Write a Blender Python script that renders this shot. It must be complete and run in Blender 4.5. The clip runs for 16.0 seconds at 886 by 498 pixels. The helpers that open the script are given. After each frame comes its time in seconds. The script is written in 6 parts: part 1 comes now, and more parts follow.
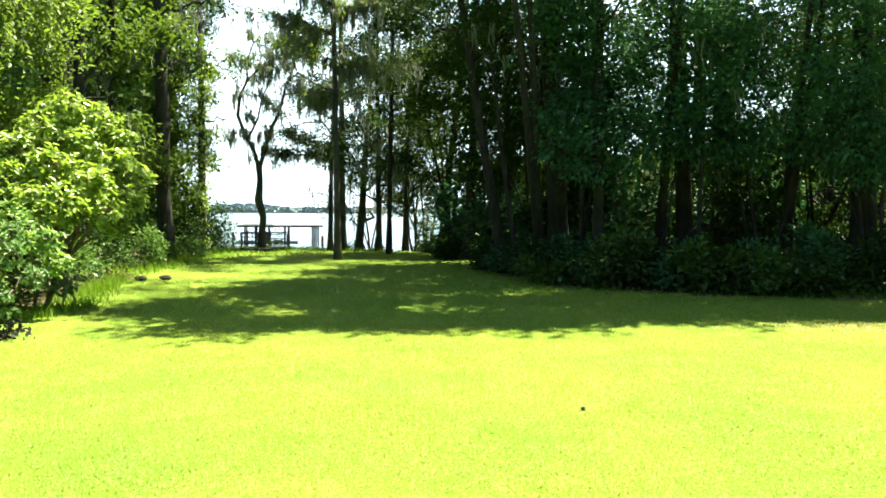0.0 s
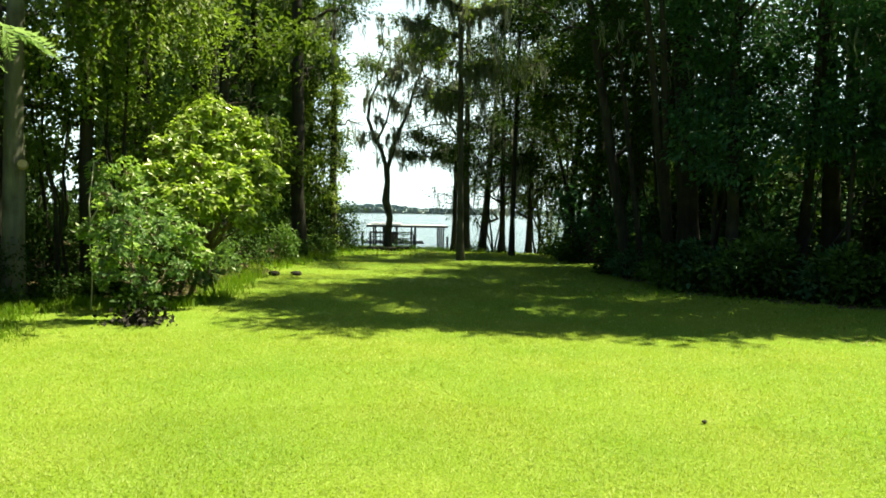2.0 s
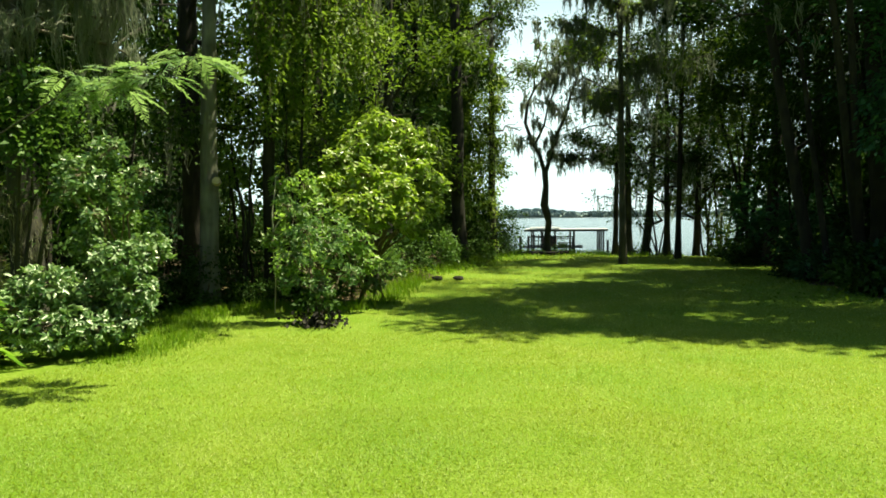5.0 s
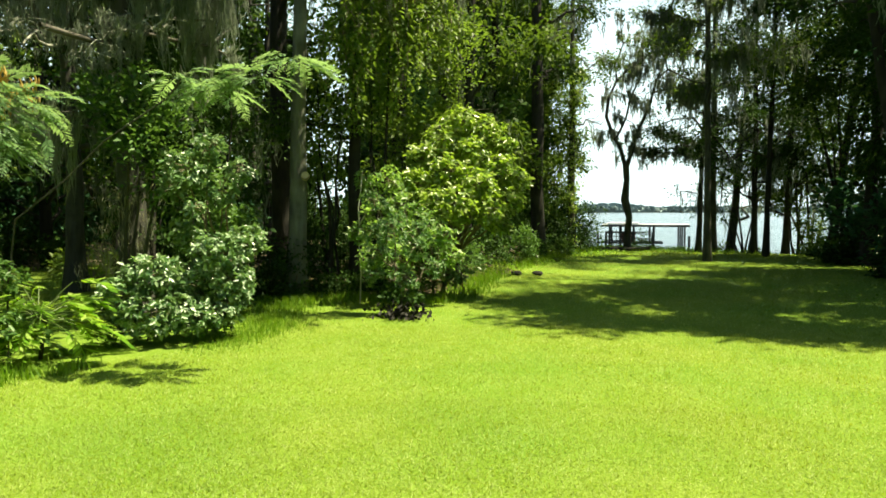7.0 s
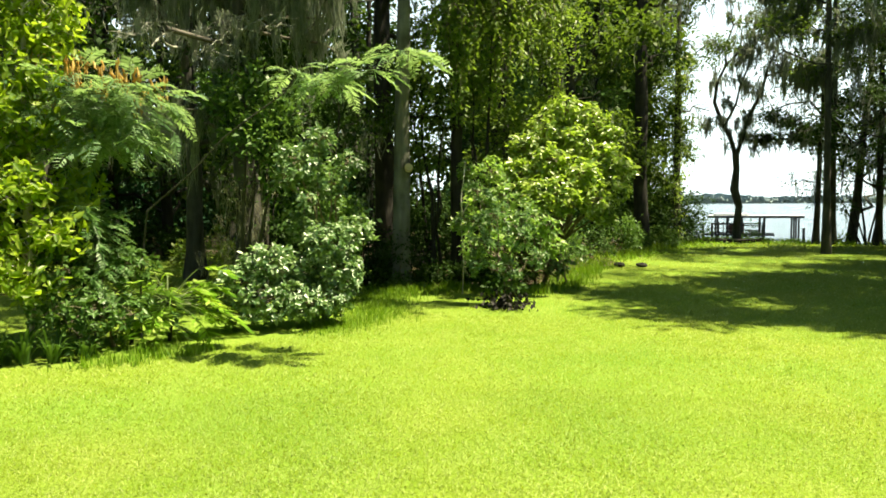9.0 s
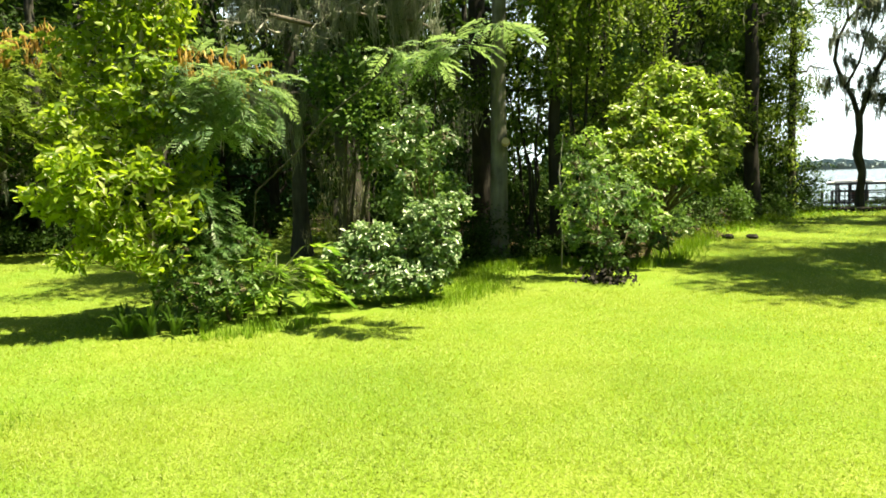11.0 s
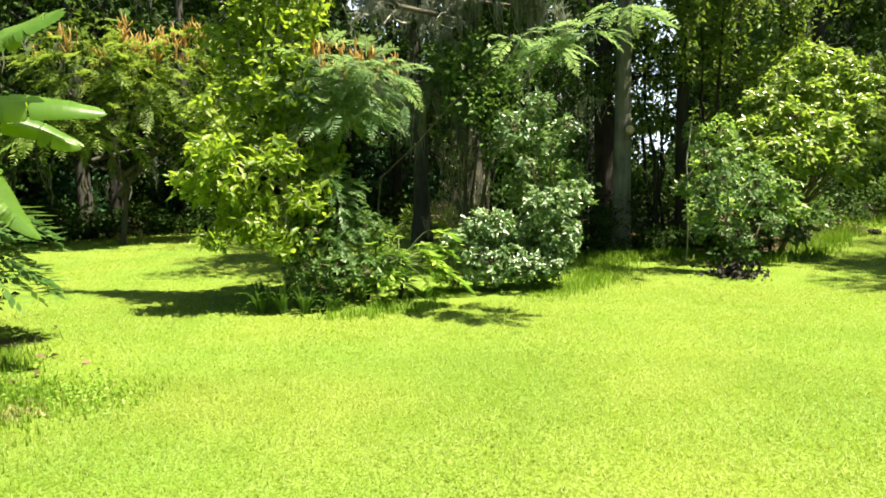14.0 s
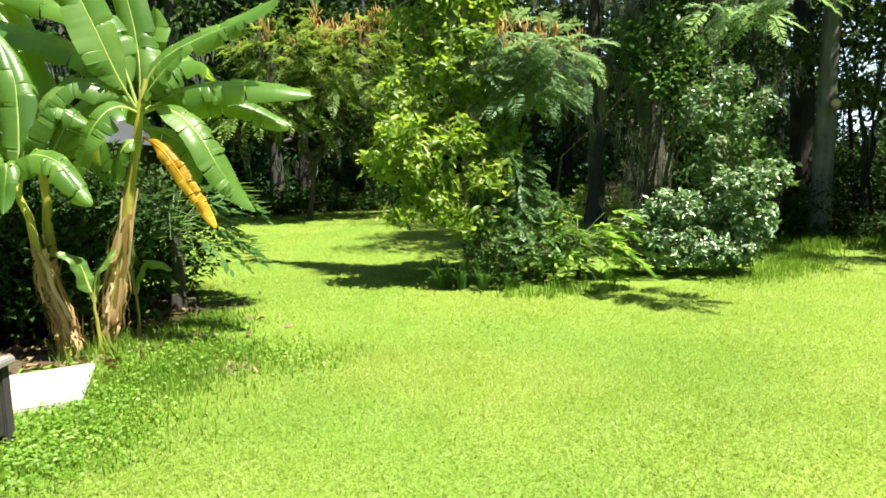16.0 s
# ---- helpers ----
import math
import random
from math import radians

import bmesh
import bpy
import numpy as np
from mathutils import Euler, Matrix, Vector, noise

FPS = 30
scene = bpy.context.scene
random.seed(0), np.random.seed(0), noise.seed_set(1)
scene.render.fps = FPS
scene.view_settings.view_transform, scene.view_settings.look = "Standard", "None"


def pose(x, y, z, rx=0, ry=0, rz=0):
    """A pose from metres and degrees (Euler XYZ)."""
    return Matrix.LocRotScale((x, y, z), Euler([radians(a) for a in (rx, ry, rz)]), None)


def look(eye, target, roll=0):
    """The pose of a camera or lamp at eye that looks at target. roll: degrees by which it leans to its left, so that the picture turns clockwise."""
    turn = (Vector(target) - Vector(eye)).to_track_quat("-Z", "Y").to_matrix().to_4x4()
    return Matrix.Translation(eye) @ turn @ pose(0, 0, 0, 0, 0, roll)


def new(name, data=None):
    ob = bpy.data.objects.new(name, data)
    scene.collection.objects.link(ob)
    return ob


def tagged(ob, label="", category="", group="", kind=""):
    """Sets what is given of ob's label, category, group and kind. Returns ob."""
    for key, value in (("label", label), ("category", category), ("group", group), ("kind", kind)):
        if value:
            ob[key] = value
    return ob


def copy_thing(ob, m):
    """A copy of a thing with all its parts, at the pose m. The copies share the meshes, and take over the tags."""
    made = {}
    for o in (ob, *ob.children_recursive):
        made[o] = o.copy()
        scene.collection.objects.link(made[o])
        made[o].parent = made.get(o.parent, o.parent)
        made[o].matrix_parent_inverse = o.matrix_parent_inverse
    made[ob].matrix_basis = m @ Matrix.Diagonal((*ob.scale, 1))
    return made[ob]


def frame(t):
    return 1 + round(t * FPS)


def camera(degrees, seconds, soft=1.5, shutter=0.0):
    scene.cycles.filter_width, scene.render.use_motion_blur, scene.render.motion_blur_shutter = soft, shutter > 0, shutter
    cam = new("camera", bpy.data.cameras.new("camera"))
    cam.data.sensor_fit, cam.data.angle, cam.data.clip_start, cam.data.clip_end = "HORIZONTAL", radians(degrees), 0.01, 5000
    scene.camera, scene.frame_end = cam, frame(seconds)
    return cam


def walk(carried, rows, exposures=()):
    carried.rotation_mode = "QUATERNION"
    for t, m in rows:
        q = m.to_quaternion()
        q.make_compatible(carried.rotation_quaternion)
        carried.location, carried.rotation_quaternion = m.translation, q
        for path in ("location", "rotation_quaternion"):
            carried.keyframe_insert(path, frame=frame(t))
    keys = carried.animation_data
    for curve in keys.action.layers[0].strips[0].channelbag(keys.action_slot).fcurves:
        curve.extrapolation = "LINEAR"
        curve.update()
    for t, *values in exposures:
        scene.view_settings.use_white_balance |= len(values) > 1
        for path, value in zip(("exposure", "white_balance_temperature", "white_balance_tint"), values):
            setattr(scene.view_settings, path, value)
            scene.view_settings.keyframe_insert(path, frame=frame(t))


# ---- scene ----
cam = camera(64.12, 16.0, 1.7)
PATH = [
    (0, pose(0.000, 0.000, 1.648, 87.02, -0.27, 0.00)),
    (0.5, pose(0.024, 0.007, 1.638, 87.46, -0.52, 1.75)),
    (1, pose(0.061, 0.020, 1.628, 87.61, -0.68, 4.45)),
    (1.5, pose(0.086, 0.035, 1.633, 87.58, -1.19, 6.65)),
    (2, pose(0.092, 0.054, 1.628, 87.07, -0.95, 10.14)),
    (2.5, pose(0.096, 0.067, 1.627, 87.32, -0.60, 13.09)),
    (3, pose(0.086, 0.078, 1.627, 87.45, -0.21, 15.82)),
    (3.5, pose(0.075, 0.083, 1.636, 87.42, -0.04, 18.61)),
    (6, pose(-0.006, -0.075, 1.614, 87.26, 0.43, 25.15)),
    (6.5, pose(-0.026, -0.119, 1.628, 87.07, 0.18, 27.05)),
    (7, pose(-0.042, -0.152, 1.645, 86.92, -0.00, 28.82)),
    (7.5, pose(-0.045, -0.204, 1.645, 86.92, 0.17, 31.04)),
    (8, pose(-0.073, -0.217, 1.640, 86.94, 0.12, 33.34)),
    (8.5, pose(-0.102, -0.225, 1.625, 86.94, 0.40, 34.57)),
    (9, pose(-0.126, -0.236, 1.613, 86.32, 0.34, 36.56)),
    (11.5, pose(-0.066, -0.264, 1.616, 84.30, 1.79, 46.21)),
    (12, pose(-0.045, -0.278, 1.613, 84.38, 1.33, 48.02)),
    (12.5, pose(-0.046, -0.276, 1.607, 84.81, 0.98, 50.11)),
    (13, pose(-0.038, -0.293, 1.609, 84.47, 1.50, 51.72)),
    (13.5, pose(-0.044, -0.298, 1.604, 83.51, 1.34, 53.53)),
    (14, pose(-0.064, -0.314, 1.602, 83.80, 1.39, 54.01)),
    (14.5, pose(-0.086, -0.363, 1.613, 83.43, 1.16, 55.78)),
    (15, pose(-0.105, -0.395, 1.604, 82.52, 1.06, 59.16)),
    (15.5, pose(-0.141, -0.448, 1.586, 82.84, 1.24, 63.55)),
    (16, pose(-0.162, -0.470, 1.582, 82.59, 1.45, 67.26)),
]
EXPOSURES = [(0.0, 2.42, 6550, -2), (1.0, 2.12, 7100, -5), (2.0, 1.6, 7300, -9), (3.5, 1.26, 7300, -13), (6.0, 1.41, 7200, -11), (7.0, 1.54, 7200, -8), (9.0, 1.77, 7300, -2), (12.5, 1.85, 7500, 2), (14.0, 1.87, 6550, 7), (15.0, 1.85, 6000, 8), (16.0, 1.79, 5900, 8)]
walk(cam, PATH, EXPOSURES)

# ---------------------------------------------------------------- light
SUN_EL, SUN_AZ = radians(66), math.atan2(0.83, 0.55)      # azimuth from +y towards +x
world = bpy.data.worlds.new("sky")
scene.world = world
world.use_nodes = True
wn = world.node_tree
sky = wn.nodes.new("ShaderNodeTexSky")
sky.sky_type, sky.sun_disc = "NISHITA", False
sky.sun_elevation, sky.sun_rotation = SUN_EL, SUN_AZ
sky.air_density, sky.dust_density, sky.ozone_density = 1.0, 1.2, 1.0
# summer haze: the sky whitens towards the horizon
tcw = wn.nodes.new("ShaderNodeTexCoord")
sep = wn.nodes.new("ShaderNodeSeparateXYZ")
wn.links.new(tcw.outputs["Generated"], sep.inputs[0])
hz = wn.nodes.new("ShaderNodeMapRange")
hz.interpolation_type = "SMOOTHSTEP"
hz.inputs["From Min"].default_value, hz.inputs["From Max"].default_value = 0.16, 0.46
hz.inputs["To Min"].default_value, hz.inputs["To Max"].default_value = 0.85, 0.0
wn.links.new(sep.outputs["Z"], hz.inputs["Value"])
mxw = wn.nodes.new("ShaderNodeMix")
mxw.data_type = "RGBA"
wn.links.new(hz.outputs[0], mxw.inputs[0])
wn.links.new(sky.outputs[0], mxw.inputs[6])
mxw.inputs[7].default_value = (10.2, 12.0, 14.2, 1)
wn.links.new(mxw.outputs[2], wn.nodes["Background"].inputs[0])
wn.nodes["Background"].inputs[1].default_value = 0.05
sun = new("sun", bpy.data.lights.new("sun", "SUN"))
sun.data.energy, sun.data.angle, sun.data.color = 5.0, radians(0.55), (1.0, 0.865, 0.69)
SUN_DIR = Vector((math.sin(SUN_AZ) * math.cos(SUN_EL), math.cos(SUN_AZ) * math.cos(SUN_EL), math.sin(SUN_EL)))
sun.matrix_basis = look(SUN_DIR * 60, (0, 0, 0))


# ---------------------------------------------------------------- materials
def material(name):
    m = bpy.data.materials.new(name)
    m.use_nodes = True
    nt = m.node_tree
    return m, nt, nt.nodes["Principled BSDF"], nt.nodes["Material Output"]


def ramp(nt, fac, stops):
    r = nt.nodes.new("ShaderNodeValToRGB")
    while len(r.color_ramp.elements) < len(stops):
        r.color_ramp.elements.new(0.5)
    for e, (p, c) in zip(r.color_ramp.elements, stops):
        e.position, e.color = p, (*c, 1)
    nt.links.new(fac, r.inputs[0])
    return r.outputs[0]


def noise_tex(nt, scale, detail=4, stretch=(1, 1, 1), coord="Object"):
    tc = nt.nodes.new("ShaderNodeTexCoord")
    mp = nt.nodes.new("ShaderNodeMapping")
    mp.inputs["Scale"].default_value = stretch
    n = nt.nodes.new("ShaderNodeTexNoise")
    n.inputs["Scale"].default_value, n.inputs["Detail"].default_value = scale, detail
    nt.links.new(tc.outputs[coord], mp.inputs[0])
    nt.links.new(mp.outputs[0], n.inputs[0])
    return n.outputs[0]


def bump(nt, shader, height, strength, distance=0.02):
    b = nt.nodes.new("ShaderNodeBump")
    b.inputs["Strength"].default_value, b.inputs["Distance"].default_value = strength, distance
    nt.links.new(height, b.inputs["Height"])
    nt.links.new(b.outputs[0], shader.inputs["Normal"])


def mix_rgb(nt, fac, a, b, mode="MIX"):
    m = nt.nodes.new("ShaderNodeMix")
    m.data_type, m.blend_type = "RGBA", mode
    if isinstance(fac, float):
        m.inputs[0].default_value = fac
    else:
        nt.links.new(fac, m.inputs[0])
    for s, v in ((m.inputs[6], a), (m.inputs[7], b)):
        if isinstance(v, tuple):
            s.default_value = (*v, 1)
        else:
            nt.links.new(v, s)
    return m.outputs[2]


def leaf_material(name, dark, mid, light, rough=0.45, through_col=None, see=0.35, gloss=0.25, patch=1.2, patch_tint=(0.70, 0.78, 0.62)):
    """Thin leaves: colour varies leaf by leaf and in broad patches, light passes through."""
    m, nt, bsdf, out = material(name)
    geo = nt.nodes.new("ShaderNodeNewGeometry")
    col = ramp(nt, geo.outputs["Random Per Island"], [(0.0, dark), (0.55, mid), (1.0, light)])
    big = ramp(nt, noise_tex(nt, patch, 3), [(0.36, (0, 0, 0)), (0.64, (1, 1, 1))])
    col = mix_rgb(nt, big, col, mix_rgb(nt, 1.0, col, patch_tint, "MULTIPLY"))
    nt.links.new(col, bsdf.inputs["Base Color"])
    bsdf.inputs["Roughness"].default_value = rough
    bsdf.inputs["Specular IOR Level"].default_value = gloss
    tr = nt.nodes.new("ShaderNodeBsdfTranslucent")
    tc = through_col or tuple(min(1, c * k) for c, k in zip(mid, (1.7, 1.6, 0.8)))
    nt.links.new(mix_rgb(nt, 0.75, col, tc), tr.inputs[0])
    mx = nt.nodes.new("ShaderNodeMixShader")
    mx.inputs[0].default_value = see
    nt.links.new(bsdf.outputs[0], mx.inputs[1])
    nt.links.new(tr.outputs[0], mx.inputs[2])
    nt.links.new(mx.outputs[0], out.inputs[0])
    return m


def bark_material(name, a, b, scale=9.0, patches=(0.075, 0.075, 0.048)):
    m, nt, bsdf, _ = material(name)
    n = noise_tex(nt, scale, 6, (1, 1, 0.18))
    lichen = noise_tex(nt, 1.7, 3)
    col = ramp(nt, n, [(0.3, a), (0.7, b)])
    col = mix_rgb(nt, ramp(nt, lichen, [(0.5, (0, 0, 0)), (0.72, (0.45, 0.45, 0.45))]), col, patches)
    nt.links.new(col, bsdf.inputs["Base Color"])
    bsdf.inputs["Roughness"].default_value = 0.9
    bump(nt, bsdf, n, 0.9, 0.04)
    return m


def plain_material(name, a, b, scale=6.0, rough=0.7, bumpy=0.3, stretch=(1, 1, 1)):
    m, nt, bsdf, _ = material(name)
    n = noise_tex(nt, scale, 5, stretch)
    stain = noise_tex(nt, scale * 0.13, 3)
    col = ramp(nt, n, [(0.3, a), (0.7, b)])
    col = mix_rgb(nt, stain, col, mix_rgb(nt, 1.0, col, (0.75, 0.73, 0.7), "MULTIPLY"))
    nt.links.new(col, bsdf.inputs["Base Color"])
    bsdf.inputs["Roughness"].default_value = rough
    if bumpy:
        bump(nt, bsdf, n, bumpy, 0.01)
    return m


# near black: the trunks' silhouette darkness is put into the bark colour
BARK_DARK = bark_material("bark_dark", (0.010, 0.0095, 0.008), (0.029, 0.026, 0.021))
BARK_GREY = bark_material("bark_grey", (0.026, 0.026, 0.021), (0.07, 0.069, 0.056), 9.0, (0.14, 0.15, 0.115))
BARK_PALE = bark_material("bark_pale", (0.06, 0.054, 0.045), (0.15, 0.135, 0.11))
BARK_E = bark_material("bark_ash", (0.085, 0.088, 0.074), (0.20, 0.205, 0.17), 9.0, (0.38, 0.40, 0.33))
TWIG = bark_material("twig_bark", (0.10, 0.08, 0.05), (0.26, 0.22, 0.16), 20)
PALE_TWIG = bark_material("pale_twig", (0.38, 0.37, 0.30), (0.60, 0.58, 0.50), 20, (0.5, 0.52, 0.42))
# deep green that carries the shade of the woods in its colour
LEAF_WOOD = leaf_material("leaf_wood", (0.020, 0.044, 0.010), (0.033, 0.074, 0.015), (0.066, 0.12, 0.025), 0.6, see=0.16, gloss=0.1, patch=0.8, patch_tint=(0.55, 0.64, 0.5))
LEAF_BLUISH = leaf_material("leaf_bluish", (0.03, 0.085, 0.045), (0.052, 0.14, 0.068), (0.10, 0.21, 0.11), 0.55, see=0.24, gloss=0.12)
LEAF_OLIVE = leaf_material("leaf_olive", (0.045, 0.085, 0.016), (0.08, 0.14, 0.024), (0.18, 0.24, 0.06), 0.5, see=0.36, gloss=0.1, patch=0.8, patch_tint=(0.5, 0.6, 0.42))
LEAF_LIME = leaf_material("leaf_lime", (0.06, 0.13, 0.02), (0.205, 0.32, 0.05), (0.53, 0.59, 0.25), 0.3, see=0.5, gloss=0.7, patch=2.2, patch_tint=(0.8, 0.86, 0.75))
LEAF_YOUNG = leaf_material("leaf_young", (0.10, 0.19, 0.02), (0.22, 0.335, 0.035), (0.43, 0.51, 0.11), 0.38, see=0.58, gloss=0.5)
LEAF_FLANK = leaf_material("leaf_flank", (0.10, 0.205, 0.05), (0.21, 0.35, 0.095), (0.42, 0.53, 0.24), 0.36, see=0.56, gloss=0.6, patch=2.2, patch_tint=(0.8, 0.86, 0.75))
LEAF_FINE = leaf_material("leaf_fine", (0.045, 0.11, 0.035), (0.115, 0.225, 0.08), (0.30, 0.42, 0.22), 0.36, see=0.42, gloss=0.4)
# mid-green glossy leaf; white highlights are put into its palest tones
LEAF_PALE_GLINT = leaf_material("leaf_pale_glint", (0.04, 0.10, 0.035), (0.14, 0.25, 0.098), (0.46, 0.57, 0.36), 0.33, see=0.32, gloss=0.7)
LEAF_SHRUB = leaf_material("leaf_shrub", (0.05, 0.11, 0.025), (0.09, 0.175, 0.045), (0.15, 0.25, 0.08), 0.4, see=0.33)
LEAF_STRAP = leaf_material("leaf_strap", (0.035, 0.085, 0.018), (0.065, 0.135, 0.028), (0.12, 0.21, 0.05), 0.45, see=0.3)
LEAF_FEATHER = leaf_material("leaf_feather", (0.10, 0.19, 0.105), (0.19, 0.30, 0.17), (0.36, 0.47, 0.32), 0.5, see=0.5)
LEAF_LOBED = leaf_material("leaf_lobed", (0.09, 0.20, 0.02), (0.24, 0.40, 0.045), (0.52, 0.62, 0.20), 0.34, see=0.45, gloss=0.5)
LEAF_FAR = leaf_material("leaf_far", (0.085, 0.16, 0.03), (0.17, 0.26, 0.055), (0.36, 0.43, 0.16), 0.45, see=0.5)
LEAF_VINE = leaf_material("leaf_vine", (0.06, 0.12, 0.02), (0.125, 0.205, 0.038), (0.27, 0.35, 0.10), 0.45, see=0.5, gloss=0.3)
SEED_RUST = leaf_material("seed_rust", (0.36, 0.22, 0.05), (0.5, 0.33, 0.095), (0.62, 0.48, 0.22), 0.6, see=0.4)
MOSS = leaf_material("spanish_moss", (0.12, 0.138, 0.108), (0.21, 0.24, 0.19), (0.33, 0.37, 0.30), 0.9, (0.32, 0.36, 0.27), 0.5, 0.1)
DRY_VINE = leaf_material("dry_vine", (0.19, 0.20, 0.16), (0.31, 0.325, 0.265), (0.45, 0.465, 0.39), 0.9, see=0.35, gloss=0.1)
GRASS = leaf_material("grass_blade", (0.135, 0.2, 0.02), (0.19, 0.26, 0.034), (0.47, 0.53, 0.21), 0.55, see=0.5, gloss=0.06, patch=0.55, patch_tint=(0.80, 0.94, 0.86))
TALL_GRASS = leaf_material("tall_grass", (0.09, 0.18, 0.015), (0.155, 0.275, 0.025), (0.27, 0.38, 0.06), 0.45, see=0.4)
WEED = leaf_material("weed_leaf", (0.12, 0.24, 0.022), (0.195, 0.345, 0.04), (0.32, 0.46, 0.10), 0.45, see=0.42)
DEAD_LEAF = leaf_material("dead_leaf", (0.06, 0.042, 0.025), (0.14, 0.10, 0.055), (0.30, 0.23, 0.13), 0.8, see=0.2, gloss=0.2)
BANANA = leaf_material("banana_leaf", (0.075, 0.175, 0.03), (0.125, 0.25, 0.045), (0.19, 0.33, 0.075), 0.36, (0.46, 0.62, 0.03), 0.5, 0.55, 3)
BANANA_YELLOW = leaf_material("banana_leaf_yellow", (0.45, 0.24, 0.01), (0.62, 0.36, 0.012), (0.70, 0.46, 0.02), 0.5, (0.8, 0.5, 0.02), 0.4, 0.4, 9)
STRAW_SHEATH = leaf_material("straw_sheath", (0.18, 0.115, 0.05), (0.40, 0.285, 0.13), (0.62, 0.50, 0.30), 0.8, see=0.25, gloss=0.1)
STEM_BANANA = plain_material("banana_stem", (0.24, 0.22, 0.03), (0.40, 0.43, 0.06), 5, 0.5, 0.4, (3, 3, 0.5))
STEM_DEAD = plain_material("banana_sheath_dead", (0.22, 0.14, 0.055), (0.48, 0.34, 0.16), 9, 0.85, 0.6, (3, 3, 0.4))
MIDRIB = plain_material("midrib", (0.24, 0.33, 0.06), (0.34, 0.42, 0.11), 8, 0.45, 0)
CONCRETE = plain_material("concrete", (0.34, 0.33, 0.30), (0.48, 0.47, 0.43), 14, 0.85, 0.3)
WOOD_GREY = plain_material("weathered_wood", (0.16, 0.16, 0.15), (0.30, 0.30, 0.28), 12, 0.85, 0.5, (1, 1, 0.15))
DOCK_WOOD = plain_material("dock_wood", (0.018, 0.017, 0.016), (0.05, 0.046, 0.042), 8, 0.85, 0.4, (1, 1, 0.2))
ROOF_TIN = plain_material("roof_tin", (0.55, 0.55, 0.56), (0.68, 0.68, 0.70), 3, 0.45, 0.1)
SHINGLE = plain_material("roof_shingle", (0.045, 0.055, 0.07), (0.075, 0.085, 0.10), 18, 0.85, 0.5)
SIDING = plain_material("siding", (0.06, 0.06, 0.06), (0.09, 0.09, 0.085), 5, 0.7, 0.1)
RUST_HULL = plain_material("boat_hull", (0.10, 0.035, 0.03), (0.18, 0.07, 0.06), 4, 0.5, 0.1)


def lawn_material():
    m, nt, bsdf, _ = material("lawn_soil")
    fine = noise_tex(nt, 42, 5)
    mid = noise_tex(nt, 2.2, 4)
    col = ramp(nt, fine, [(0.28, (0.116, 0.18, 0.02)), (0.5, (0.158, 0.23, 0.034)), (0.75, (0.255, 0.31, 0.08))])
    col = mix_rgb(nt, ramp(nt, mid, [(0.42, (0, 0, 0)), (0.75, (0.6, 0.6, 0.6))]), col, (0.138, 0.203, 0.017))
    big = ramp(nt, noise_tex(nt, 0.55, 3), [(0.36, (0, 0, 0)), (0.64, (1, 1, 1))])
    col = mix_rgb(nt, big, col, mix_rgb(nt, 1.0, col, (0.80, 0.94, 0.86), "MULTIPLY"))
    nt.links.new(col, bsdf.inputs["Base Color"])
    bsdf.inputs["Roughness"].default_value = 0.95
    bsdf.inputs["Specular IOR Level"].default_value = 0.05
    bump(nt, bsdf, fine, 0.8, 0.03)
    return m


def litter_material():
    m, nt, bsdf, _ = material("leaf_litter_soil")
    fine = noise_tex(nt, 30, 5)
    mid = noise_tex(nt, 1.1, 3)
    col = ramp(nt, fine, [(0.3, (0.035, 0.026, 0.014)), (0.55, (0.085, 0.06, 0.032)), (0.8, (0.16, 0.12, 0.065))])
    col = mix_rgb(nt, ramp(nt, mid, [(0.5, (0, 0, 0)), (0.7, (0.7, 0.7, 0.7))]), col, (0.05, 0.08, 0.015))
    nt.links.new(col, bsdf.inputs["Base Color"])
    bsdf.inputs["Roughness"].default_value = 0.95
    bump(nt, bsdf, fine, 0.9, 0.04)
    return m


def water_material():
    m, nt, bsdf, _ = material("lake_water")
    bsdf.inputs["Base Color"].default_value = (0.045, 0.075, 0.085, 1)
    bsdf.inputs["Roughness"].default_value = 0.12
    bsdf.inputs["IOR"].default_value = 1.33
    n = noise_tex(nt, 1.4, 5, (1, 1.6, 1))
    n2 = noise_tex(nt, 0.05, 3)
    mx = nt.nodes.new("ShaderNodeMath")
    mx.operation = "ADD"
    nt.links.new(n, mx.inputs[0])
    nt.links.new(n2, mx.inputs[1])
    bump(nt, bsdf, mx.outputs[0], 0.9, 0.25)
    return m


LAWN, LITTER, WATER = lawn_material(), litter_material(), water_material()
# pale blue-grey tree line: the distance haze is part of this colour
HAZE_WOOD = plain_material("haze_wood", (0.19, 0.27, 0.29), (0.23, 0.31, 0.32), 0.08, 1.0, 0)

# ---------------------------------------------------------------- mesh helpers
rng = np.random.default_rng(7)


def mesh_from(name, verts, faces, mat, smooth=False):
    """verts (n,3), faces (m,k) arrays of one size, quickly."""
    verts = np.asarray(verts, dtype=np.float32).reshape(-1, 3)
    faces = np.asarray(faces, dtype=np.int32)
    me = bpy.data.meshes.new(name)
    me.vertices.add(len(verts))
    me.vertices.foreach_set("co", verts.ravel())
    k = faces.shape[1]
    me.loops.add(faces.size)
    me.loops.foreach_set("vertex_index", faces.ravel())
    me.polygons.add(len(faces))
    me.polygons.foreach_set("loop_start", np.arange(0, faces.size, k, dtype=np.int32))
    me.polygons.foreach_set("loop_total", np.full(len(faces), k, dtype=np.int32))
    if smooth:
        me.polygons.foreach_set("use_smooth", np.ones(len(faces), dtype=bool))
    me.update(calc_edges=True)
    me.materials.append(mat)
    return me


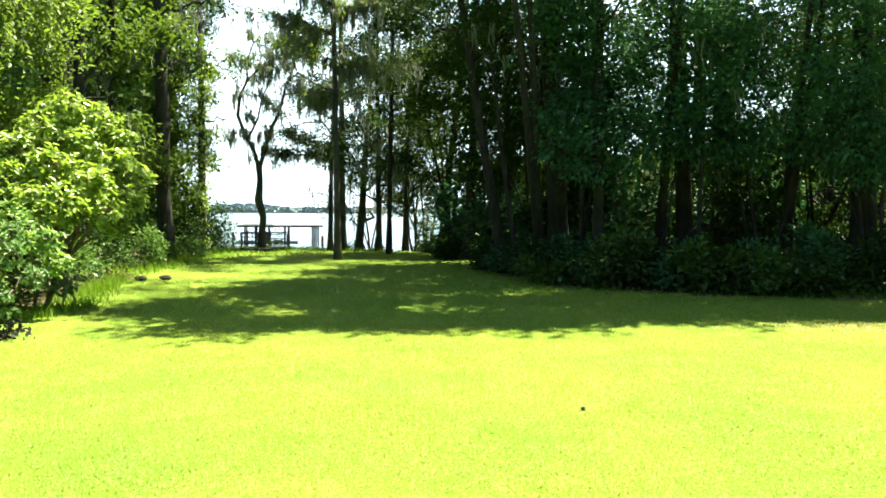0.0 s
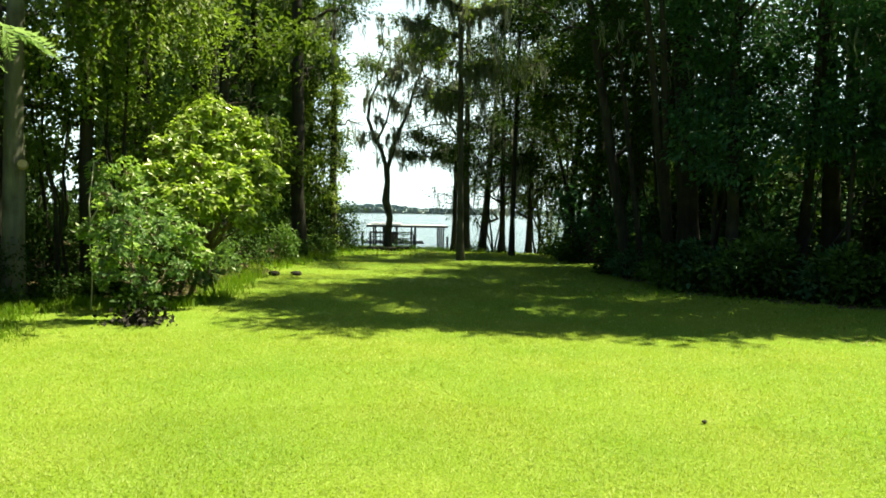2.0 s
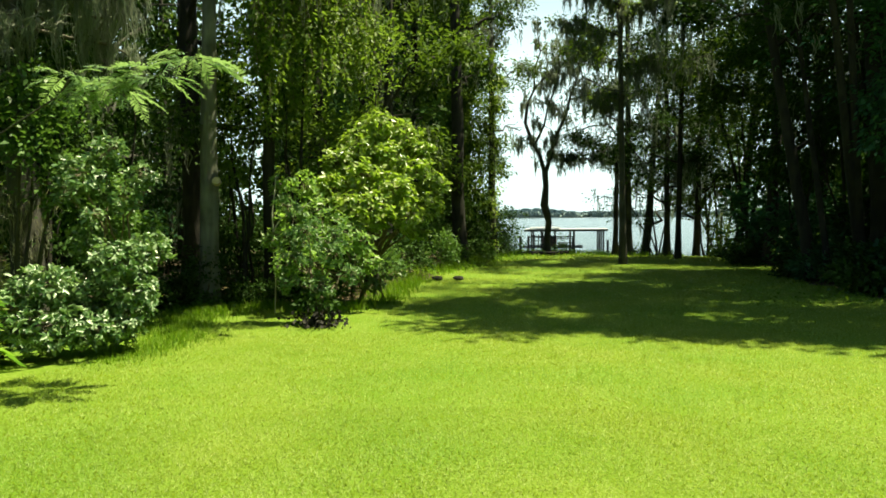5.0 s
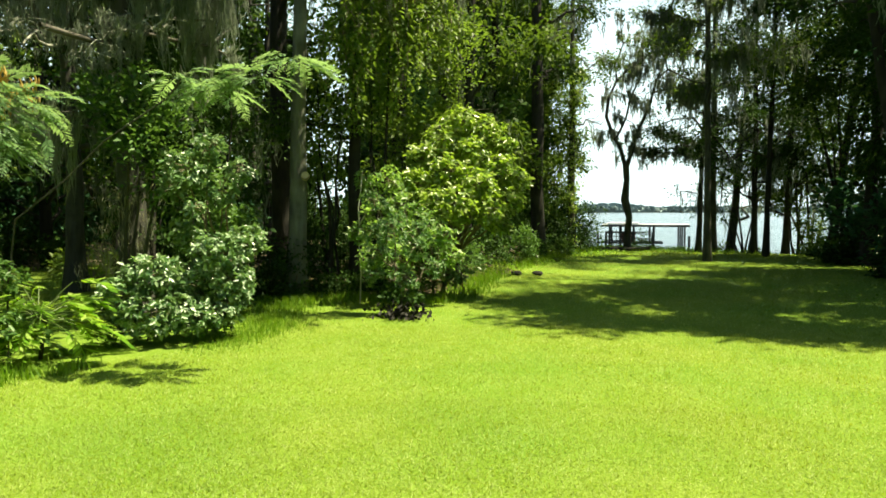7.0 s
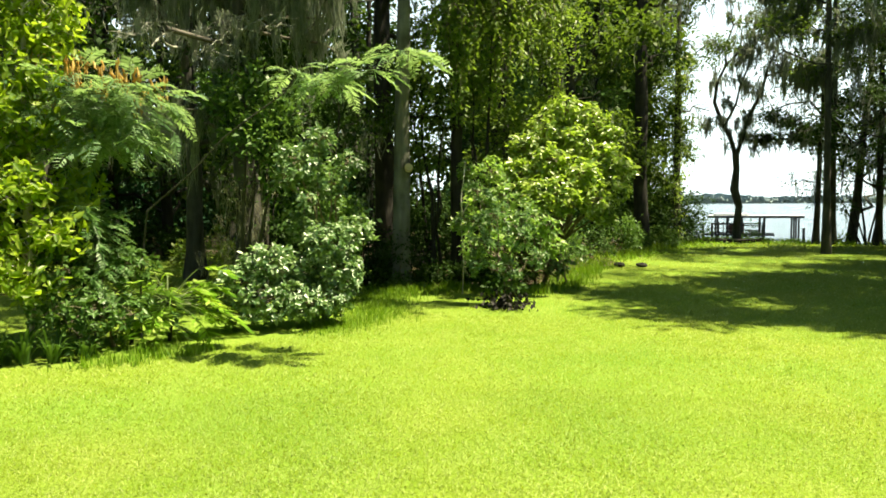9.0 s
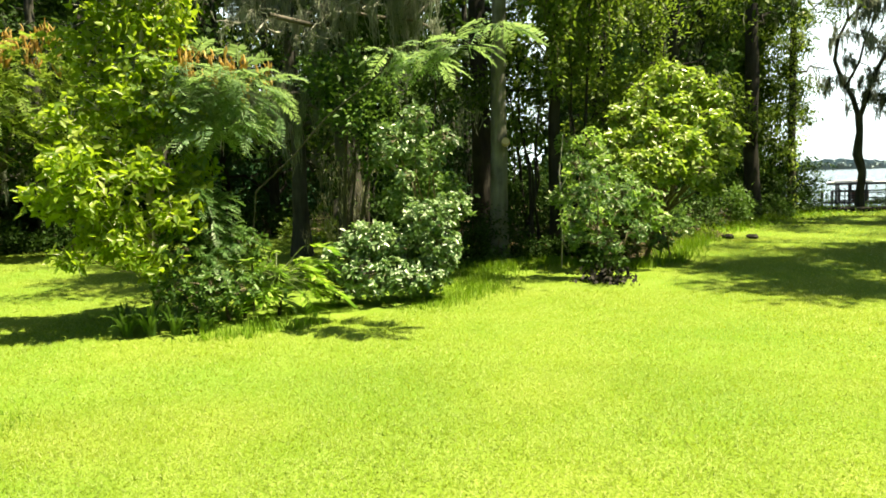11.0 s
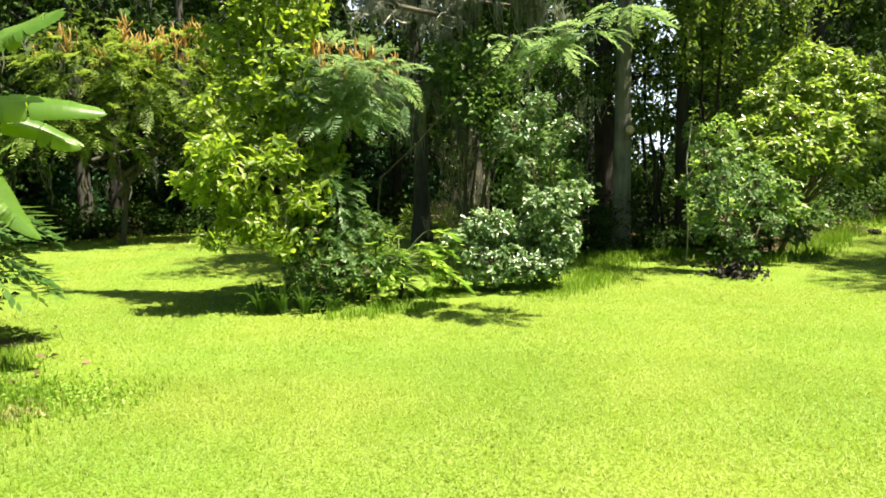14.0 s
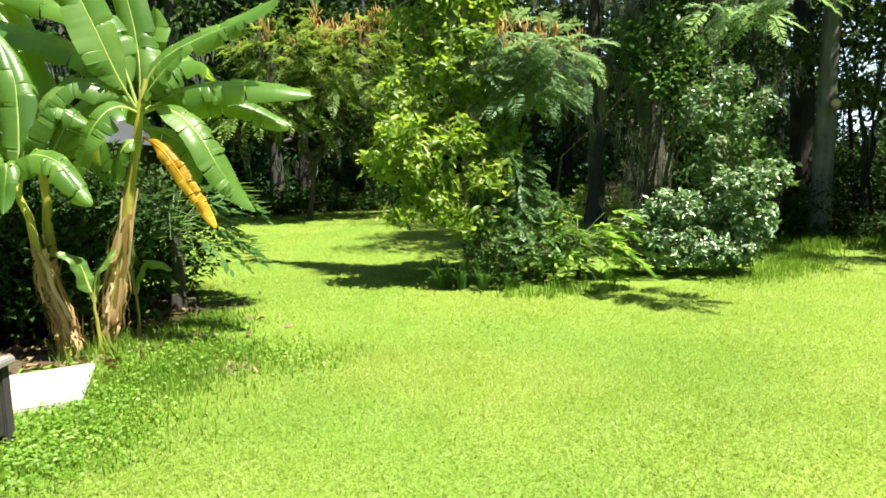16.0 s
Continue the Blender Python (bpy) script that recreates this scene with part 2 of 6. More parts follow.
def part(name, me, parent, label=""):
    ob = new(name, me)
    ob.parent = parent
    if name in ("crown", "foliage", "hanging_moss", "dry_sheath"):
        tagged(ob, kind="stuff")
    if label:
        tagged(ob, label)
    return ob


def bm_part(name, bm, mat, parent, label=""):
    me = bpy.data.meshes.new(name)
    bm.to_mesh(me)
    bm.free()
    me.materials.append(mat)
    return part(name, me, parent, label)


def thing(name, loc, label, category, group="", kind=""):
    ob = new(name)
    ob.matrix_basis = loc if isinstance(loc, Matrix) else Matrix.Translation(loc)
    return tagged(ob, label, category, group, kind)


def unit(a):
    return a / np.maximum(np.linalg.norm(a, axis=-1, keepdims=True), 1e-9)


def tube(points, radii, sides=8, rough=0.0):
    """A tapered tube along points; returns verts, faces (quads)."""
    p = np.asarray(points, float)
    r = np.asarray(radii, float)
    n = len(p)
    t = unit(np.gradient(p, axis=0))
    ref = np.array([1.0, 0.13, 0.07])
    a = unit(np.cross(t, ref))
    b = np.cross(t, a)
    ang = np.linspace(0, 2 * np.pi, sides, endpoint=False)
    rr = r[:, None] * (1 + rough * rng.standard_normal((n, sides)))
    v = p[:, None] + rr[..., None] * (a[:, None] * np.cos(ang)[None, :, None] + b[:, None] * np.sin(ang)[None, :, None])
    i = np.arange(n - 1)[:, None] * sides
    j = np.arange(sides)[None]
    k = (j + 1) % sides
    f = np.stack([i + j, i + k, i + sides + k, i + sides + j], -1).reshape(-1, 4)
    return v.reshape(-1, 3), f


def merge(chunks):
    vs, fs, o = [], [], 0
    for v, f in chunks:
        vs.append(v)
        fs.append(np.asarray(f) + o)
        o += len(v)
    return np.concatenate(vs), np.concatenate(fs)


def bend(p0, p1, sag=0.0, wobble=0.0, n=7):
    """A line of points between two places, sagging down or bowing up, with a wobble."""
    t = np.linspace(0, 1, n)[:, None]
    p0, p1 = np.asarray(p0, float), np.asarray(p1, float)
    p = p0 + (p1 - p0) * t
    p[:, 2] -= sag * 4 * (t * (1 - t))[:, 0]
    w = rng.standard_normal((n, 3)) * wobble
    w[0] = w[-1] = 0
    return p + w


def leaf_quads(c, d, size, width=0.45, fold=0.25):
    """Folded four-cornered leaves at c, pointing along d."""
    n = len(c)
    d = unit(d)
    side = unit(np.cross(d, rng.standard_normal((n, 3))))
    up = np.cross(side, d)
    L = np.broadcast_to(np.asarray(size, float), (n,))[:, None]
    w = L * width
    v = np.stack([c, c + d * L * 0.45 + side * w * 0.5 + up * w * fold, c + d * L - up * L * 0.12, c + d * L * 0.45 - side * w * 0.5 + up * w * fold], 1)
    return v.reshape(-1, 3), np.arange(4 * n).reshape(-1, 4)


def flat_leaves(c, d, size, width=0.45):
    """Leaves that lie mostly face up, as on shrubs in the sun."""
    n = len(c)
    d = unit(d)
    zup = np.tile([0, 0, 1.0], (n, 1)) + 0.5 * rng.standard_normal((n, 3)) + np.array([0.2, 0.08, 0.0])
    side = unit(np.cross(d, zup))
    up = np.cross(side, d)
    L = np.broadcast_to(np.asarray(size, float), (n,))[:, None]
    w = L * width
    v = np.stack([c, c + d * L * 0.45 + side * w * 0.5 + up * w * 0.2, c + d * L - up * L * 0.15, c + d * L * 0.45 - side * w * 0.5 + up * w * 0.2], 1)
    return v.reshape(-1, 3), np.arange(4 * n).reshape(-1, 4)


def clump_leaves(tips, per, spread, size, width=0.45, flat=False, out=None):
    """Leaves gathered round twig tips; out: the centre from which they point away."""
    tips = np.asarray(tips)
    n = len(tips) * per
    c0 = np.repeat(tips, per, 0)
    off = rng.standard_normal((n, 3)) * spread * np.array([1, 1, 0.7])
    d = unit(off) + 0.5 * rng.standard_normal((n, 3)) + np.array([0, 0, -0.25])
    if out is not None:
        d += 0.8 * unit(c0 - np.asarray(out))
    s = size * rng.uniform(0.6, 1.25, n)
    return (flat_leaves if flat else leaf_quads)(c0 + off, d, s, width)


def strands(tops, length, n_each, spread=0.12, width=0.025):
    """Hanging moss: beards of thin wavering ribbons that draw together towards their ends."""
    tops = np.asarray(tops)
    n = len(tops) * n_each
    big = np.repeat(rng.uniform(0.35, 1.0, len(tops)) * length, n_each)
    off = rng.standard_normal((n, 3)) * spread * np.array([1, 1, 0.35])
    c = np.repeat(tops, n_each, 0) + off
    L = big * rng.uniform(0.25, 1.0, n) * np.exp(-0.25 * (off[:, 0] ** 2 + off[:, 1] ** 2) / spread ** 2)
    a = rng.uniform(0, np.pi, n)
    s = np.stack([np.cos(a), np.sin(a), 0 * a], 1)
    ph, fr = rng.uniform(0, 6.28, (2, n)), rng.uniform(3, 7, n)
    drift = np.repeat(rng.standard_normal((len(tops), 3)) * np.array([0.07, 0.07, 0]), n_each, 0)
    rows = []
    for k, w in ((0, 0.5), (0.22, 1.0), (0.45, 0.8), (0.7, 0.9), (1.0, 0.1)):
        wave = 0.035 * np.stack([np.sin(fr * k * 2 + ph[0]), np.sin(fr * k * 2 + ph[1]), 0 * a], 1) * np.minimum(1, L * 2)[:, None]
        p = c - off * np.array([1, 1, 0]) * 0.55 * k + (drift * k) * L[:, None] + wave - np.array([0, 0, 1.0]) * (L * k)[:, None]
        rows += [p - s * (width * w * rng.uniform(0.5, 1.4, n))[:, None], p + s * (width * w * rng.uniform(0.5, 1.4, n))[:, None]]
    v = np.stack(rows, 1)
    o = (np.arange(n) * 10)[:, None, None]
    f = o + np.array([[0, 1, 3, 2], [2, 3, 5, 4], [4, 5, 7, 6], [6, 7, 9, 8]])[None]
    return v.reshape(-1, 3), f.reshape(-1, 4)


def ball_points(n, centre, radii, hollow=0.55, gaps=0.0):
    """Points in an ellipsoid, thicker towards its shell, with lumps, stray shoots and, where asked, gaps."""
    n = int(n * (1 + 1.2 * gaps))
    d = unit(rng.standard_normal((n, 3)))
    ph = np.asarray(centre) * 7.3
    lump = 1 + 0.22 * np.sin(3.7 * d[:, :1] + ph[0]) * np.sin(4.1 * d[:, 2:3] + ph[1]) + 0.2 * np.sin(5.3 * d[:, 1:2] + ph[1]) * np.sin(3.3 * d[:, :1] + ph[2])
    r = (hollow + (1 - hollow) * rng.random((n, 1))) ** 0.8
    r = r * np.where(rng.random((n, 1)) < 0.12, rng.uniform(1.0, 1.35, (n, 1)), 1.0)
    p = np.asarray(centre) + d * r * lump * np.asarray(radii)
    if gaps:
        q = p * 4.2
        fld = np.sin(q[:, 0] + ph[0]) * np.sin(1.1 * q[:, 1] + ph[1]) + np.sin(1.3 * q[:, 2] + 0.7 * q[:, 0]) * np.cos(0.9 * q[:, 1] + ph[2])
        p = p[fld > -1.3 + 1.5 * gaps]
    return p


# ---------------------------------------------------------------- kinds of plants
def blade_leaves(c, d, nrm, size, width=0.45, fold=0.16, droop=0.18):
    """Pointed leaves folded along the midrib, six corners each; nrm: the way their faces look."""
    d = unit(d)
    side = unit(np.cross(d, nrm))
    up = np.cross(side, d)
    L = np.broadcast_to(np.asarray(size, float), (len(c),))[:, None]
    w = L * width * 0.5
    rise = up * (w * fold * 2)
    tip = c + d * L - up * (L * droop)
    rows = [c, c + d * L * 0.28 + side * w * 0.9 + rise, c + d * L * 0.66 + side * w * 0.8 + rise - up * (L * droop * 0.4), tip,
            c + d * L * 0.66 - side * w * 0.8 + rise - up * (L * droop * 0.4), c + d * L * 0.28 - side * w * 0.9 + rise]
    v = np.stack(rows, 1).reshape(-1, 3)
    o = (np.arange(len(c)) * 6)[:, None, None]
    return v, (o + np.array([[0, 1, 2, 3], [0, 3, 4, 5]])[None]).reshape(-1, 4)


def whorls(tips, dirs, per, size, width=0.45, cone=(0.85, 1.7), droop=0.18):
    """Rosettes of leaves round the ends of twigs, each spread about its twig's direction."""
    n = len(tips) * per
    d = np.repeat(unit(dirs), per, 0)
    a = unit(np.cross(d, np.repeat(rng.standard_normal((len(tips), 3)), per, 0)))
    b = np.cross(d, a)
    t = np.tile(np.arange(per) * 2 * np.pi / per, len(tips)) + rng.normal(0, 0.35, n)
    k = rng.uniform(*cone, n)[:, None]
    out = a * np.cos(t)[:, None] + b * np.sin(t)[:, None]
    ld = d * np.cos(k) + out * np.sin(k) + rng.normal(0, 0.12, (n, 3))
    nrm = d * np.sin(k) - out * np.cos(k) + rng.normal(0, 0.5, (n, 3))
    s = size * rng.uniform(0.55, 1.2, n)
    c = np.repeat(tips, per, 0) - d * (s * rng.uniform(0, 0.7, n))[:, None]
    return blade_leaves(c, ld, nrm, s, width, 0.16, droop)


def lobe_tips(lobes, dens, flat=0.8, deep=0.72, rise=0.75):
    """Twig ends over the outsides of leafy lobes (x, y, z, radius), with the ways they point."""
    c = np.array([q[:3] for q in lobes])
    r = np.array([q[3] for q in lobes])
    tips, ways = [], []
    for i in range(len(lobes)):
        n = max(4, int(dens * 12.6 * r[i] ** 2))
        d = unit(rng.standard_normal((n, 3)))
        p = c[i] + d * r[i] * rng.uniform(deep, 1.12, (n, 1)) * np.array([1, 1, flat])
        near = np.linalg.norm(p[:, None] - c[None], axis=2) / r[None]
        near[:, i] = 9
        keep = near.min(1) > 0.62
        tips.append(p[keep])
        ways.append((0.75 * d + np.array([0.35 * rise, -0.1 * rise, rise]) + rng.normal(0, 0.42, (n, 3)))[keep])
    return np.concatenate(tips), np.concatenate(ways)


def lobed_bush(name, x, y, lobes, dens, per, leaf, width, mat, label, category="shrub", group="", bark=None, stem_r=0.02, flat=0.8, cone=(0.85, 1.7), droop=0.18, fork=None, deep=0.72, rise=0.75):
    """A bush of leafy lobes, each on its own stem, with twigs that end in rosettes of leaves; fork: where the stems part."""
    root = thing(name, (x, y, float(ground_z(x, y))), label, category, group)
    fork = np.array(fork or (0.0, 0.0, 0.25))
    tips, ways = lobe_tips(lobes, dens, flat, deep, rise)
    keep = tips[:, 2] > 0.05
    tips, ways = tips[keep], ways[keep]
    v, f = tube(bend((0, 0, -0.06), fork, 0, 0.015, 5), np.linspace(stem_r * 1.7, stem_r * 1.25, 5), 8, 0.06)
    part("trunk", mesh_from("trunk", v, f, bark or TWIG, True), root)
    for q in lobes:
        q = np.array(q)
        p = bend(fork, q[:3], -0.06, 0.04, 7)
        chunks = [tube(p, np.linspace(stem_r, stem_r * 0.3, 7), 6, 0.05)]
        mine = tips[np.linalg.norm(tips - q[:3], axis=1) < q[3] * 1.15]
        for e in mine[:: max(1, len(mine) // 14)]:
            chunks.append(tube(bend(q[:3], e, -0.02, 0.01, 4), np.linspace(stem_r * 0.3, 0.003, 4), 4))
        v, f = merge(chunks)
        part("stem", mesh_from("stem", v, f, bark or TWIG, True), root)
    v, f = whorls(tips, ways, per, leaf, width, cone, droop)
    part("foliage", mesh_from("foliage", v, f, mat), root)
    return root


def tall_tree(x, y, height, radius, lean=(0, 0), crown=(0.35, 3.0), leaves=7000, leaf=0.15, moss=60, moss_len=1.3,
              bark=None, leaf_mat=None, label="", limbs=11, z=0.0, low_limbs=0, group="tall trees round the lawn", wob=0.10, spread=0.32, flat=True):
    """A tall forest tree: trunk, limbs that carry twig clumps of leaves, hanging moss."""
    bark, leaf_mat = bark or BARK_DARK, leaf_mat or LEAF_WOOD
    root = thing("tree", (x, y, float(ground_z(x, y))), label, "tree", group)
    n = 14
    t = np.linspace(0, 1, n)
    path = np.stack([lean[0] * t * height, lean[1] * t * height, t * height - 0.15], 1)
    path[2:, :2] += np.cumsum(rng.standard_normal((n - 2, 2)) * wob * radius * 2, 0) * 0.6
    rad = radius * (1 - 0.8 * t) * (1 + 0.45 * np.exp(-t * height / 0.35))
    v, f = tube(path, rad, 12, 0.05)
    part("trunk", mesh_from("trunk", v, f, bark, True), root)
    tips, moss_pts = [], []
    cb, cr = crown
    total = limbs + low_limbs
    for i in range(total):
        if i < limbs:
            h = cb + (0.97 - cb) * (i + 0.5 * rng.random()) / limbs
        else:
            h = cb * rng.uniform(0.55, 0.95)
        k = h * (n - 1)
        j = min(int(k), n - 2)
        p0 = path[j] + (path[j + 1] - path[j]) * (k - j)
        az = i * 2.4 + rng.uniform(-0.5, 0.5)
        rel = max(0.0, (h - cb) / (1 - cb))
        ln = cr * (1.05 - 0.6 * rel) * rng.uniform(0.7, 1.15)
        rise = ln * rng.uniform(0.0, 0.55) + (0.3 if rel > 0.7 else 0)
        p1 = p0 + np.array([math.cos(az) * ln, math.sin(az) * ln, rise])
        pts = bend(p0, p1, -0.08 * ln, 0.07 * ln, 7)
        r0 = max(0.02, radius * (1 - 0.8 * h) * 0.42)
        chunks = [tube(pts, np.linspace(r0, 0.012, 7), 5)]
        for s in range(4):
            q = pts[rng.integers(2, 6)]
            e = q + unit(rng.standard_normal(3) * np.array([1, 1, 0.5]) + 0.6 * unit(p1 - p0)) * ln * rng.uniform(0.25, 0.5)
            sub = bend(q, e, 0.02, 0.03, 4)
            chunks.append(tube(sub, np.linspace(r0 * 0.35 + 0.004, 0.006, 4), 3))
            tips += [sub[2], sub[3], (sub[2] + sub[3]) / 2]
            moss_pts += [sub[1], sub[2], sub[3]]
        tips += [pts[4], pts[5], pts[6]]
        moss_pts += list(pts[2:])
        v, f = merge(chunks)
        part("limb", mesh_from("limb", v, f, bark, True), root)
    tips = np.array(tips)
    sub = np.repeat(tips, 3, 0) + rng.standard_normal((len(tips) * 3, 3)) * spread * cr * np.array([0.36, 0.36, 0.24])
    ph = x * 1.7 + y
    fld = np.sin(1.6 * sub[:, 0] + ph) * np.sin(1.5 * sub[:, 1] - ph) + np.sin(2.1 * sub[:, 2] + 0.8 * sub[:, 0])
    sub = sub[fld > -0.15]
    per = max(4, leaves // len(sub))
    v, f = clump_leaves(sub, per, leaf * 1.15, leaf, 0.52, flat)
    part("crown", mesh_from("crown", v, f, leaf_mat), root)
    if moss:
        mp = np.array(moss_pts)
        mp = mp[rng.integers(0, len(mp), moss)] + rng.standard_normal((moss, 3)) * 0.2
        v, f = strands(mp, moss_len, 7, 0.09, 0.017)
        part("hanging_moss", mesh_from("hanging_moss", v, f, MOSS), root, "grey-green hanging moss")
    return root


def shrub(name, x, y, balls, leaves, leaf, mat, label, flat=True, stems=9, spread=0.09, per=9, width=0.5, category="shrub", group="", bark=None, hollow=0.35, gaps=0.6):
    """A bush: stems from the ground to leafy lobes given as (dx, dy, z, rx, ry, rz)."""
    root = thing(name, (x, y, float(ground_z(x, y))), label, category, group)
    vol = np.array([b[3] * b[4] * b[5] for b in balls]) ** 0.67
    vol = vol / vol.sum()
    tips = []
    for b, w in zip(balls, vol):
        k = max(3, int(leaves * w / per))
        tips.append(ball_points(k, b[:3], b[3:], hollow, gaps))
    tips = np.concatenate(tips)
    tips = tips[tips[:, 2] > 0.04]
    for s in range(stems):
        b = balls[s % len(balls)]
        e = np.array(b[:3]) + rng.uniform(-0.5, 0.5, 3) * np.array(b[3:])
        a = rng.uniform(0, 6.28)
        p = bend((0.1 * math.cos(a), 0.1 * math.sin(a), -0.05), e, -0.05, 0.04, 6)
        v, f = tube(p, np.linspace(0.018 + 0.008 * b[2], 0.005, 6), 5)
        part("stem", mesh_from("stem", v, f, bark or TWIG, True), root)
    v, f = clump_leaves(tips, per, spread, leaf, width, flat, np.mean([b[:3] for b in balls], 0) - np.array([0, 0, 0.4]))
    part("foliage", mesh_from("foliage", v, f, mat), root)
    return root


def frond_quads(bases, dirs, length, pairs=12, lobe=0.30, wide=0.22, droop=0.35, angle=0.9):
    """Feathered leaves: pairs of narrow leaflets along an arching stalk."""
    bases = np.asarray(bases, float)
    n = len(bases)
    d = unit(np.asarray(dirs, float))
    side = unit(np.cross(d, np.tile([0, 0, 1.0], (n, 1)) + 0.25 * rng.standard_normal((n, 3))))
    up = np.cross(side, d)
    L = np.broadcast_to(np.asarray(length, float), (n,)) * rng.uniform(0.75, 1.2, n)
    vs = []
    for i in range(pairs):
        t = 0.12 + 0.88 * (i + 0.5) / pairs
        p = bases + d * (L * t)[:, None] - np.array([0, 0, 1.0]) * (L * droop * t * t)[:, None]
        env = math.sin(math.pi * min(1, t * 0.85 + 0.12)) ** 0.7
        for s in (-1, 1):
            ld = unit(side * s * math.sin(angle) + d * math.cos(angle) - np.array([0, 0, 0.25]) + 0.12 * rng.standard_normal((n, 3)))
            ll = (L * lobe * env)[:, None]
            w = unit(np.cross(ld, up)) * (L * lobe * env * wide)[:, None] * 0.5
            vs.append(np.stack([p, p + ld * ll * 0.5 + w, p + ld * ll, p + ld * ll * 0.5 - w], 1))
    # the stalk itself, a thin strip
    e = bases + d * L[:, None] - np.array([0, 0, 1.0]) * (L * droop)[:, None]
    m = (bases + e) / 2 + np.array([0, 0, 1.0]) * (L * droop * 0.22)[:, None]
    w = side * 0.006
    vs.append(np.stack([bases - w, m - w, m + w, bases + w], 1))
    vs.append(np.stack([m - w, e - w * 0.3, e + w * 0.3, m + w], 1))
    v = np.concatenate(vs)
    return v.reshape(-1, 3), np.arange(len(v) * 4).reshape(-1, 4)


def grass_blades(xy, height, width, lean=0.5):
    """Three-cornered blades standing on the ground."""
    n = len(xy)
    a = rng.uniform(0, 2 * np.pi, n)
    h = height * rng.uniform(0.45, 1.2, n)
    w = width * rng.uniform(0.6, 1.3, n)
    b = np.column_stack([xy, ground_z(xy[:, 0], xy[:, 1]) - 0.005])
    s = np.stack([np.cos(a), np.sin(a), 0 * a], 1)
    l = rng.uniform(0.1, 1.0, n) * lean
    a2 = a + rng.uniform(0.6, 2.5, n)
    tip = b + np.stack([np.cos(a2) * h * l, np.sin(a2) * h * l, h], 1)
    v = np.stack([b - s * w[:, None] / 2, b + s * w[:, None] / 2, tip], 1)
    return v.reshape(-1, 3), np.arange(3 * n).reshape(-1, 3)


# ---------------------------------------------------------------- ground and lake
WATER_Z = -2.0


def smooth(a, b, v):
    t = np.clip((v - a) / (b - a), 0, 1)
    return t * t * (3 - 2 * t)


def ground_z(x, y):
    x, y = np.asarray(x, float), np.asarray(y, float)
    z = 0.018 * np.sin(0.9 * x + 0.4 * y) * np.cos(0.7 * y - 0.3 * x) + 0.01 * np.sin(2.3 * x) * np.sin(1.9 * y)
    z = z - 3.2 * smooth(27.6, 54, y + 0.12 * x) + 5.0 * smooth(1480, 1520, y)
    return z


def inside(poly, x, y):
    x, y = np.asarray(x, float), np.asarray(y, float)
    r = np.zeros(x.shape, bool)
    for (x0, y0), (x1, y1) in zip(poly, poly[1:] + poly[:1]):
        c = (y0 > y) != (y1 > y)
        r ^= c & (x < (x1 - x0) * (y - y0) / ((y1 - y0) if y1 != y0 else 1e-9) + x0)
    return r


RIGHT_WOOD = [(60, 13.0), (8.5, 13.6), (5.2, 14.2), (2.7, 15.6), (1.8, 17.6), (0.9, 26.0), (-0.6, 30.0), (-1.0, 40), (60, 60)]
LEFT_WOOD = [(-9.6, 40), (-9.0, 30), (-8.4, 25.4), (-7.6, 16.4), (-6.8, 12.2), (-7.6, 11.3), (-9.0, 11.0), (-10.8, 10.8), (-12.5, 14.0), (-19.5, 14.5),
             (-22.5, 6.0), (-21.5, -3.0), (-60, -8), (-60, 40)]
BED = [(-6.9, 4.3), (-7.2, 3.2), (-8.2, 2.6), (-9.4, 3.2), (-9.6, 6.0), (-8.6, 7.6), (-7.4, 7.0), (-6.7, 5.6)]
BANANA_BED = [(-6.2, -1.5), (-6.5, -0.7), (-7.2, -0.2), (-8.2, 0.3), (-9.2, 0.2), (-12, -3), (-9, -5), (-6.0, -3.0)]
SLAB = [(-6.25, -0.94), (-5.25, -0.97), (-5.25, -2.6), (-6.0, -2.6)]


def stretch(lo, hi, step, far):
    mid = np.arange(lo, hi + step / 2, step)
    out = step * 1.45 ** np.arange(1, 40)
    out = np.cumsum(out)
    out = out[out < far]
    return np.concatenate([lo - out[::-1], mid, hi + out])


gx, gy = stretch(-30, 22, 0.5, 3800), stretch(-6, 62, 0.5, 3800)
GX, GY = np.meshgrid(gx, gy)
gv = np.stack([GX, GY, ground_z(GX, GY)], -1).reshape(-1, 3)
ii = (np.arange(len(gy) - 1)[:, None] * len(gx) + np.arange(len(gx) - 1)[None]).ravel()
gf = np.stack([ii, ii + 1, ii + 1 + len(gx), ii + len(gx)], 1)
gme = mesh_from("ground", gv, gf, LAWN, True)
gme.materials.append(LITTER)
gc = gv[gf].mean(1)
in_wood = inside(RIGHT_WOOD, gc[:, 0], gc[:, 1]) | inside(LEFT_WOOD, gc[:, 0], gc[:, 1]) | inside(BANANA_BED, gc[:, 0], gc[:, 1]) | (gc[:, 1] > 46)
gme.polygons.foreach_set("material_index", in_wood.astype(np.int32))
tagged(new("ground", gme), "mown green lawn running down to the lake", "ground", kind="structure")

lv = np.array([[-3500, 40, WATER_Z], [3500, 40, WATER_Z], [3500, 1510, WATER_Z], [-3500, 1510, WATER_Z]])
tagged(new("water", mesh_from("water", lv, np.array([[0, 1, 2, 3]]), WATER)), "pale rippled lake beyond the lawn", "lake", kind="structure")

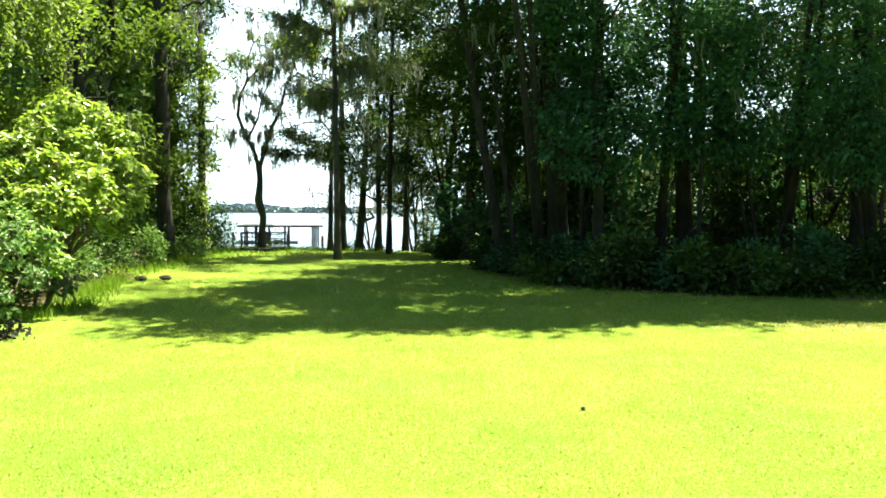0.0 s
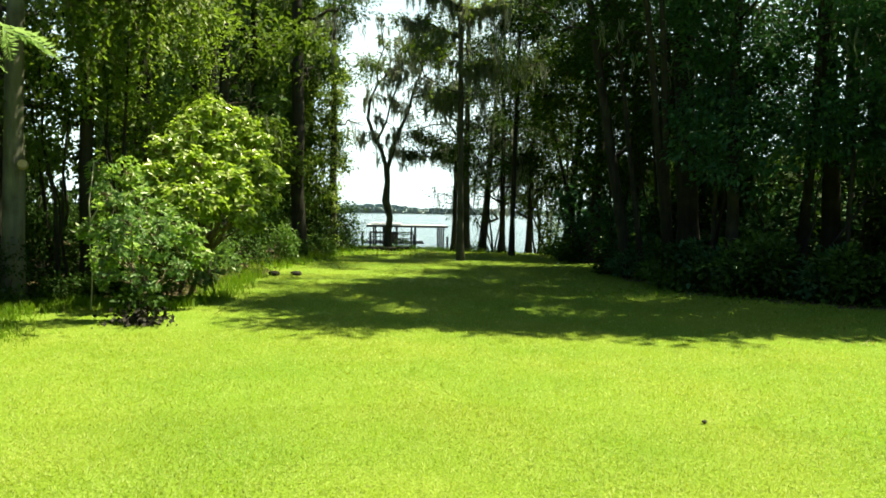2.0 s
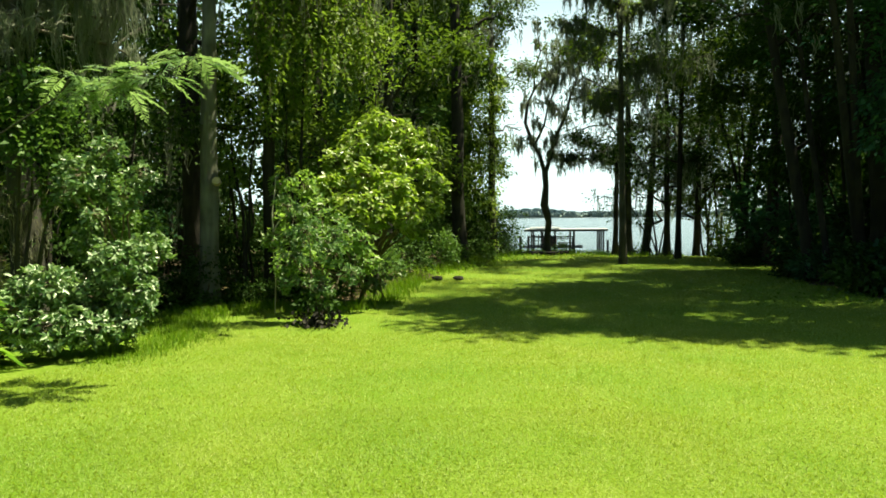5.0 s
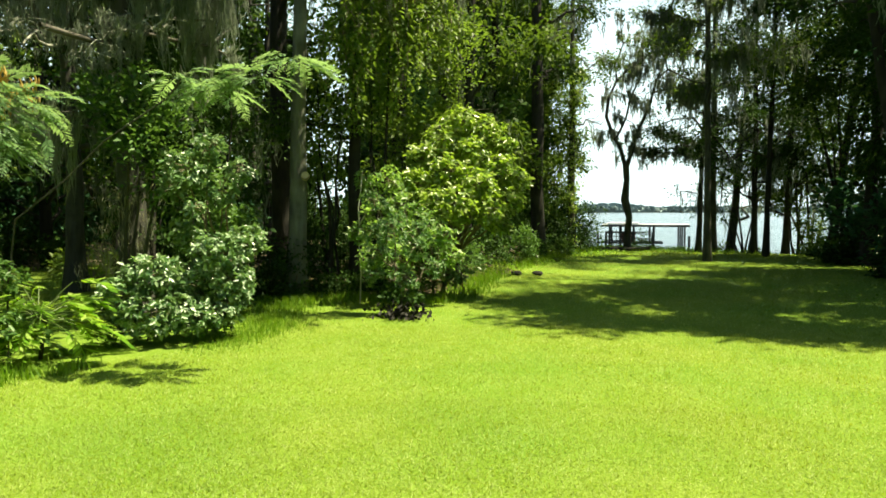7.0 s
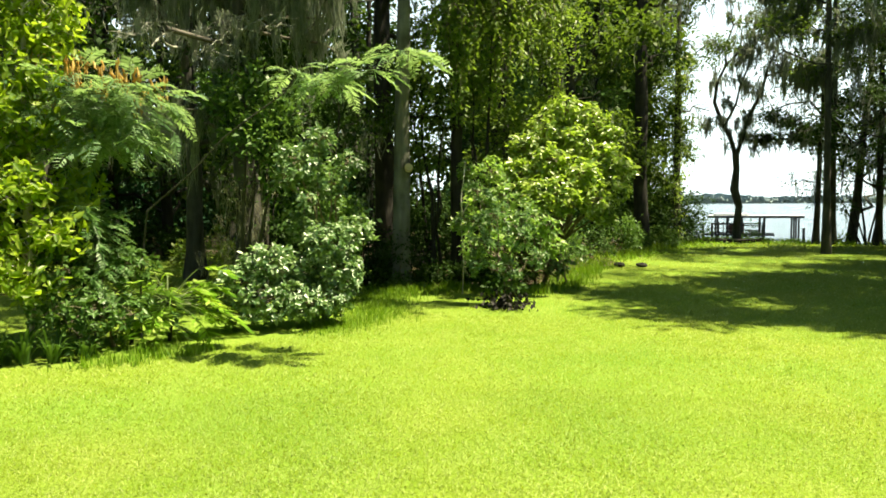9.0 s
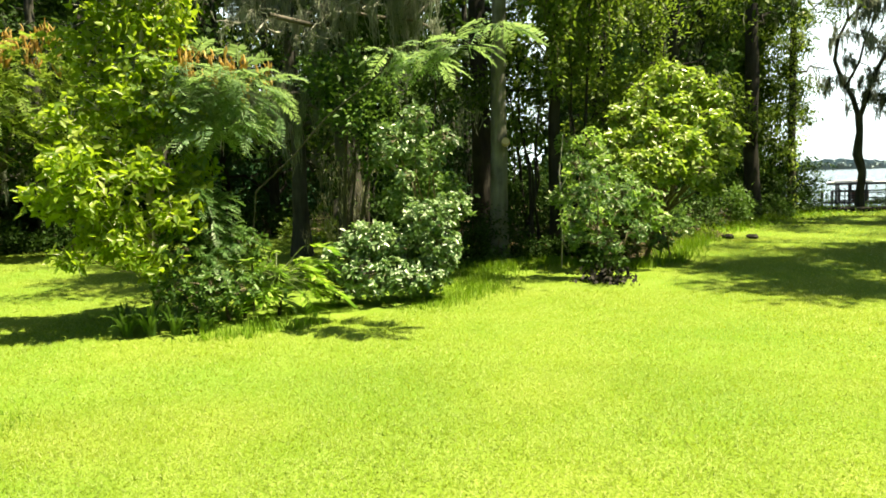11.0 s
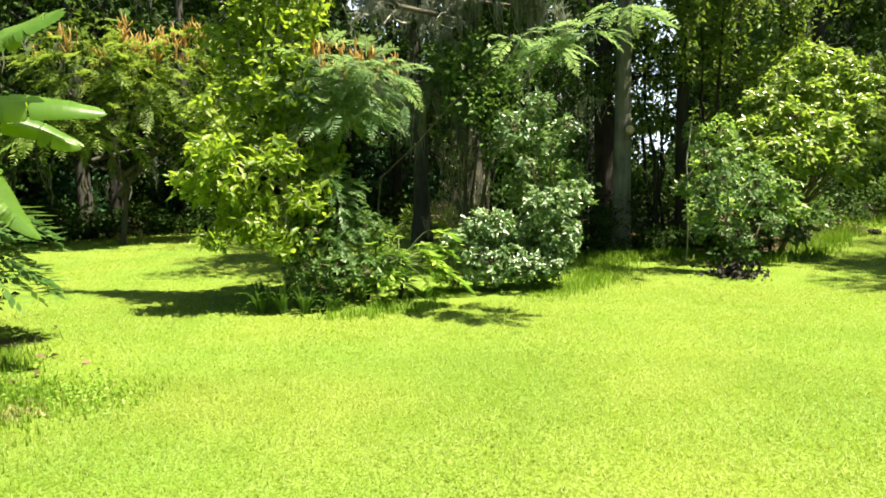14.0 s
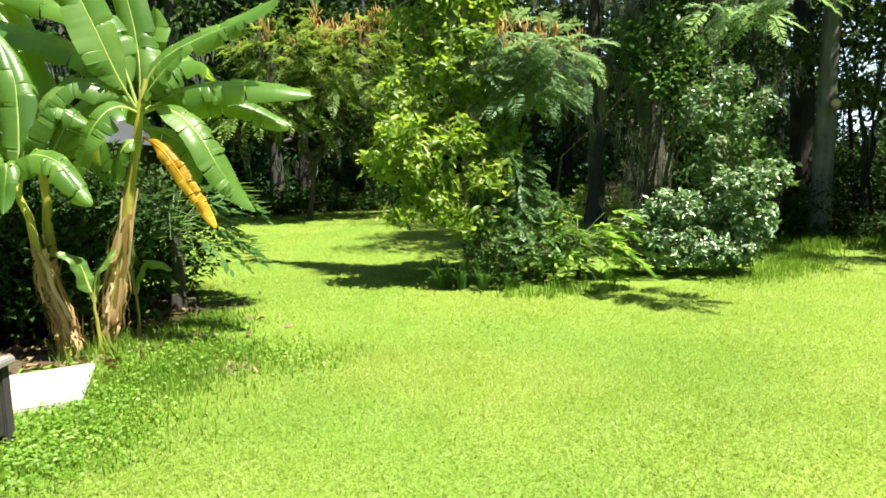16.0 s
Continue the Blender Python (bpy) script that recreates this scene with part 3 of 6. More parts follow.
# far shore: a low band of woods across the lake, haze painted into its colour
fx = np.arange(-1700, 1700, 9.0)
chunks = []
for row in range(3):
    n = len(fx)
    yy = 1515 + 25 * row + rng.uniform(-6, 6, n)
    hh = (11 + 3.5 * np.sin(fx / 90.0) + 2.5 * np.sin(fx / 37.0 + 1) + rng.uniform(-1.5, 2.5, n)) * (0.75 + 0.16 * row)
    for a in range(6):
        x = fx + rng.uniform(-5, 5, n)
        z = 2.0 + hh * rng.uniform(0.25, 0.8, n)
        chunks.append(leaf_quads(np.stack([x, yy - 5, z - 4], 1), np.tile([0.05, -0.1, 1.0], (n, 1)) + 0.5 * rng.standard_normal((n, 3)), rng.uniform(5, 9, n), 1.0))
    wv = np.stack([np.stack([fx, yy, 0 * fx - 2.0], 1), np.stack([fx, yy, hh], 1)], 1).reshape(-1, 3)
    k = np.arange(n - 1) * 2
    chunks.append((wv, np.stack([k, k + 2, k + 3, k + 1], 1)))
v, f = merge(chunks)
tagged(new("far_shore_woods", mesh_from("far_shore_woods", v, f, HAZE_WOOD)), "hazy bluish tree line on the far shore", "woods", kind="stuff")
# ---------------------------------------------------------------- trees by the lake
tall_tree(-3.60, 24.3, 21, 0.108, (-0.018, 0.0), (0.30, 2.9), 5525, 0.115, 320, 1.6, BARK_GREY, LEAF_OLIVE, "straight tall tree with dark bark and hanging moss on the lawn", low_limbs=2)
tall_tree(-2.10, 27.4, 20, 0.105, (0.016, 0.0), (0.26, 2.7), 14000, 0.145, 120, 1.5, BARK_DARK, LEAF_WOOD, "dark slender tree on the lawn near the lake", low_limbs=2)
tall_tree(-4.70, 33.0, 17, 0.19, (0.0, 0.01), (0.22, 3.6), 4300, 0.173, 140, 1.6, BARK_GREY, LEAF_WOOD, "mossy tree standing close to the shore", low_limbs=0)
tall_tree(-4.35, 36.2, 13, 0.22, (0.06, 0.0), (0.25, 4.0), 5376, 0.173, 200, 1.8, BARK_GREY, LEAF_WOOD, "leaning mossy tree at the water's edge", low_limbs=1)
tall_tree(-3.10, 34.2, 15, 0.15, (0.0, 0.0), (0.22, 3.2), 7500, 0.14, 120, 1.6, BARK_DARK, LEAF_WOOD, "dark slim tree near the shore with moss", low_limbs=2)
tall_tree(-1.85, 34.5, 15, 0.16, (0.02, 0.0), (0.2, 3.2), 8500, 0.14, 120, 1.6, BARK_DARK, LEAF_WOOD, "dark slim tree at the edge of the wood", low_limbs=2)
tall_tree(-0.1, 30.5, 15, 0.17, (0.10, 0.02), (0.22, 3.2), 9000, 0.173, 100, 1.5, BARK_DARK, LEAF_WOOD, "leaning dark tree at the edge of the wood", low_limbs=2)
tall_tree(-8.85, 22.6, 20, 0.25, (-0.012, 0.0), (0.40, 2.2), 8500, 0.14, 60, 1.2, BARK_DARK, LEAF_WOOD, "big dark trunk among shrubs beside the lawn", low_limbs=1)
tall_tree(-8.75, 25.9, 17, 0.15, (-0.006, 0.0), (0.40, 1.5), 4250, 0.13, 70, 1.3, BARK_GREY, LEAF_OLIVE, "pale vine-covered trunk beside the lake view", low_limbs=1)
tall_tree(-11.4, 24.6, 19, 0.2, (0.0, 0.0), (0.35, 2.4), 8500, 0.14, 60, 1.2, BARK_DARK, LEAF_WOOD, "dark tree behind the lawn's edge")
tall_tree(-11.6, 21.0, 18, 0.2, (-0.02, 0.0), (0.3, 3.0), 9677, 0.151, 100, 1.4, BARK_DARK, LEAF_OLIVE, "tall tree in the wood beside the lawn")


def forked_tree():
    """The bare-limbed tree in the gap to the lake, with a forked trunk hung with moss."""
    root = thing("tree", (-7.45, 29.2, 0), "bare forked dark tree hung with moss before the lake", "tree", "tall trees round the lawn")
    v, f = tube(np.array([[0, 0, -0.2], [-0.03, 0, 0.6], [0.04, 0, 1.4], [-0.14, 0, 2.1], [-0.08, 0, 2.9], [-0.12, 0, 3.5]]),
                [0.19, 0.13, 0.135, 0.16, 0.125, 0.13], 12, 0.05)
    part("trunk", mesh_from("trunk", v, f, BARK_GREY, True), root)
    arms = [[(-0.12, 0, 3.4), (-0.35, 0, 4.2), (-0.75, 0.1, 4.9), (-1.0, 0.1, 5.6), (-0.85, 0, 6.4), (-0.55, 0, 7.0), (-0.6, 0, 7.7), (-0.3, 0, 8.5), (-0.45, 0, 9.4)],
            [(-0.1, 0, 3.4), (0.15, 0.1, 4.3), (0.4, 0.1, 5.1), (0.75, 0.1, 5.8), (1.0, 0, 6.7), (1.35, 0, 7.6), (1.3, 0, 8.8), (1.7, 0, 10.0)],
            [(-0.6, 0.1, 4.6), (-0.1, -0.2, 5.4), (0.1, -0.3, 6.2), (0.5, -0.4, 7.0), (0.6, -0.4, 7.9)],
            [(-0.55, 0, 7.0), (0.0, 0.2, 7.6), (0.5, 0.3, 7.9), (1.0, 0.3, 8.3)],
            [(0.9, 0, 6.4), (1.5, 0.3, 6.6), (2.1, 0.4, 6.5), (2.6, 0.5, 6.9)]]
    tips = []
    for a in arms:
        a = np.array(a)
        chunks = [tube(a, np.linspace(0.095 if len(a) > 6 else 0.05, 0.018, len(a)), 8, 0.05)]
        for k in range(15):
            q = a[rng.integers(1, len(a))]
            e = q + rng.uniform(-1, 1, 3) * np.array([0.9, 0.7, 0.6])
            s = bend(q, e, -0.05, 0.06, 5)
            chunks.append(tube(s, np.linspace(0.022, 0.006, 5), 4))
            tips += list(s[1:])
        v, f = merge(chunks)
        part("limb", mesh_from("limb", v, f, BARK_GREY, True), root)
    tips = np.array(tips)
    v, f = strands(tips[rng.integers(0, len(tips), 620)] + rng.normal(0, 0.07, (620, 3)), 0.95, 9, 0.06, 0.017)
    part("hanging_moss", mesh_from("hanging_moss", v, f, MOSS), root, "grey-green hanging moss")
    v, f = clump_leaves(tips[rng.integers(0, len(tips), 40)] + rng.standard_normal((40, 3)) * 0.2, 7, 0.15, 0.11)
    part("crown", mesh_from("crown", v, f, LEAF_WOOD), root, "sparse dark leaves")


forked_tree()

shrub("vine", -8.75, 25.7, [(0.02 * k, 0, 0.6 + 0.75 * k, 0.26, 0.26, 0.5) for k in range(9)], 1500, 0.11, LEAF_LIME, "sunlit climbing vine round a pale trunk", True, 2, 0.1, 9, 0.55, "vine")
shrub("tree", -10.6, 29.0, [(0.15 * (k % 3) - 0.1, 0, 0.8 + 0.9 * k, 0.85 - 0.03 * k, 0.85, 0.7) for k in range(11)], 7500, 0.15, LEAF_OLIVE, "leafy slender tree beside the lake view", True, 5, 0.15, 12, 0.5, "tree", "tall trees round the lawn")
shrub("shrub", -9.4, 26.2, [(0, 0, 0.8, 0.8, 0.7, 0.8), (0.1, 0, 1.8, 0.6, 0.6, 0.6)], 1800, 0.11, LEAF_WOOD, "tall green shrub at the foot of the vine-covered trunk", True, 5, 0.1, 9, 0.55, "shrub", "shrubs of the border")

# a long low limb with moss that hangs across the water between the two lawn trees
tall_tree(-4.9, 30.6, 10, 0.12, (0.03, 0.0), (0.42, 3.2), 1600, 0.14, 70, 1.0, BARK_DARK, LEAF_WOOD, "dark mossy tree with wide limbs near the lake", 8, low_limbs=0)

# leafy masses that frame the view of the lake
FRAME = "leafy trees framing the lake view"
shrub("tree", -0.9, 37.5, [(-2.4, 0, 6.2, 1.0, 0.9, 0.6), (-1.2, 0, 7.2, 1.2, 1.0, 0.8), (0.2, 0, 6.4, 1.3, 1.0, 0.9), (1.4, 0, 7.4, 1.3, 1.0, 0.9), (0.0, 0, 8.6, 1.4, 1.0, 0.9), (-1.6, 0, 9.4, 1.2, 1.0, 0.8), (1.2, 0, 9.8, 1.4, 1.0, 0.9), (-0.2, 0, 11.0, 1.5, 1.0, 0.9), (1.0, 0, 4.8, 1.2, 1.0, 0.8)],
      7500, 0.15, LEAF_OLIVE, "dark dense tree at the water's edge", True, 4, 0.16, 12, 0.5, "tree", FRAME, BARK_DARK, hollow=0.2, gaps=0.5)
shrub("tree", -9.75, 25.2, [(0.1 * math.sin(2.1 * k), 0.2 * math.cos(1.7 * k), 1.6 + 0.72 * k, 0.75 + 0.2 * math.sin(1.3 * k), 0.7, 0.5) for k in range(11)], 7000, 0.14, LEAF_OLIVE,
      "leafy olive-green tree beside the lake view", True, 5, 0.13, 12, 0.5, "tree", FRAME, BARK_DARK, hollow=0.2, gaps=0.4)
shrub("tree", -8.95, 26.6, [(0.25 * math.sin(1.9 * k + 1), 0, 3.6 + 0.8 * k, 0.45 + 0.18 * math.sin(2.3 * k), 0.5, 0.45) for k in range(9)], 3600, 0.13, LEAF_OLIVE,
      "slim vine-hung tree beside the lake view", True, 4, 0.12, 12, 0.5, "tree", FRAME, BARK_GREY, hollow=0.2, gaps=0.45)
shrub("tree", -3.6, 35.8, [(-1.6, 0, 3.6, 0.7, 0.7, 0.3), (-0.7, 0, 3.9, 0.9, 0.8, 0.45), (0.3, 0, 4.4, 1.0, 0.9, 0.7), (-0.3, 0, 5.6, 1.2, 0.9, 0.7), (0.9, 0.2, 5.2, 1.0, 0.9, 0.8), (0.4, 0, 6.8, 1.3, 1.0, 0.8), (0.9, 0, 3.2, 0.7, 0.7, 0.5)],
      7500, 0.12, LEAF_VINE, "dark leafy tree with drooping boughs near the shore", True, 5, 0.14, 12, 0.5, "tree", FRAME, BARK_DARK, hollow=0.2, gaps=0.5)
shrub("tree", -1.4, 35.0, [(-0.5, 0, 2.6, 0.7, 0.7, 0.6), (0.3, 0, 3.5, 0.9, 0.8, 0.8), (-0.4, 0, 4.6, 1.0, 0.9, 0.8), (0.6, 0.2, 5.4, 1.0, 0.9, 0.8), (-0.2, 0, 6.6, 1.2, 1.0, 0.8), (0.5, 0, 1.6, 0.7, 0.7, 0.7)],
      7000, 0.12, LEAF_OLIVE, "dark leafy tree at the corner of the wood", True, 5, 0.14, 12, 0.5, "tree", FRAME, BARK_DARK, hollow=0.2, gaps=0.45)
shrub("tree", 0.4, 28.0, [(-1.7, -0.6, 8.9, 1.2, 1.0, 0.9), (-0.2, -0.8, 7.6, 1.1, 1.0, 0.8), (1.4, -1.0, 8.9, 1.3, 1.0, 0.9), (2.6, -1.4, 7.2, 1.1, 1.0, 0.9), (0.9, 0.0, 6.0, 1.1, 1.0, 0.8), (2.7, -0.4, 4.8, 1.2, 1.0, 1.0), (-0.9, 2.0, 6.4, 1.0, 1.0, 0.7), (2.1, 0.6, 3.4, 1.0, 1.0, 0.9)],
      8500, 0.19, LEAF_WOOD, "dense dark tree at the corner of the wood", True, 4, 0.17, 12, 0.5, "tree", FRAME, BARK_DARK, hollow=0.15, gaps=0.35)
hang = np.stack([rng.uniform(-5.7, -0.7, 90), 35.0 + rng.normal(0, 0.4, 90), rng.uniform(2.9, 4.6, 90)], 1)
v, f = strands(hang, 1.3, 8, 0.12, 0.022)
tagged(new("hanging_moss", mesh_from("hanging_moss", v, f, MOSS)), "grey moss fringes hanging from the shore trees", "moss", kind="stuff")
def leafy_bough(p0, p1, leaves, moss, mat, label, reach=(0.55, 0.6, 0.25), moss_len=0.8, r=0.06):
    """A bough with twigs, leaf clumps and a fringe of moss."""
    bough = thing("mossy_bough", (0, 0, 0), label, "bough", "mossy boughs")
    pts = bend(p0, p1, -0.12, 0.05, 9)
    hang = list(pts[1:])
    for k in range(22):
        q = pts[rng.integers(1, 9)]
        s = bend(q, q + rng.uniform(-1, 1, 3) * np.array(reach), -0.03, 0.04, 5)
        v, f = tube(s, np.linspace(0.016, 0.005, 5), 4)
        part("twig", mesh_from("twig", v, f, BARK_DARK, True), bough)
        hang += list(s[1:])
    v, f = tube(pts, np.linspace(r, 0.015, 9), 6)
    part("branch", mesh_from("branch", v, f, BARK_DARK, True), bough)
    hang = np.array(hang)
    v, f = clump_leaves(hang[rng.integers(0, len(hang), leaves // 10)], 10, 0.12, 0.12, 0.5, True)
    part("foliage", mesh_from("foliage", v, f, mat), bough)
    v, f = strands(hang[rng.integers(0, len(hang), moss)], moss_len, 9, 0.05, 0.014)
    part("hanging_moss", mesh_from("hanging_moss", v, f, MOSS), bough, "grey-green hanging moss")


# a level bough with moss that reaches across the water, and the boughs of the lawn tree
leafy_bough((-4.75, 30.6, 3.9), (-7.0, 29.8, 4.0), 1700, 130, LEAF_WOOD, "dark level bough fringed with hanging moss")
leafy_bough((-4.75, 30.6, 4.2), (-6.6, 30.2, 4.9), 1500, 90, LEAF_WOOD, "dark level bough fringed with hanging moss", (0.6, 0.6, 0.4))
# the lawn tree's boughs: brighter leaf colour than its crown stands in for sunlight
for p0, p1 in (((-3.74, 24.3, 6.7), (-5.1, 24.2, 7.3)), ((-3.76, 24.3, 7.6), (-5.7, 24.5, 8.3)), ((-3.72, 24.3, 5.4), (-4.8, 24.6, 5.6)), ((-3.78, 24.3, 8.6), (-5.2, 24.1, 9.3)), ((-3.7, 24.3, 6.4), (-2.6, 24.6, 6.8)), ((-3.74, 24.3, 8.2), (-2.4, 24.4, 8.8))):
    leafy_bough(p0, p1, 560, 150, LEAF_VINE, "sunlit mossy bough of the straight tall tree", (0.5, 0.5, 0.35), 1.1, 0.035)

# ---------------------------------------------------------------- the wood along one side of the lawn
WOOD_GROUP = "trees of the dark wood"
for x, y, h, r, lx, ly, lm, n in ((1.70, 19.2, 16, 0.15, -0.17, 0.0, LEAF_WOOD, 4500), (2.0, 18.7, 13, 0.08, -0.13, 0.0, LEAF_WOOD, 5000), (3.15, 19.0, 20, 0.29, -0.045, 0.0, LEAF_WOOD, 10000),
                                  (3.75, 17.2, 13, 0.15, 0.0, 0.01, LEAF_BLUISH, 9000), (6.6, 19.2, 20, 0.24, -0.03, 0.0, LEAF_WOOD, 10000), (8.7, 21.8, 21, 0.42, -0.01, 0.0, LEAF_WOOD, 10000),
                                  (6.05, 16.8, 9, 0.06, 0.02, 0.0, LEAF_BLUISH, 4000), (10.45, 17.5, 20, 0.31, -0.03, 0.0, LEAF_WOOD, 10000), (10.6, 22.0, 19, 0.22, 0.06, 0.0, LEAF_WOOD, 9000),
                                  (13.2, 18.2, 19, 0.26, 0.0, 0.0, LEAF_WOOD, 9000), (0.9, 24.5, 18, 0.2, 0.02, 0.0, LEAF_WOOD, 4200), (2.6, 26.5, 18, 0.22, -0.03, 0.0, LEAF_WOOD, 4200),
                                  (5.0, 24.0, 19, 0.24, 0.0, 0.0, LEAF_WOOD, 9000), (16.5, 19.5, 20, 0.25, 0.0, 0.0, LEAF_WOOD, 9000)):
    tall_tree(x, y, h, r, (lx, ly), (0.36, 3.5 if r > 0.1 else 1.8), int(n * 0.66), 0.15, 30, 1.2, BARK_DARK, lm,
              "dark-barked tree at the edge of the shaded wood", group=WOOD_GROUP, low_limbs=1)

# middle-height trees with low leafy crowns that close the wood's edge
for x, y, balls, mat in (
        (5.2, 17.0, [(0, 0, 4.0, 1.9, 1.5, 1.2), (-1.5, -0.3, 3.0, 1.3, 1.1, 0.8), (1.3, 0, 3.6, 1.5, 1.2, 1.0), (0.3, 0, 5.6, 1.6, 1.4, 1.2)], LEAF_BLUISH),
        (7.6, 17.2, [(0, 0, 4.2, 1.8, 1.5, 1.3), (1.6, -0.3, 3.6, 1.4, 1.2, 1.0), (-0.8, 0, 5.8, 1.5, 1.4, 1.2), (0.9, 0, 6.9, 1.4, 1.2, 1.0)], LEAF_BLUISH),
        (2.6, 20.8, [(0, 0, 4.6, 1.8, 1.5, 1.3), (-1.2, 0, 6.2, 1.6, 1.4, 1.2), (1.0, 0, 7.0, 1.6, 1.4, 1.2)], LEAF_WOOD),
        (0.4, 27.0, [(0, 0, 4.8, 1.9, 1.6, 1.3), (-1.3, 0, 6.5, 1.8, 1.5, 1.3), (0.9, 0, 3.2, 1.2, 1.2, 0.9)], LEAF_OLIVE),
        (1.5, 22.6, [(0, 0, 3.4, 1.3, 1.2, 1.2), (0.6, 0, 5.0, 1.5, 1.3, 1.2), (-0.4, 0, 6.4, 1.3, 1.2, 1.0)], LEAF_WOOD),
        (4.3, 21.6, [(0, 0, 3.2, 1.5, 1.3, 1.3), (0.8, 0, 5.0, 1.5, 1.3, 1.2), (-0.8, 0, 5.6, 1.4, 1.2, 1.2)], LEAF_WOOD),
        (9.6, 15.8, [(0, 0, 3.4, 1.5, 1.2, 1.1), (-1.0, 0, 4.8, 1.5, 1.2, 1.0), (1.1, 0.2, 5.2, 1.4, 1.2, 1.0), (0.0, 0, 6.6, 1.5, 1.2, 0.9)], LEAF_BLUISH),
        (3.4, 17.6, [(0, 0, 4.0, 1.2, 1.1, 1.0), (0.5, 0, 5.4, 1.3, 1.1, 1.0), (-0.5, 0, 6.6, 1.2, 1.1, 0.9)], LEAF_BLUISH),
        (14.8, 17.4, [(0, 0, 3.2, 1.6, 1.3, 1.5), (0.8, 0, 5.2, 1.5, 1.3, 1.3)], LEAF_WOOD),
        (10.2, 19.4, [(0, 0, 4.2, 1.9, 1.5, 1.5), (-1.0, 0, 6.0, 1.6, 1.4, 1.3), (1.4, 0, 5.5, 1.5, 1.3, 1.2)], LEAF_WOOD),
        (12.6, 16.4, [(0, 0, 3.6, 1.9, 1.5, 1.5), (-1.0, 0, 5.4, 1.6, 1.4, 1.3), (1.4, 0, 5.5, 1.5, 1.3, 1.2)], LEAF_OLIVE)):
    shrub("tree", x, y, balls, 7500, 0.14, mat, "leafy young tree with low boughs in the wood's shade", True, 3, 0.15, 14, 0.5, "tree", WOOD_GROUP, BARK_DARK)

# wide crowns above the view, added at the wood's edge to shade the lawn
for x, y, spots in ((2.6, 18.8, [(0.65, 14.6), (1.2, 14.3), (2.4, 13.2), (3.6, 13.5), (1.3, 16.9), (2.0, 15.8)]), (5.6, 18.6, [(4.6, 13.4), (5.8, 13.7), (7.0, 14.0), (4.0, 15.4), (5.9, 15.6)]),
                    (8.8, 18.4, [(8.0, 13.9), (9.2, 14.2), (10.4, 14.4), (7.6, 15.8), (9.6, 16.0)]), (3.4, 20.4, [(1.6, 17.4), (2.8, 17.0), (1.7, 19.1), (3.2, 18.6), (2.2, 21.6), (4.2, 20.6), (5.2, 17.8), (3.2, 23.6)]), (12.2, 18.4, [(11.6, 14.4), (12.8, 14.6), (14.0, 14.8), (11.4, 16.2), (13.2, 16.4)])):
    balls = [(a - x - 0.4, b - y + 0.5, rng.uniform(11.8, 14.0), rng.uniform(1.0, 1.5), rng.uniform(0.9, 1.3), rng.uniform(0.6, 0.9)) for a, b in spots]
    shrub("tree", x, y, balls, 7500, 0.24, LEAF_WOOD, "added dark tree, crown out of view, shading the lawn", True, 2, 0.24, 10, 0.5, "tree", WOOD_GROUP, BARK_DARK, hollow=0.1, gaps=0.25)

UNDER = "undergrowth of the wood"
for k in range(30):
    t = k / 29
    x = 1.4 + 14.5 * t + rng.uniform(-0.3, 0.3)
    y = np.interp(x, [1.4, 1.9, 2.7, 5.2, 8.5, 16], [21.5, 18.2, 16.2, 14.8, 14.2, 14.0]) + rng.uniform(0.0, 0.8)
    w, h = rng.uniform(0.55, 1.0), rng.uniform(0.35, 0.95)
    shrub("shrub", x, y, [(0, 0, h * 0.55, w, w * 0.8, h * 0.6), (rng.uniform(-0.6, 0.6), 0.3, h, w * 0.6, w * 0.6, h * 0.5)], 1100, 0.15,
          (LEAF_WOOD, LEAF_BLUISH, LEAF_SHRUB)[k % 3], "low dark green shrub at the foot of the wood", True, 4, 0.1, 9, 0.55, "shrub", UNDER)
for k in range(16):
    x, y = rng.uniform(0.3, 4.0), rng.uniform(22, 33)
    x -= max(0, (y - 24)) * 0.12
    h = rng.uniform(0.4, 1.1)
    shrub("shrub", x, y, [(0, 0, h * 0.5, 0.9, 0.8, h * 0.6)], 600, 0.14, (LEAF_WOOD, LEAF_SHRUB)[k % 2], "low dark green shrub at the foot of the wood", True, 3, 0.12, 9, 0.55, "shrub", UNDER)
for k in range(9):
    x = -5.4 + 0.75 * k + rng.uniform(-0.3, 0.3)
    h = rng.uniform(0.35, 0.8)
    shrub("shrub", x, rng.uniform(35.5, 38.0), [(0, 0, h * 0.4, 0.7, 0.6, h * 0.6)], 500, 0.15, (LEAF_WOOD, LEAF_OLIVE)[k % 2], "weedy shrub on the lake bank", True, 3, 0.12, 9, 0.55, "shrub", "shrubs on the lake bank")

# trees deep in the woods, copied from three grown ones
deep = [tall_tree(6, 29, 17, 0.22, (0.01, 0), (0.16, 3.2), 1955, 0.37, 6, 1.5, BARK_DARK, LEAF_WOOD, "dark tree deep in the wood or added unseen behind the camera", 12, group="trees deep in the woods", low_limbs=3),
        tall_tree(9.5, 26.5, 19, 0.26, (-0.02, 0), (0.2, 3.4), 1955, 0.37, 6, 1.5, BARK_DARK, LEAF_WOOD, "dark tree deep in the wood or added unseen behind the camera", 12, group="trees deep in the woods", low_limbs=3),
        tall_tree(13, 24, 15, 0.18, (0.02, 0.02), (0.14, 3.0), 1955, 0.37, 6, 1.5, BARK_DARK, LEAF_WOOD, "dark tree deep in the wood or added unseen behind the camera", 12, group="trees deep in the woods", low_limbs=3)]
spots = []
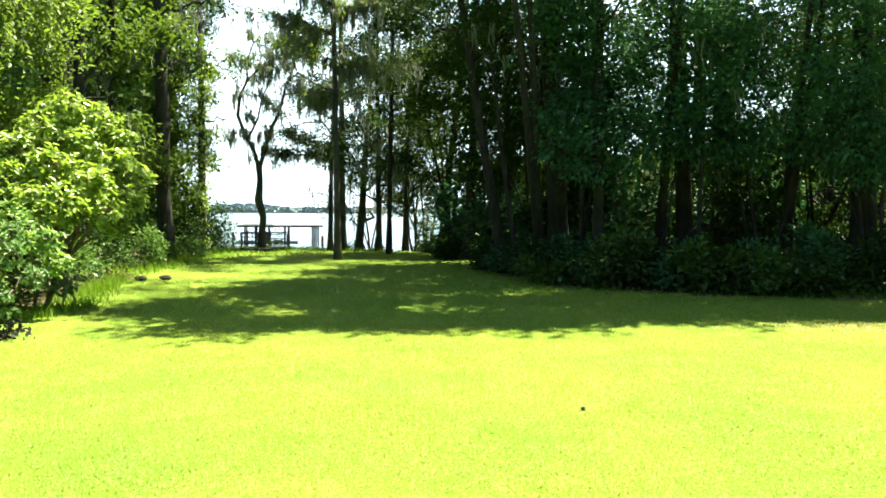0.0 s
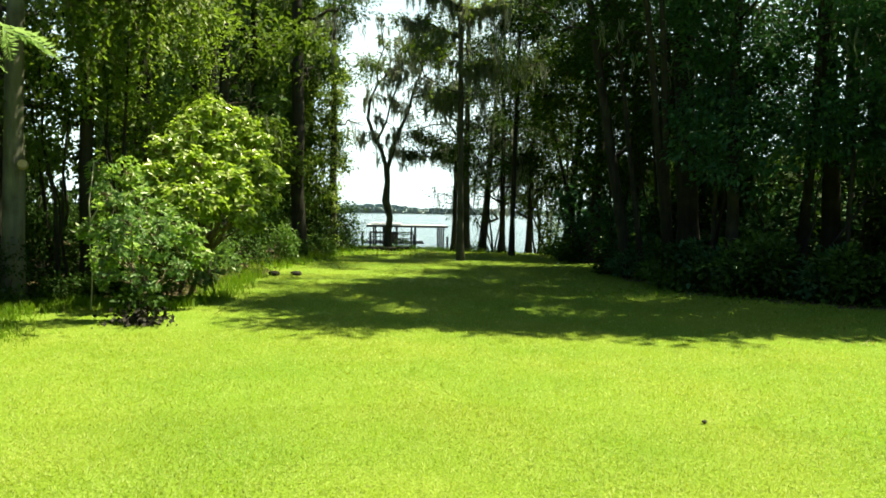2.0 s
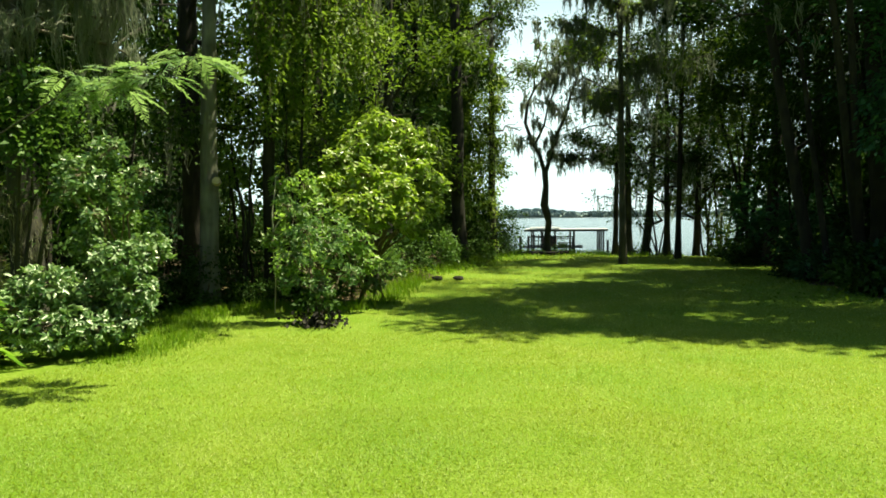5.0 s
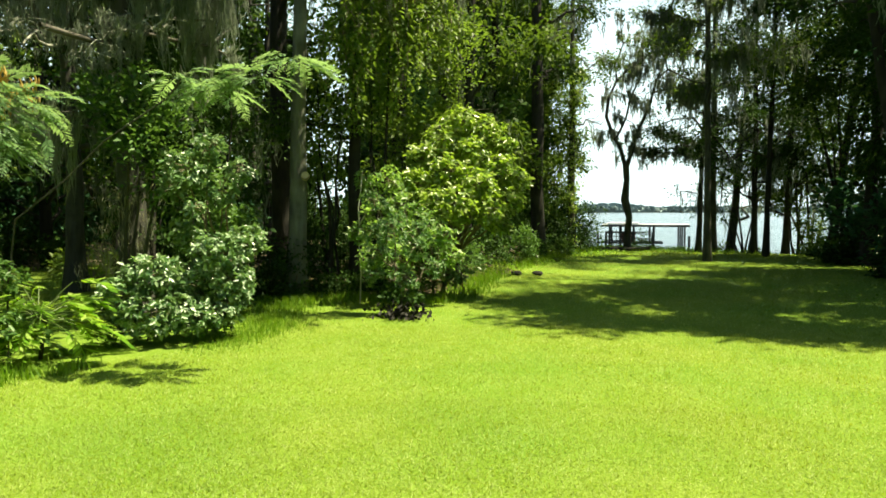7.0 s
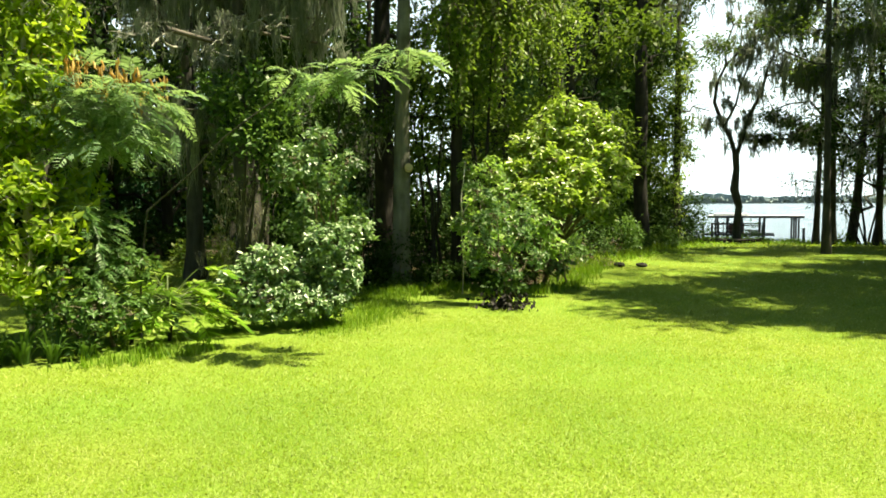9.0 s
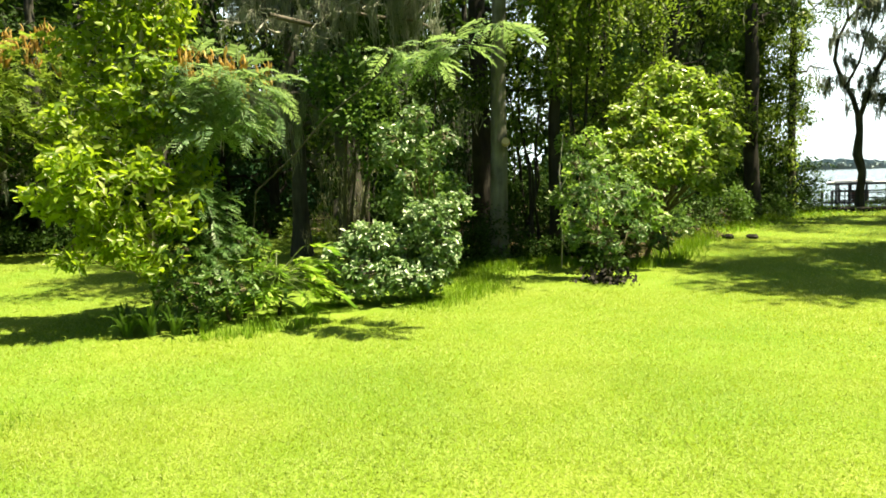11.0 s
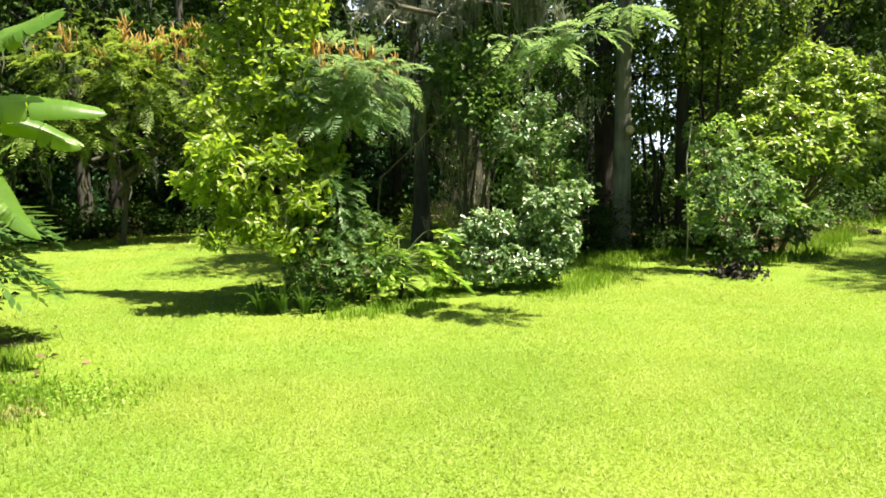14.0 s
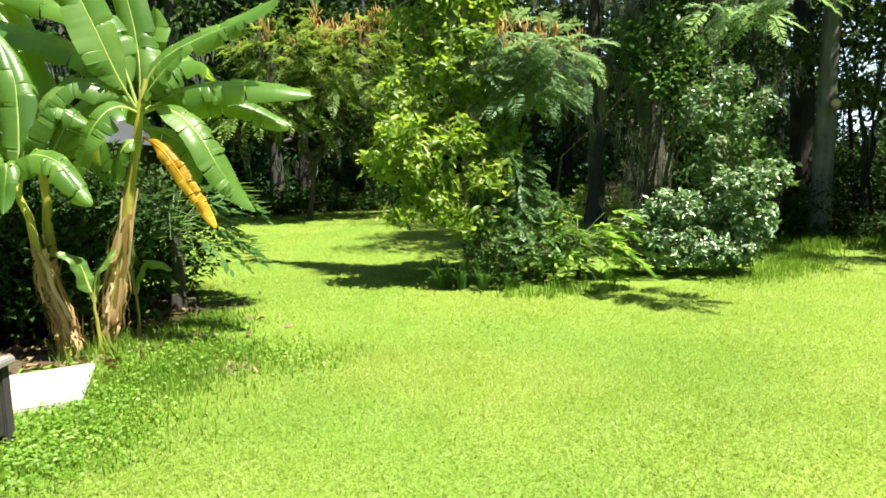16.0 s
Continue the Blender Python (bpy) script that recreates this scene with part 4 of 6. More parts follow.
for k in range(900):
    x, y = rng.uniform(-42, 34), rng.uniform(-14, 48)
    right = inside(RIGHT_WOOD, x, y) and 20.5 < y < 38 and x > 2.5 and rng.random() < 0.09
    left = inside(LEFT_WOOD, x, y) and (x < -11.5) and not (-20 < x < -11.5 and y < 17) and x < -0.40 * y - 3.5
    side = x > 19 and y > 8
    if (right or left or side) and all((x - a) ** 2 + (y - b) ** 2 > 2.6 ** 2 for a, b in spots) and len(spots) < 88:
        spots.append((x, y))
spots = [q for q in spots if not (0.70 < -q[0] / max(q[1], 0.1) < 0.84 and q[1] > 14)]
# unseen trees added behind and beside the camera to block skylight from there
spots += [(-13, -12), (-7, -14), (0, -13), (5, -15), (11, -13), (17, -11), (21, -3), (22, 4), (-18, -9)]
spots += [(-16, -17), (-10, -20), (-4, -18), (2, -21), (8, -18), (14, -20), (20, -15), (24, -8), (27, 0), (-22, -14)]
# two of them stand back from the bright gap in the border
spots = [(-15.2, 19.2) if math.hypot(x + 12.3, y - 19.2) < 0.15 else (-12.9, 24.4) if math.hypot(x + 14.3, y - 23.8) < 0.15 else (x, y) for x, y in spots]
for k, (x, y) in enumerate(spots):
    s = rng.uniform(0.85, 1.2)
    copy_thing(deep[k % 3], Matrix.Translation((x, y, 0)) @ Matrix.Rotation(rng.uniform(0, 6.28), 4, "Z") @ Matrix.Scale(s, 4))

# thickets deep in the woods
thick = [shrub("thicket", 18, 20, [(0, 0, 0.8, 1.5, 1.2, 0.9), (0.8, 0.3, 1.7, 1.1, 1.0, 0.9), (-0.9, 0, 1.4, 1.0, 1.0, 0.8)], 1150, 0.24, m, "dark thicket deep in the wood", True, 5, 0.16, 9, 0.55, "thicket", "thickets deep in the woods")
         for m in (LEAF_WOOD, LEAF_BLUISH)]
tspots = []
for k in range(500):
    x, y = rng.uniform(-34, 26), rng.uniform(-10, 36)
    right = inside(RIGHT_WOOD, x, y) and y > 18.5 and x > 3
    left = inside(LEFT_WOOD, x, y) and (x < -10.5) and not (-20 < x < -10 and y < 15.5) and x < -0.38 * y - 2.0
    if (right or left) and all((x - a) ** 2 + (y - b) ** 2 > 2.0 ** 2 for a, b in tspots) and len(tspots) < 52:
        tspots.append((x, y))
tspots = [q for q in tspots if not (0.70 < -q[0] / max(q[1], 0.1) < 0.84 and q[1] > 14)]
# a row of unseen thickets, added behind the camera
tspots += [(-9 + 3.4 * k, -11.5 + 0.8 * math.sin(2 * k)) for k in range(9)]
tspots += [(-23.6 - 1.6 * (k % 2), -7 + 1.7 * k) for k in range(14)]
tspots += [(1.4, 25.5), (2.6, 28.0), (1.2, 30.5), (4.2, 27.0), (3.2, 23.6), (5.6, 22.0), (7.4, 24.0), (6.2, 27.5), (9.4, 24.5), (8.6, 20.6), (4.8, 19.6), (11.6, 20.8), (1.8, 21.4), (3.8, 31.0), (6.4, 31.5)]
for k, (x, y) in enumerate(tspots):
    copy_thing(thick[k % 2], Matrix.Translation((x, y, 0)) @ Matrix.Rotation(rng.uniform(0, 6.28), 4, "Z") @ Matrix.Scale(rng.uniform(0.7, 1.25), 4))

# the distant wood that closes the place all round, open only towards the lake
yaw = np.radians(np.linspace(20.5, 356, 300))
rad = 45 + 2.5 * np.sin(yaw * 5) + 1.2 * np.sin(yaw * 17)
top = (19 + 2.0 * np.sin(yaw * 9) + 1.4 * np.sin(yaw * 23 + 1) + rng.normal(0, 0.7, 300)) * (1 - 0.72 * smooth(radians(285), radians(315), yaw)) * (1 - 0.8 * smooth(radians(35), radians(38), yaw) * smooth(radians(64), radians(60), yaw)) * (1 - 0.7 * smooth(radians(35), radians(36), yaw) * smooth(radians(41), radians(40), yaw))
ring = np.stack([-np.sin(yaw) * rad, np.cos(yaw) * rad], 1)
v = np.concatenate([np.column_stack([ring, np.full(300, -2.6)]), np.column_stack([ring, top])])
i = np.arange(299)
f = np.stack([i, i + 1, i + 301, i + 300], 1)
k = rng.integers(0, 300, 11000)
z = top[k] * rng.random(11000) ** 0.8 + 0.4
c0 = np.column_stack([ring[k] * (1 - rng.random((11000, 1)) * 0.06), z]) + rng.normal(0, 0.5, (11000, 3))
lv, lf = leaf_quads(c0, rng.standard_normal((11000, 3)) + np.array([0, 0, -0.3]), rng.uniform(0.5, 1.2, 11000), 0.6)
v, f = merge([(v, f), (lv, lf)])
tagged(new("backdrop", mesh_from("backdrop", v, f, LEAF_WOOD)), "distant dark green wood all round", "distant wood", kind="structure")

# ---------------------------------------------------------------- trees and shrubs on the other side of the lawn
tall_tree(-9.15, 10.5, 15, 0.18, (0.022, 0.01), (0.46, 2.8), 6500, 0.151, 70, 1.3, BARK_E, LEAF_OLIVE, "grey-barked tree with a sawn limb in the shrub border", low_limbs=0)
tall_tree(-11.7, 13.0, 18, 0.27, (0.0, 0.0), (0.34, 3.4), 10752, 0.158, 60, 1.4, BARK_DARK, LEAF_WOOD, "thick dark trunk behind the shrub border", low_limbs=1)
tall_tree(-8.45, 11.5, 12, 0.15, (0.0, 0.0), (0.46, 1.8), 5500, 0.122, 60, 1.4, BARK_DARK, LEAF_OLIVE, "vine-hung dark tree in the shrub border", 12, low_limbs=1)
tall_tree(-9.67, 7.25, 10.5, 0.24, (0.0, 0.0), (0.46, 2.4), 9000, 0.130, 110, 1.3, BARK_GREY, LEAF_WOOD, "broad old trunk wrapped in dry vines and moss", low_limbs=0)
tall_tree(-13.5, 8.8, 10.5, 0.2, (0.03, 0.0), (0.36, 3.2), 8602, 0.144, 120, 1.3, BARK_GREY, LEAF_WOOD, "moss-draped tree behind the shrub border", low_limbs=3)
tall_tree(-10.0, 15.5, 18, 0.2, (0.0, 0.0), (0.3, 3.2), 9677, 0.173, 60, 1.3, BARK_DARK, LEAF_OLIVE, "tall tree behind the bright shrubs", low_limbs=2)
tall_tree(-9.6, 18.6, 17, 0.18, (0.02, 0.0), (0.28, 3.0), 9677, 0.173, 60, 1.3, BARK_DARK, LEAF_OLIVE, "tall tree behind the bright shrubs", low_limbs=2)

# high boughs above the view, added to shade the grass before the border
for p0, p1 in (((-8.2, 11.0, 6.0), (-4.9, 9.9, 6.6)), ((-8.3, 10.9, 6.6), (-5.4, 9.0, 6.9))):
    leafy_bough(p0, p1, 2400, 30, LEAF_OLIVE, "added leafy bough above the view, shading the grass", (0.8, 0.8, 0.35), 0.8, 0.06)

# vines and dry twigs round the broad old trunk
v, f = strands(np.stack([-9.67 + rng.normal(0, 0.26, 130), 7.15 + rng.normal(0, 0.24, 130), rng.uniform(0.5, 2.2, 130)], 1), 0.7, 9, 0.07, 0.0035)
tagged(new("dry_vines", mesh_from("dry_vines", v, f, DRY_VINE)), "dry grey vines hanging round an old trunk", "vines", kind="stuff")

shrub("vine", -9.9, 7.75, [(0, 0, 0.9, 0.45, 0.45, 0.5), (0.1, -0.2, 1.7, 0.5, 0.5, 0.5), (0.0, 0.1, 2.5, 0.5, 0.5, 0.5)], 1500, 0.09, LEAF_WOOD, "dark leafy vine round the foot of an old trunk", True, 3, 0.1, 9, 0.55, "vine", bark=BARK_DARK, gaps=0.75)
# moss curtains behind the bed
tops = np.array([(-10.2, 5.2, 2.9), (-10.3, 5.9, 3.1), (-9.9, 6.6, 3.3), (-10.2, 7.2, 3.2), (-10.6, 4.6, 3.3), (-10.0, 6.1, 2.6), (-9.9, 7.0, 4.0)])
v, f = strands(np.repeat(tops, 4, 0) + rng.normal(0, 0.16, (28, 3)), 1.2, 16, 0.07, 0.006)
tagged(new("moss_curtain", mesh_from("moss_curtain", v, f, MOSS)), "grey-green moss curtains behind the bed", "moss", kind="stuff")
shrub("vine", -9.3, 6.9, [(0.66, -0.47, 3.31, 0.42, 0.4, 0.36), (0.88, -0.05, 2.98, 0.42, 0.4, 0.36), (0.78, -0.48, 2.62, 0.42, 0.4, 0.36), (0.94, 0.17, 2.51, 0.42, 0.4, 0.36), (0.81, -0.13, 2.17, 0.42, 0.4, 0.36), (1.03, 0.43, 2.12, 0.42, 0.4, 0.36), (1.27, 0.67, 1.49, 0.42, 0.4, 0.36), (1.04, 0.28, 1.42, 0.42, 0.4, 0.36), (0.43, -0.78, 3.14, 0.42, 0.4, 0.36)], 3800, 0.095, LEAF_SHRUB, "green leafy vine curtain beside an old trunk", True, 3, 0.1, 9, 0.55, "vine", bark=BARK_GREY, hollow=0.2)
shrub("vine", -9.75, 7.5, [(0, 0, 3.2, 0.5, 0.5, 0.5), (0.1, -0.2, 4.0, 0.7, 0.7, 0.5), (-0.1, 0.3, 4.8, 0.7, 0.7, 0.5)], 2600, 0.10, LEAF_WOOD, "dark leafy vine high round an old trunk", True, 3, 0.1, 9, 0.55, "vine", bark=BARK_DARK)

# bare boughs draped with moss, high over the shrubs
for i, (p0, p1) in enumerate((((-10.45, 7.75, 4.6), (-8.6, 6.9, 5.3)), ((-10.45, 7.8, 5.0), (-9.0, 8.6, 5.6)), ((-10.5, 7.75, 4.8), (-10.0, 5.9, 5.2)), ((-13.4, 8.8, 5.0), (-12.0, 6.6, 5.4)), ((-10.4, 7.8, 5.2), (-8.6, 7.9, 6.1)))):
    bough = thing("mossy_bough", (0, 0, 0), "bare grey bough draped with hanging moss", "bough", "mossy boughs")
    pts = bend(p0, p1, -0.1, 0.07, 9)
    chunks, hang = [tube(pts, np.linspace(0.055, 0.012, 9), 6)], list(pts[2:])
    for k in range(16):
        q = pts[rng.integers(2, 9)]
        sub = bend(q, q + rng.uniform(-1, 1, 3) * np.array([0.7, 0.7, 0.35]), 0.03, 0.04, 5)
        v, f = tube(sub, np.linspace(0.014, 0.004, 5), 4)
        part("twig", mesh_from("twig", v, f, BARK_PALE, True), bough)
        hang += list(sub[1:])
    v, f = merge(chunks)
    part("branch", mesh_from("branch", v, f, BARK_PALE, True), bough)
    hang = np.array(hang)
    v, f = strands(hang[rng.integers(0, len(hang), 46)] + rng.normal(0, 0.08, (46, 3)), 1.0, 12, 0.08, 0.006)
    part("hanging_moss", mesh_from("hanging_moss", v, f, MOSS), bough, "grey-green hanging moss")

# broad veils of moss that hang from high boughs behind the shrubs
for p0, p1, n, ln in (((-11.2, 6.2, 5.6), (-9.0, 7.9, 5.7), 44, 2.1), ((-8.6, 6.6, 4.9), (-7.9, 7.5, 5.0), 26, 1.6), ((-11.2, 6.6, 2.9), (-10.3, 7.9, 2.8), 16, 1.1), ((-9.7, 4.9, 3.2), (-9.2, 6.0, 3.0), 14, 1.5),
                      ((-9.12, 6.29, 4.25), (-8.38, 7.50, 4.32), 18, 1.4), ((-9.33, 5.62, 4.11), (-8.30, 8.16, 3.95), 16, 1.0), ((-7.5, 10.0, 5.9), (-6.6, 10.7, 6.0), 14, 1.6), ((-7.5, 12.2, 6.4), (-6.7, 12.6, 6.5), 12, 1.8)):
    veil = thing("mossy_bough", (0, 0, 0), "grey bough with a broad veil of hanging moss", "bough", "mossy boughs")
    pts = bend(p0, p1, -0.1, 0.08, 9)
    v, f = tube(pts, np.linspace(0.045, 0.015, 9), 6)
    part("branch", mesh_from("branch", v, f, BARK_PALE, True), veil)
    tops = pts[rng.integers(0, 9, n)] + rng.normal(0, 1, (n, 3)) * np.array([0.14, 0.14, 0.10])
    v, f = strands(tops, ln, 40, 0.07, 0.0075)
    part("hanging_moss", mesh_from("hanging_moss", v, f, MOSS), veil, "grey-green hanging moss")

# bare twigs grey with lichen over the feathery tree
LICHEN = bark_material("lichen_bark", (0.16, 0.16, 0.13), (0.34, 0.34, 0.29), 14.0, (0.40, 0.42, 0.36))
for p0, p1 in (((-9.4, 5.9, 3.9), (-8.6, 4.5, 3.75)), ((-9.5, 6.2, 4.2), (-8.1, 6.4, 4.1)), ((-9.6, 7.0, 3.6), (-8.3, 5.6, 3.7))):
    bough = thing("lichen_branch", (0, 0, 0), "bare twiggy branch grey with lichen", "branch", "lichen branches")
    pts = bend(p0, p1, -0.06, 0.05, 9)
    v, f = tube(pts, np.linspace(0.022, 0.007, 9), 6)
    part("branch", mesh_from("branch", v, f, LICHEN, True), bough)
    hang = []
    for k in range(26):
        q = pts[rng.integers(3, 9)]
        sub = bend(q, q + rng.uniform(-1, 1, 3) * np.array([0.34, 0.34, 0.2]), -0.02, 0.03, 6)
        v, f = tube(sub, np.linspace(0.007, 0.0025, 6), 4)
        part("twig", mesh_from("twig", v, f, LICHEN, True), bough)
        hang += list(sub[2:])
    hang = np.array(hang)
    v, f = strands(hang[rng.integers(0, len(hang), 30)], 0.3, 8, 0.03, 0.004)
    part("hanging_moss", mesh_from("hanging_moss", v, f, MOSS), bough, "grey-green hanging moss")

# the sawn limb's pale end
cm = bmesh.new()
bmesh.ops.create_cone(cm, cap_ends=True, segments=14, radius1=0.085, radius2=0.07, depth=0.16)
bmesh.ops.rotate(cm, verts=cm.verts, cent=(0, 0, 0), matrix=Vector((0.62, -0.78, 0.1)).to_track_quat("Z", "Y").to_matrix())
stub = thing("sawn_limb_stub", (-8.80, 10.36, 2.31), "pale sawn end of a limb on a grey trunk", "limb stub")
bm_part("stub", cm, plain_material("cut_wood", (0.55, 0.44, 0.30), (0.68, 0.57, 0.40), 20, 0.7, 0.2), stub)

# the large lime bush: sunlit tiers over a greener flank
lobed_bush("shrub", -6.9, 12.2, [(0.5, -0.04, 3.37, 0.36), (0.92, 0.27, 3.2, 0.34), (0.3, -0.37, 2.98, 0.37), (1.19, 0.4, 2.87, 0.29), (0.8, -0.23, 2.8, 0.33), (0.04, -0.75, 2.63, 0.35), (1.24, -0.02, 2.43, 0.35), (0.61, -0.78, 2.36, 0.38), (1.53, 0.22, 2.24, 0.28), (1.56, -0.09, 1.87, 0.3), (1.14, -0.61, 2.09, 0.36), (0.14, -1.16, 2.15, 0.31), (1.39, -0.72, 1.66, 0.31), (0.99, -1.14, 1.76, 0.37), (1.53, -0.54, 1.45, 0.23), (0.53, -1.28, 1.86, 0.31)],
           58, 5, 0.125, 0.54, LEAF_LIME, "large lime-green bush in full sun", "shrub", "shrubs beside the lawn", None, 0.03, 0.9, (0.9, 1.8), 0.22, (0.3, 0, 0.7), 0.62, 1.0)
lobed_bush("shrub", -7.0, 12.1, [(-0.13, -1.41, 2.2, 0.29), (-0.59, -1.47, 2.23, 0.23), (0.24, -1.52, 1.73, 0.32), (-0.07, -1.84, 1.66, 0.3), (-0.33, -2.03, 1.28, 0.24), (0.26, -1.98, 1.24, 0.31), (0.7, -1.6, 1.38, 0.34), (0.13, -2.31, 0.86, 0.29), (1.05, -1.52, 1.21, 0.29), (0.64, -2.22, 0.81, 0.32), (1.22, -1.53, 0.85, 0.21)],
           54, 5, 0.105, 0.48, LEAF_FLANK, "green leafy bush under the lime-green one", "shrub", "shrubs beside the lawn", None, 0.022, 0.9, deep=0.6, rise=1.0)
lobed_bush("shrub", -6.35, 12.1, [(0.0, -0.2, 0.5, 0.24), (0.12, -0.1, 0.78, 0.17), (-0.2, -0.1, 0.35, 0.22)], 26, 6, 0.11, 0.5, LEAF_PALE_GLINT, "small pale yellow-green shrub", "shrub", "shrubs beside the lawn", None, 0.012)
# dark vines that curtain the trunks behind
for x, y, zs, n, m in ((-8.0, 12.3, (1.6, 2.4, 3.3, 4.2, 5.0), 2600, LEAF_VINE), (-8.9, 11.3, (2.6, 3.4, 4.2, 5.0), 1700, LEAF_VINE), (-7.2, 13.2, (2.6, 3.6, 4.6, 5.4), 2400, LEAF_VINE), (-9.6, 12.0, (1.0, 3.8, 4.7), 1500, LEAF_WOOD), (-11.2, 9.2, (1.4, 2.3, 3.2, 4.1), 2200, LEAF_WOOD), (-9.5, 8.9, (2.2, 3.0, 3.8), 1300, LEAF_WOOD), (-11.4, 13.7, (1.0, 1.8, 2.7, 3.6, 4.5, 5.4), 2600, LEAF_WOOD), (-8.1, 11.9, (4.0, 4.8, 5.6), 1300, LEAF_VINE)):
    shrub("vine", x, y, [(0.3 * math.sin(3 * z + x), 0.2 * math.cos(2 * z), z, 0.6, 0.5, 0.55) for z in zs], n, 0.11, m, "leafy vine curtain hanging among the border trees", True, 3, 0.1, 10, 0.5, "vine", "vines among the border trees", BARK_DARK, hollow=0.2, gaps=0.5)
lobed_bush("shrub", -6.05, 9.45, [(-0.2, -0.33, 1.0, 0.26), (0.36, -0.16, 1.08, 0.27), (-0.3, -0.4, 0.62, 0.2), (0.22, -0.29, 0.62, 0.25), (0.3, -0.03, 1.34, 0.2), (-0.09, -0.2, 1.42, 0.27), (-0.42, -0.23, 1.78, 0.2), (-0.5, -0.1, 1.3, 0.2), (0.5, 0.11, 0.74, 0.2)],
           52, 8, 0.08, 0.42, LEAF_FINE, "rounded open green shrub beside the lawn", "shrub", "shrubs beside the lawn", None, 0.02, 0.95, (0.7, 1.7), 0.2, (0.05, -0.05, 0.35), 0.4)
lobed_bush("shrub", -7.4, 6.2, [(-0.1, -0.84, 0.61, 0.31), (0.04, -0.49, 0.87, 0.32), (0.17, -0.65, 0.4, 0.34), (0.47, -0.3, 0.37, 0.32), (-0.26, -0.9, 0.22, 0.2), (0.15, -0.05, 0.73, 0.29), (0.49, 0.17, 1.09, 0.33), (0.58, 0.54, 1.23, 0.29), (0.61, 0.29, 0.72, 0.33), (0.56, 0.09, 0.37, 0.3)],
           86, 8, 0.082, 0.54, LEAF_PALE_GLINT, "bush with glossy green leaves, pale highlights in their colour", "shrub", "shrubs beside the lawn", None, 0.016, 0.8, (0.9, 1.75), 0.28)
lobed_bush("shrub", -7.9, 7.4, [(0.22, -0.84, 2.22, 0.31), (0.36, -0.54, 2.51, 0.24), (0.44, -0.89, 1.67, 0.15), (0.02, -0.91, 1.99, 0.19), (0.58, -0.17, 2.2, 0.22), (0.31, -0.3, 1.92, 0.27), (0.11, -0.66, 1.29, 0.24)],
           58, 7, 0.088, 0.54, LEAF_PALE_GLINT, "tall open shrub with pale leaf clusters", "shrub", "shrubs beside the lawn", None, 0.02, 0.8, (0.9, 1.75), 0.25, (0.05, -0.2, 0.9))
for x, y, h, m, s in ((-8.2, 15.5, 0.8, LEAF_SHRUB, 0.1), (-8.5, 17.8, 0.8, LEAF_WOOD, 0.1), (-8.6, 20.0, 0.8, LEAF_SHRUB, 0.12), (-8.7, 22.0, 0.55, LEAF_SHRUB, 0.12), (-8.6, 24.2, 0.5, LEAF_SHRUB, 0.12),
                      (-9.2, 26.5, 1.5, LEAF_WOOD, 0.13), (-9.6, 24.6, 1.7, LEAF_WOOD, 0.13), (-9.3, 28.6, 0.6, LEAF_SHRUB, 0.13), (-7.9, 13.9, 1.0, LEAF_SHRUB, 0.1), (-9.0, 12.6, 1.2, LEAF_WOOD, 0.1),
                      (-10.3, 10.9, 0.9, LEAF_WOOD, 0.09), (-9.4, 9.8, 0.45, LEAF_WOOD, 0.09), (-10.9, 9.6, 1.0, LEAF_WOOD, 0.1), (-9.9, 8.4, 0.9, LEAF_WOOD, 0.09), (-8.9, 8.2, 1.0, LEAF_WOOD, 0.08),
                      (-7.4, 11.4, 0.8, LEAF_WOOD, 0.08), (-10.2, 13.9, 0.8, LEAF_WOOD, 0.12), (-9.4, 16.6, 1.7, LEAF_WOOD, 0.12), (-10.0, 20.5, 1.8, LEAF_WOOD, 0.13), (-11.2, 17.5, 1.8, LEAF_OLIVE, 0.13)):
    w = h * rng.uniform(0.75, 1.0)
    shrub("shrub", x, y, [(0, 0, h * 0.5, w, w * 0.85, h * 0.6), (rng.uniform(-0.4, 0.4), 0, h, w * 0.7, w * 0.6, h * 0.5)], int(1400 * max(0.6, h)), s, m, "dark green shrub of the border under the trees", True, 5, 0.1, 9, 0.5, "shrub", "shrubs of the border")

for x, y, h, m in ((-8.6, 10.9, 0.35, LEAF_WOOD), (-9.6, 11.3, 0.6, LEAF_WOOD), (-9.2, 10.1, 0.25, LEAF_SHRUB), (-8.0, 11.2, 0.4, LEAF_WOOD), (-10.4, 11.6, 0.7, LEAF_WOOD), (-7.0, 11.0, 0.35, LEAF_SHRUB), (-9.1, 10.45, 1.0, LEAF_WOOD)):
    shrub("ground_ivy", x, y, [(0, 0, h * 0.5, 0.5, 0.45, h * 0.6)], 700, 0.08, m, "low dark ivy at the feet of the border trees", True, 3, 0.09, 9, 0.6, "ivy", "ivy under the trees")


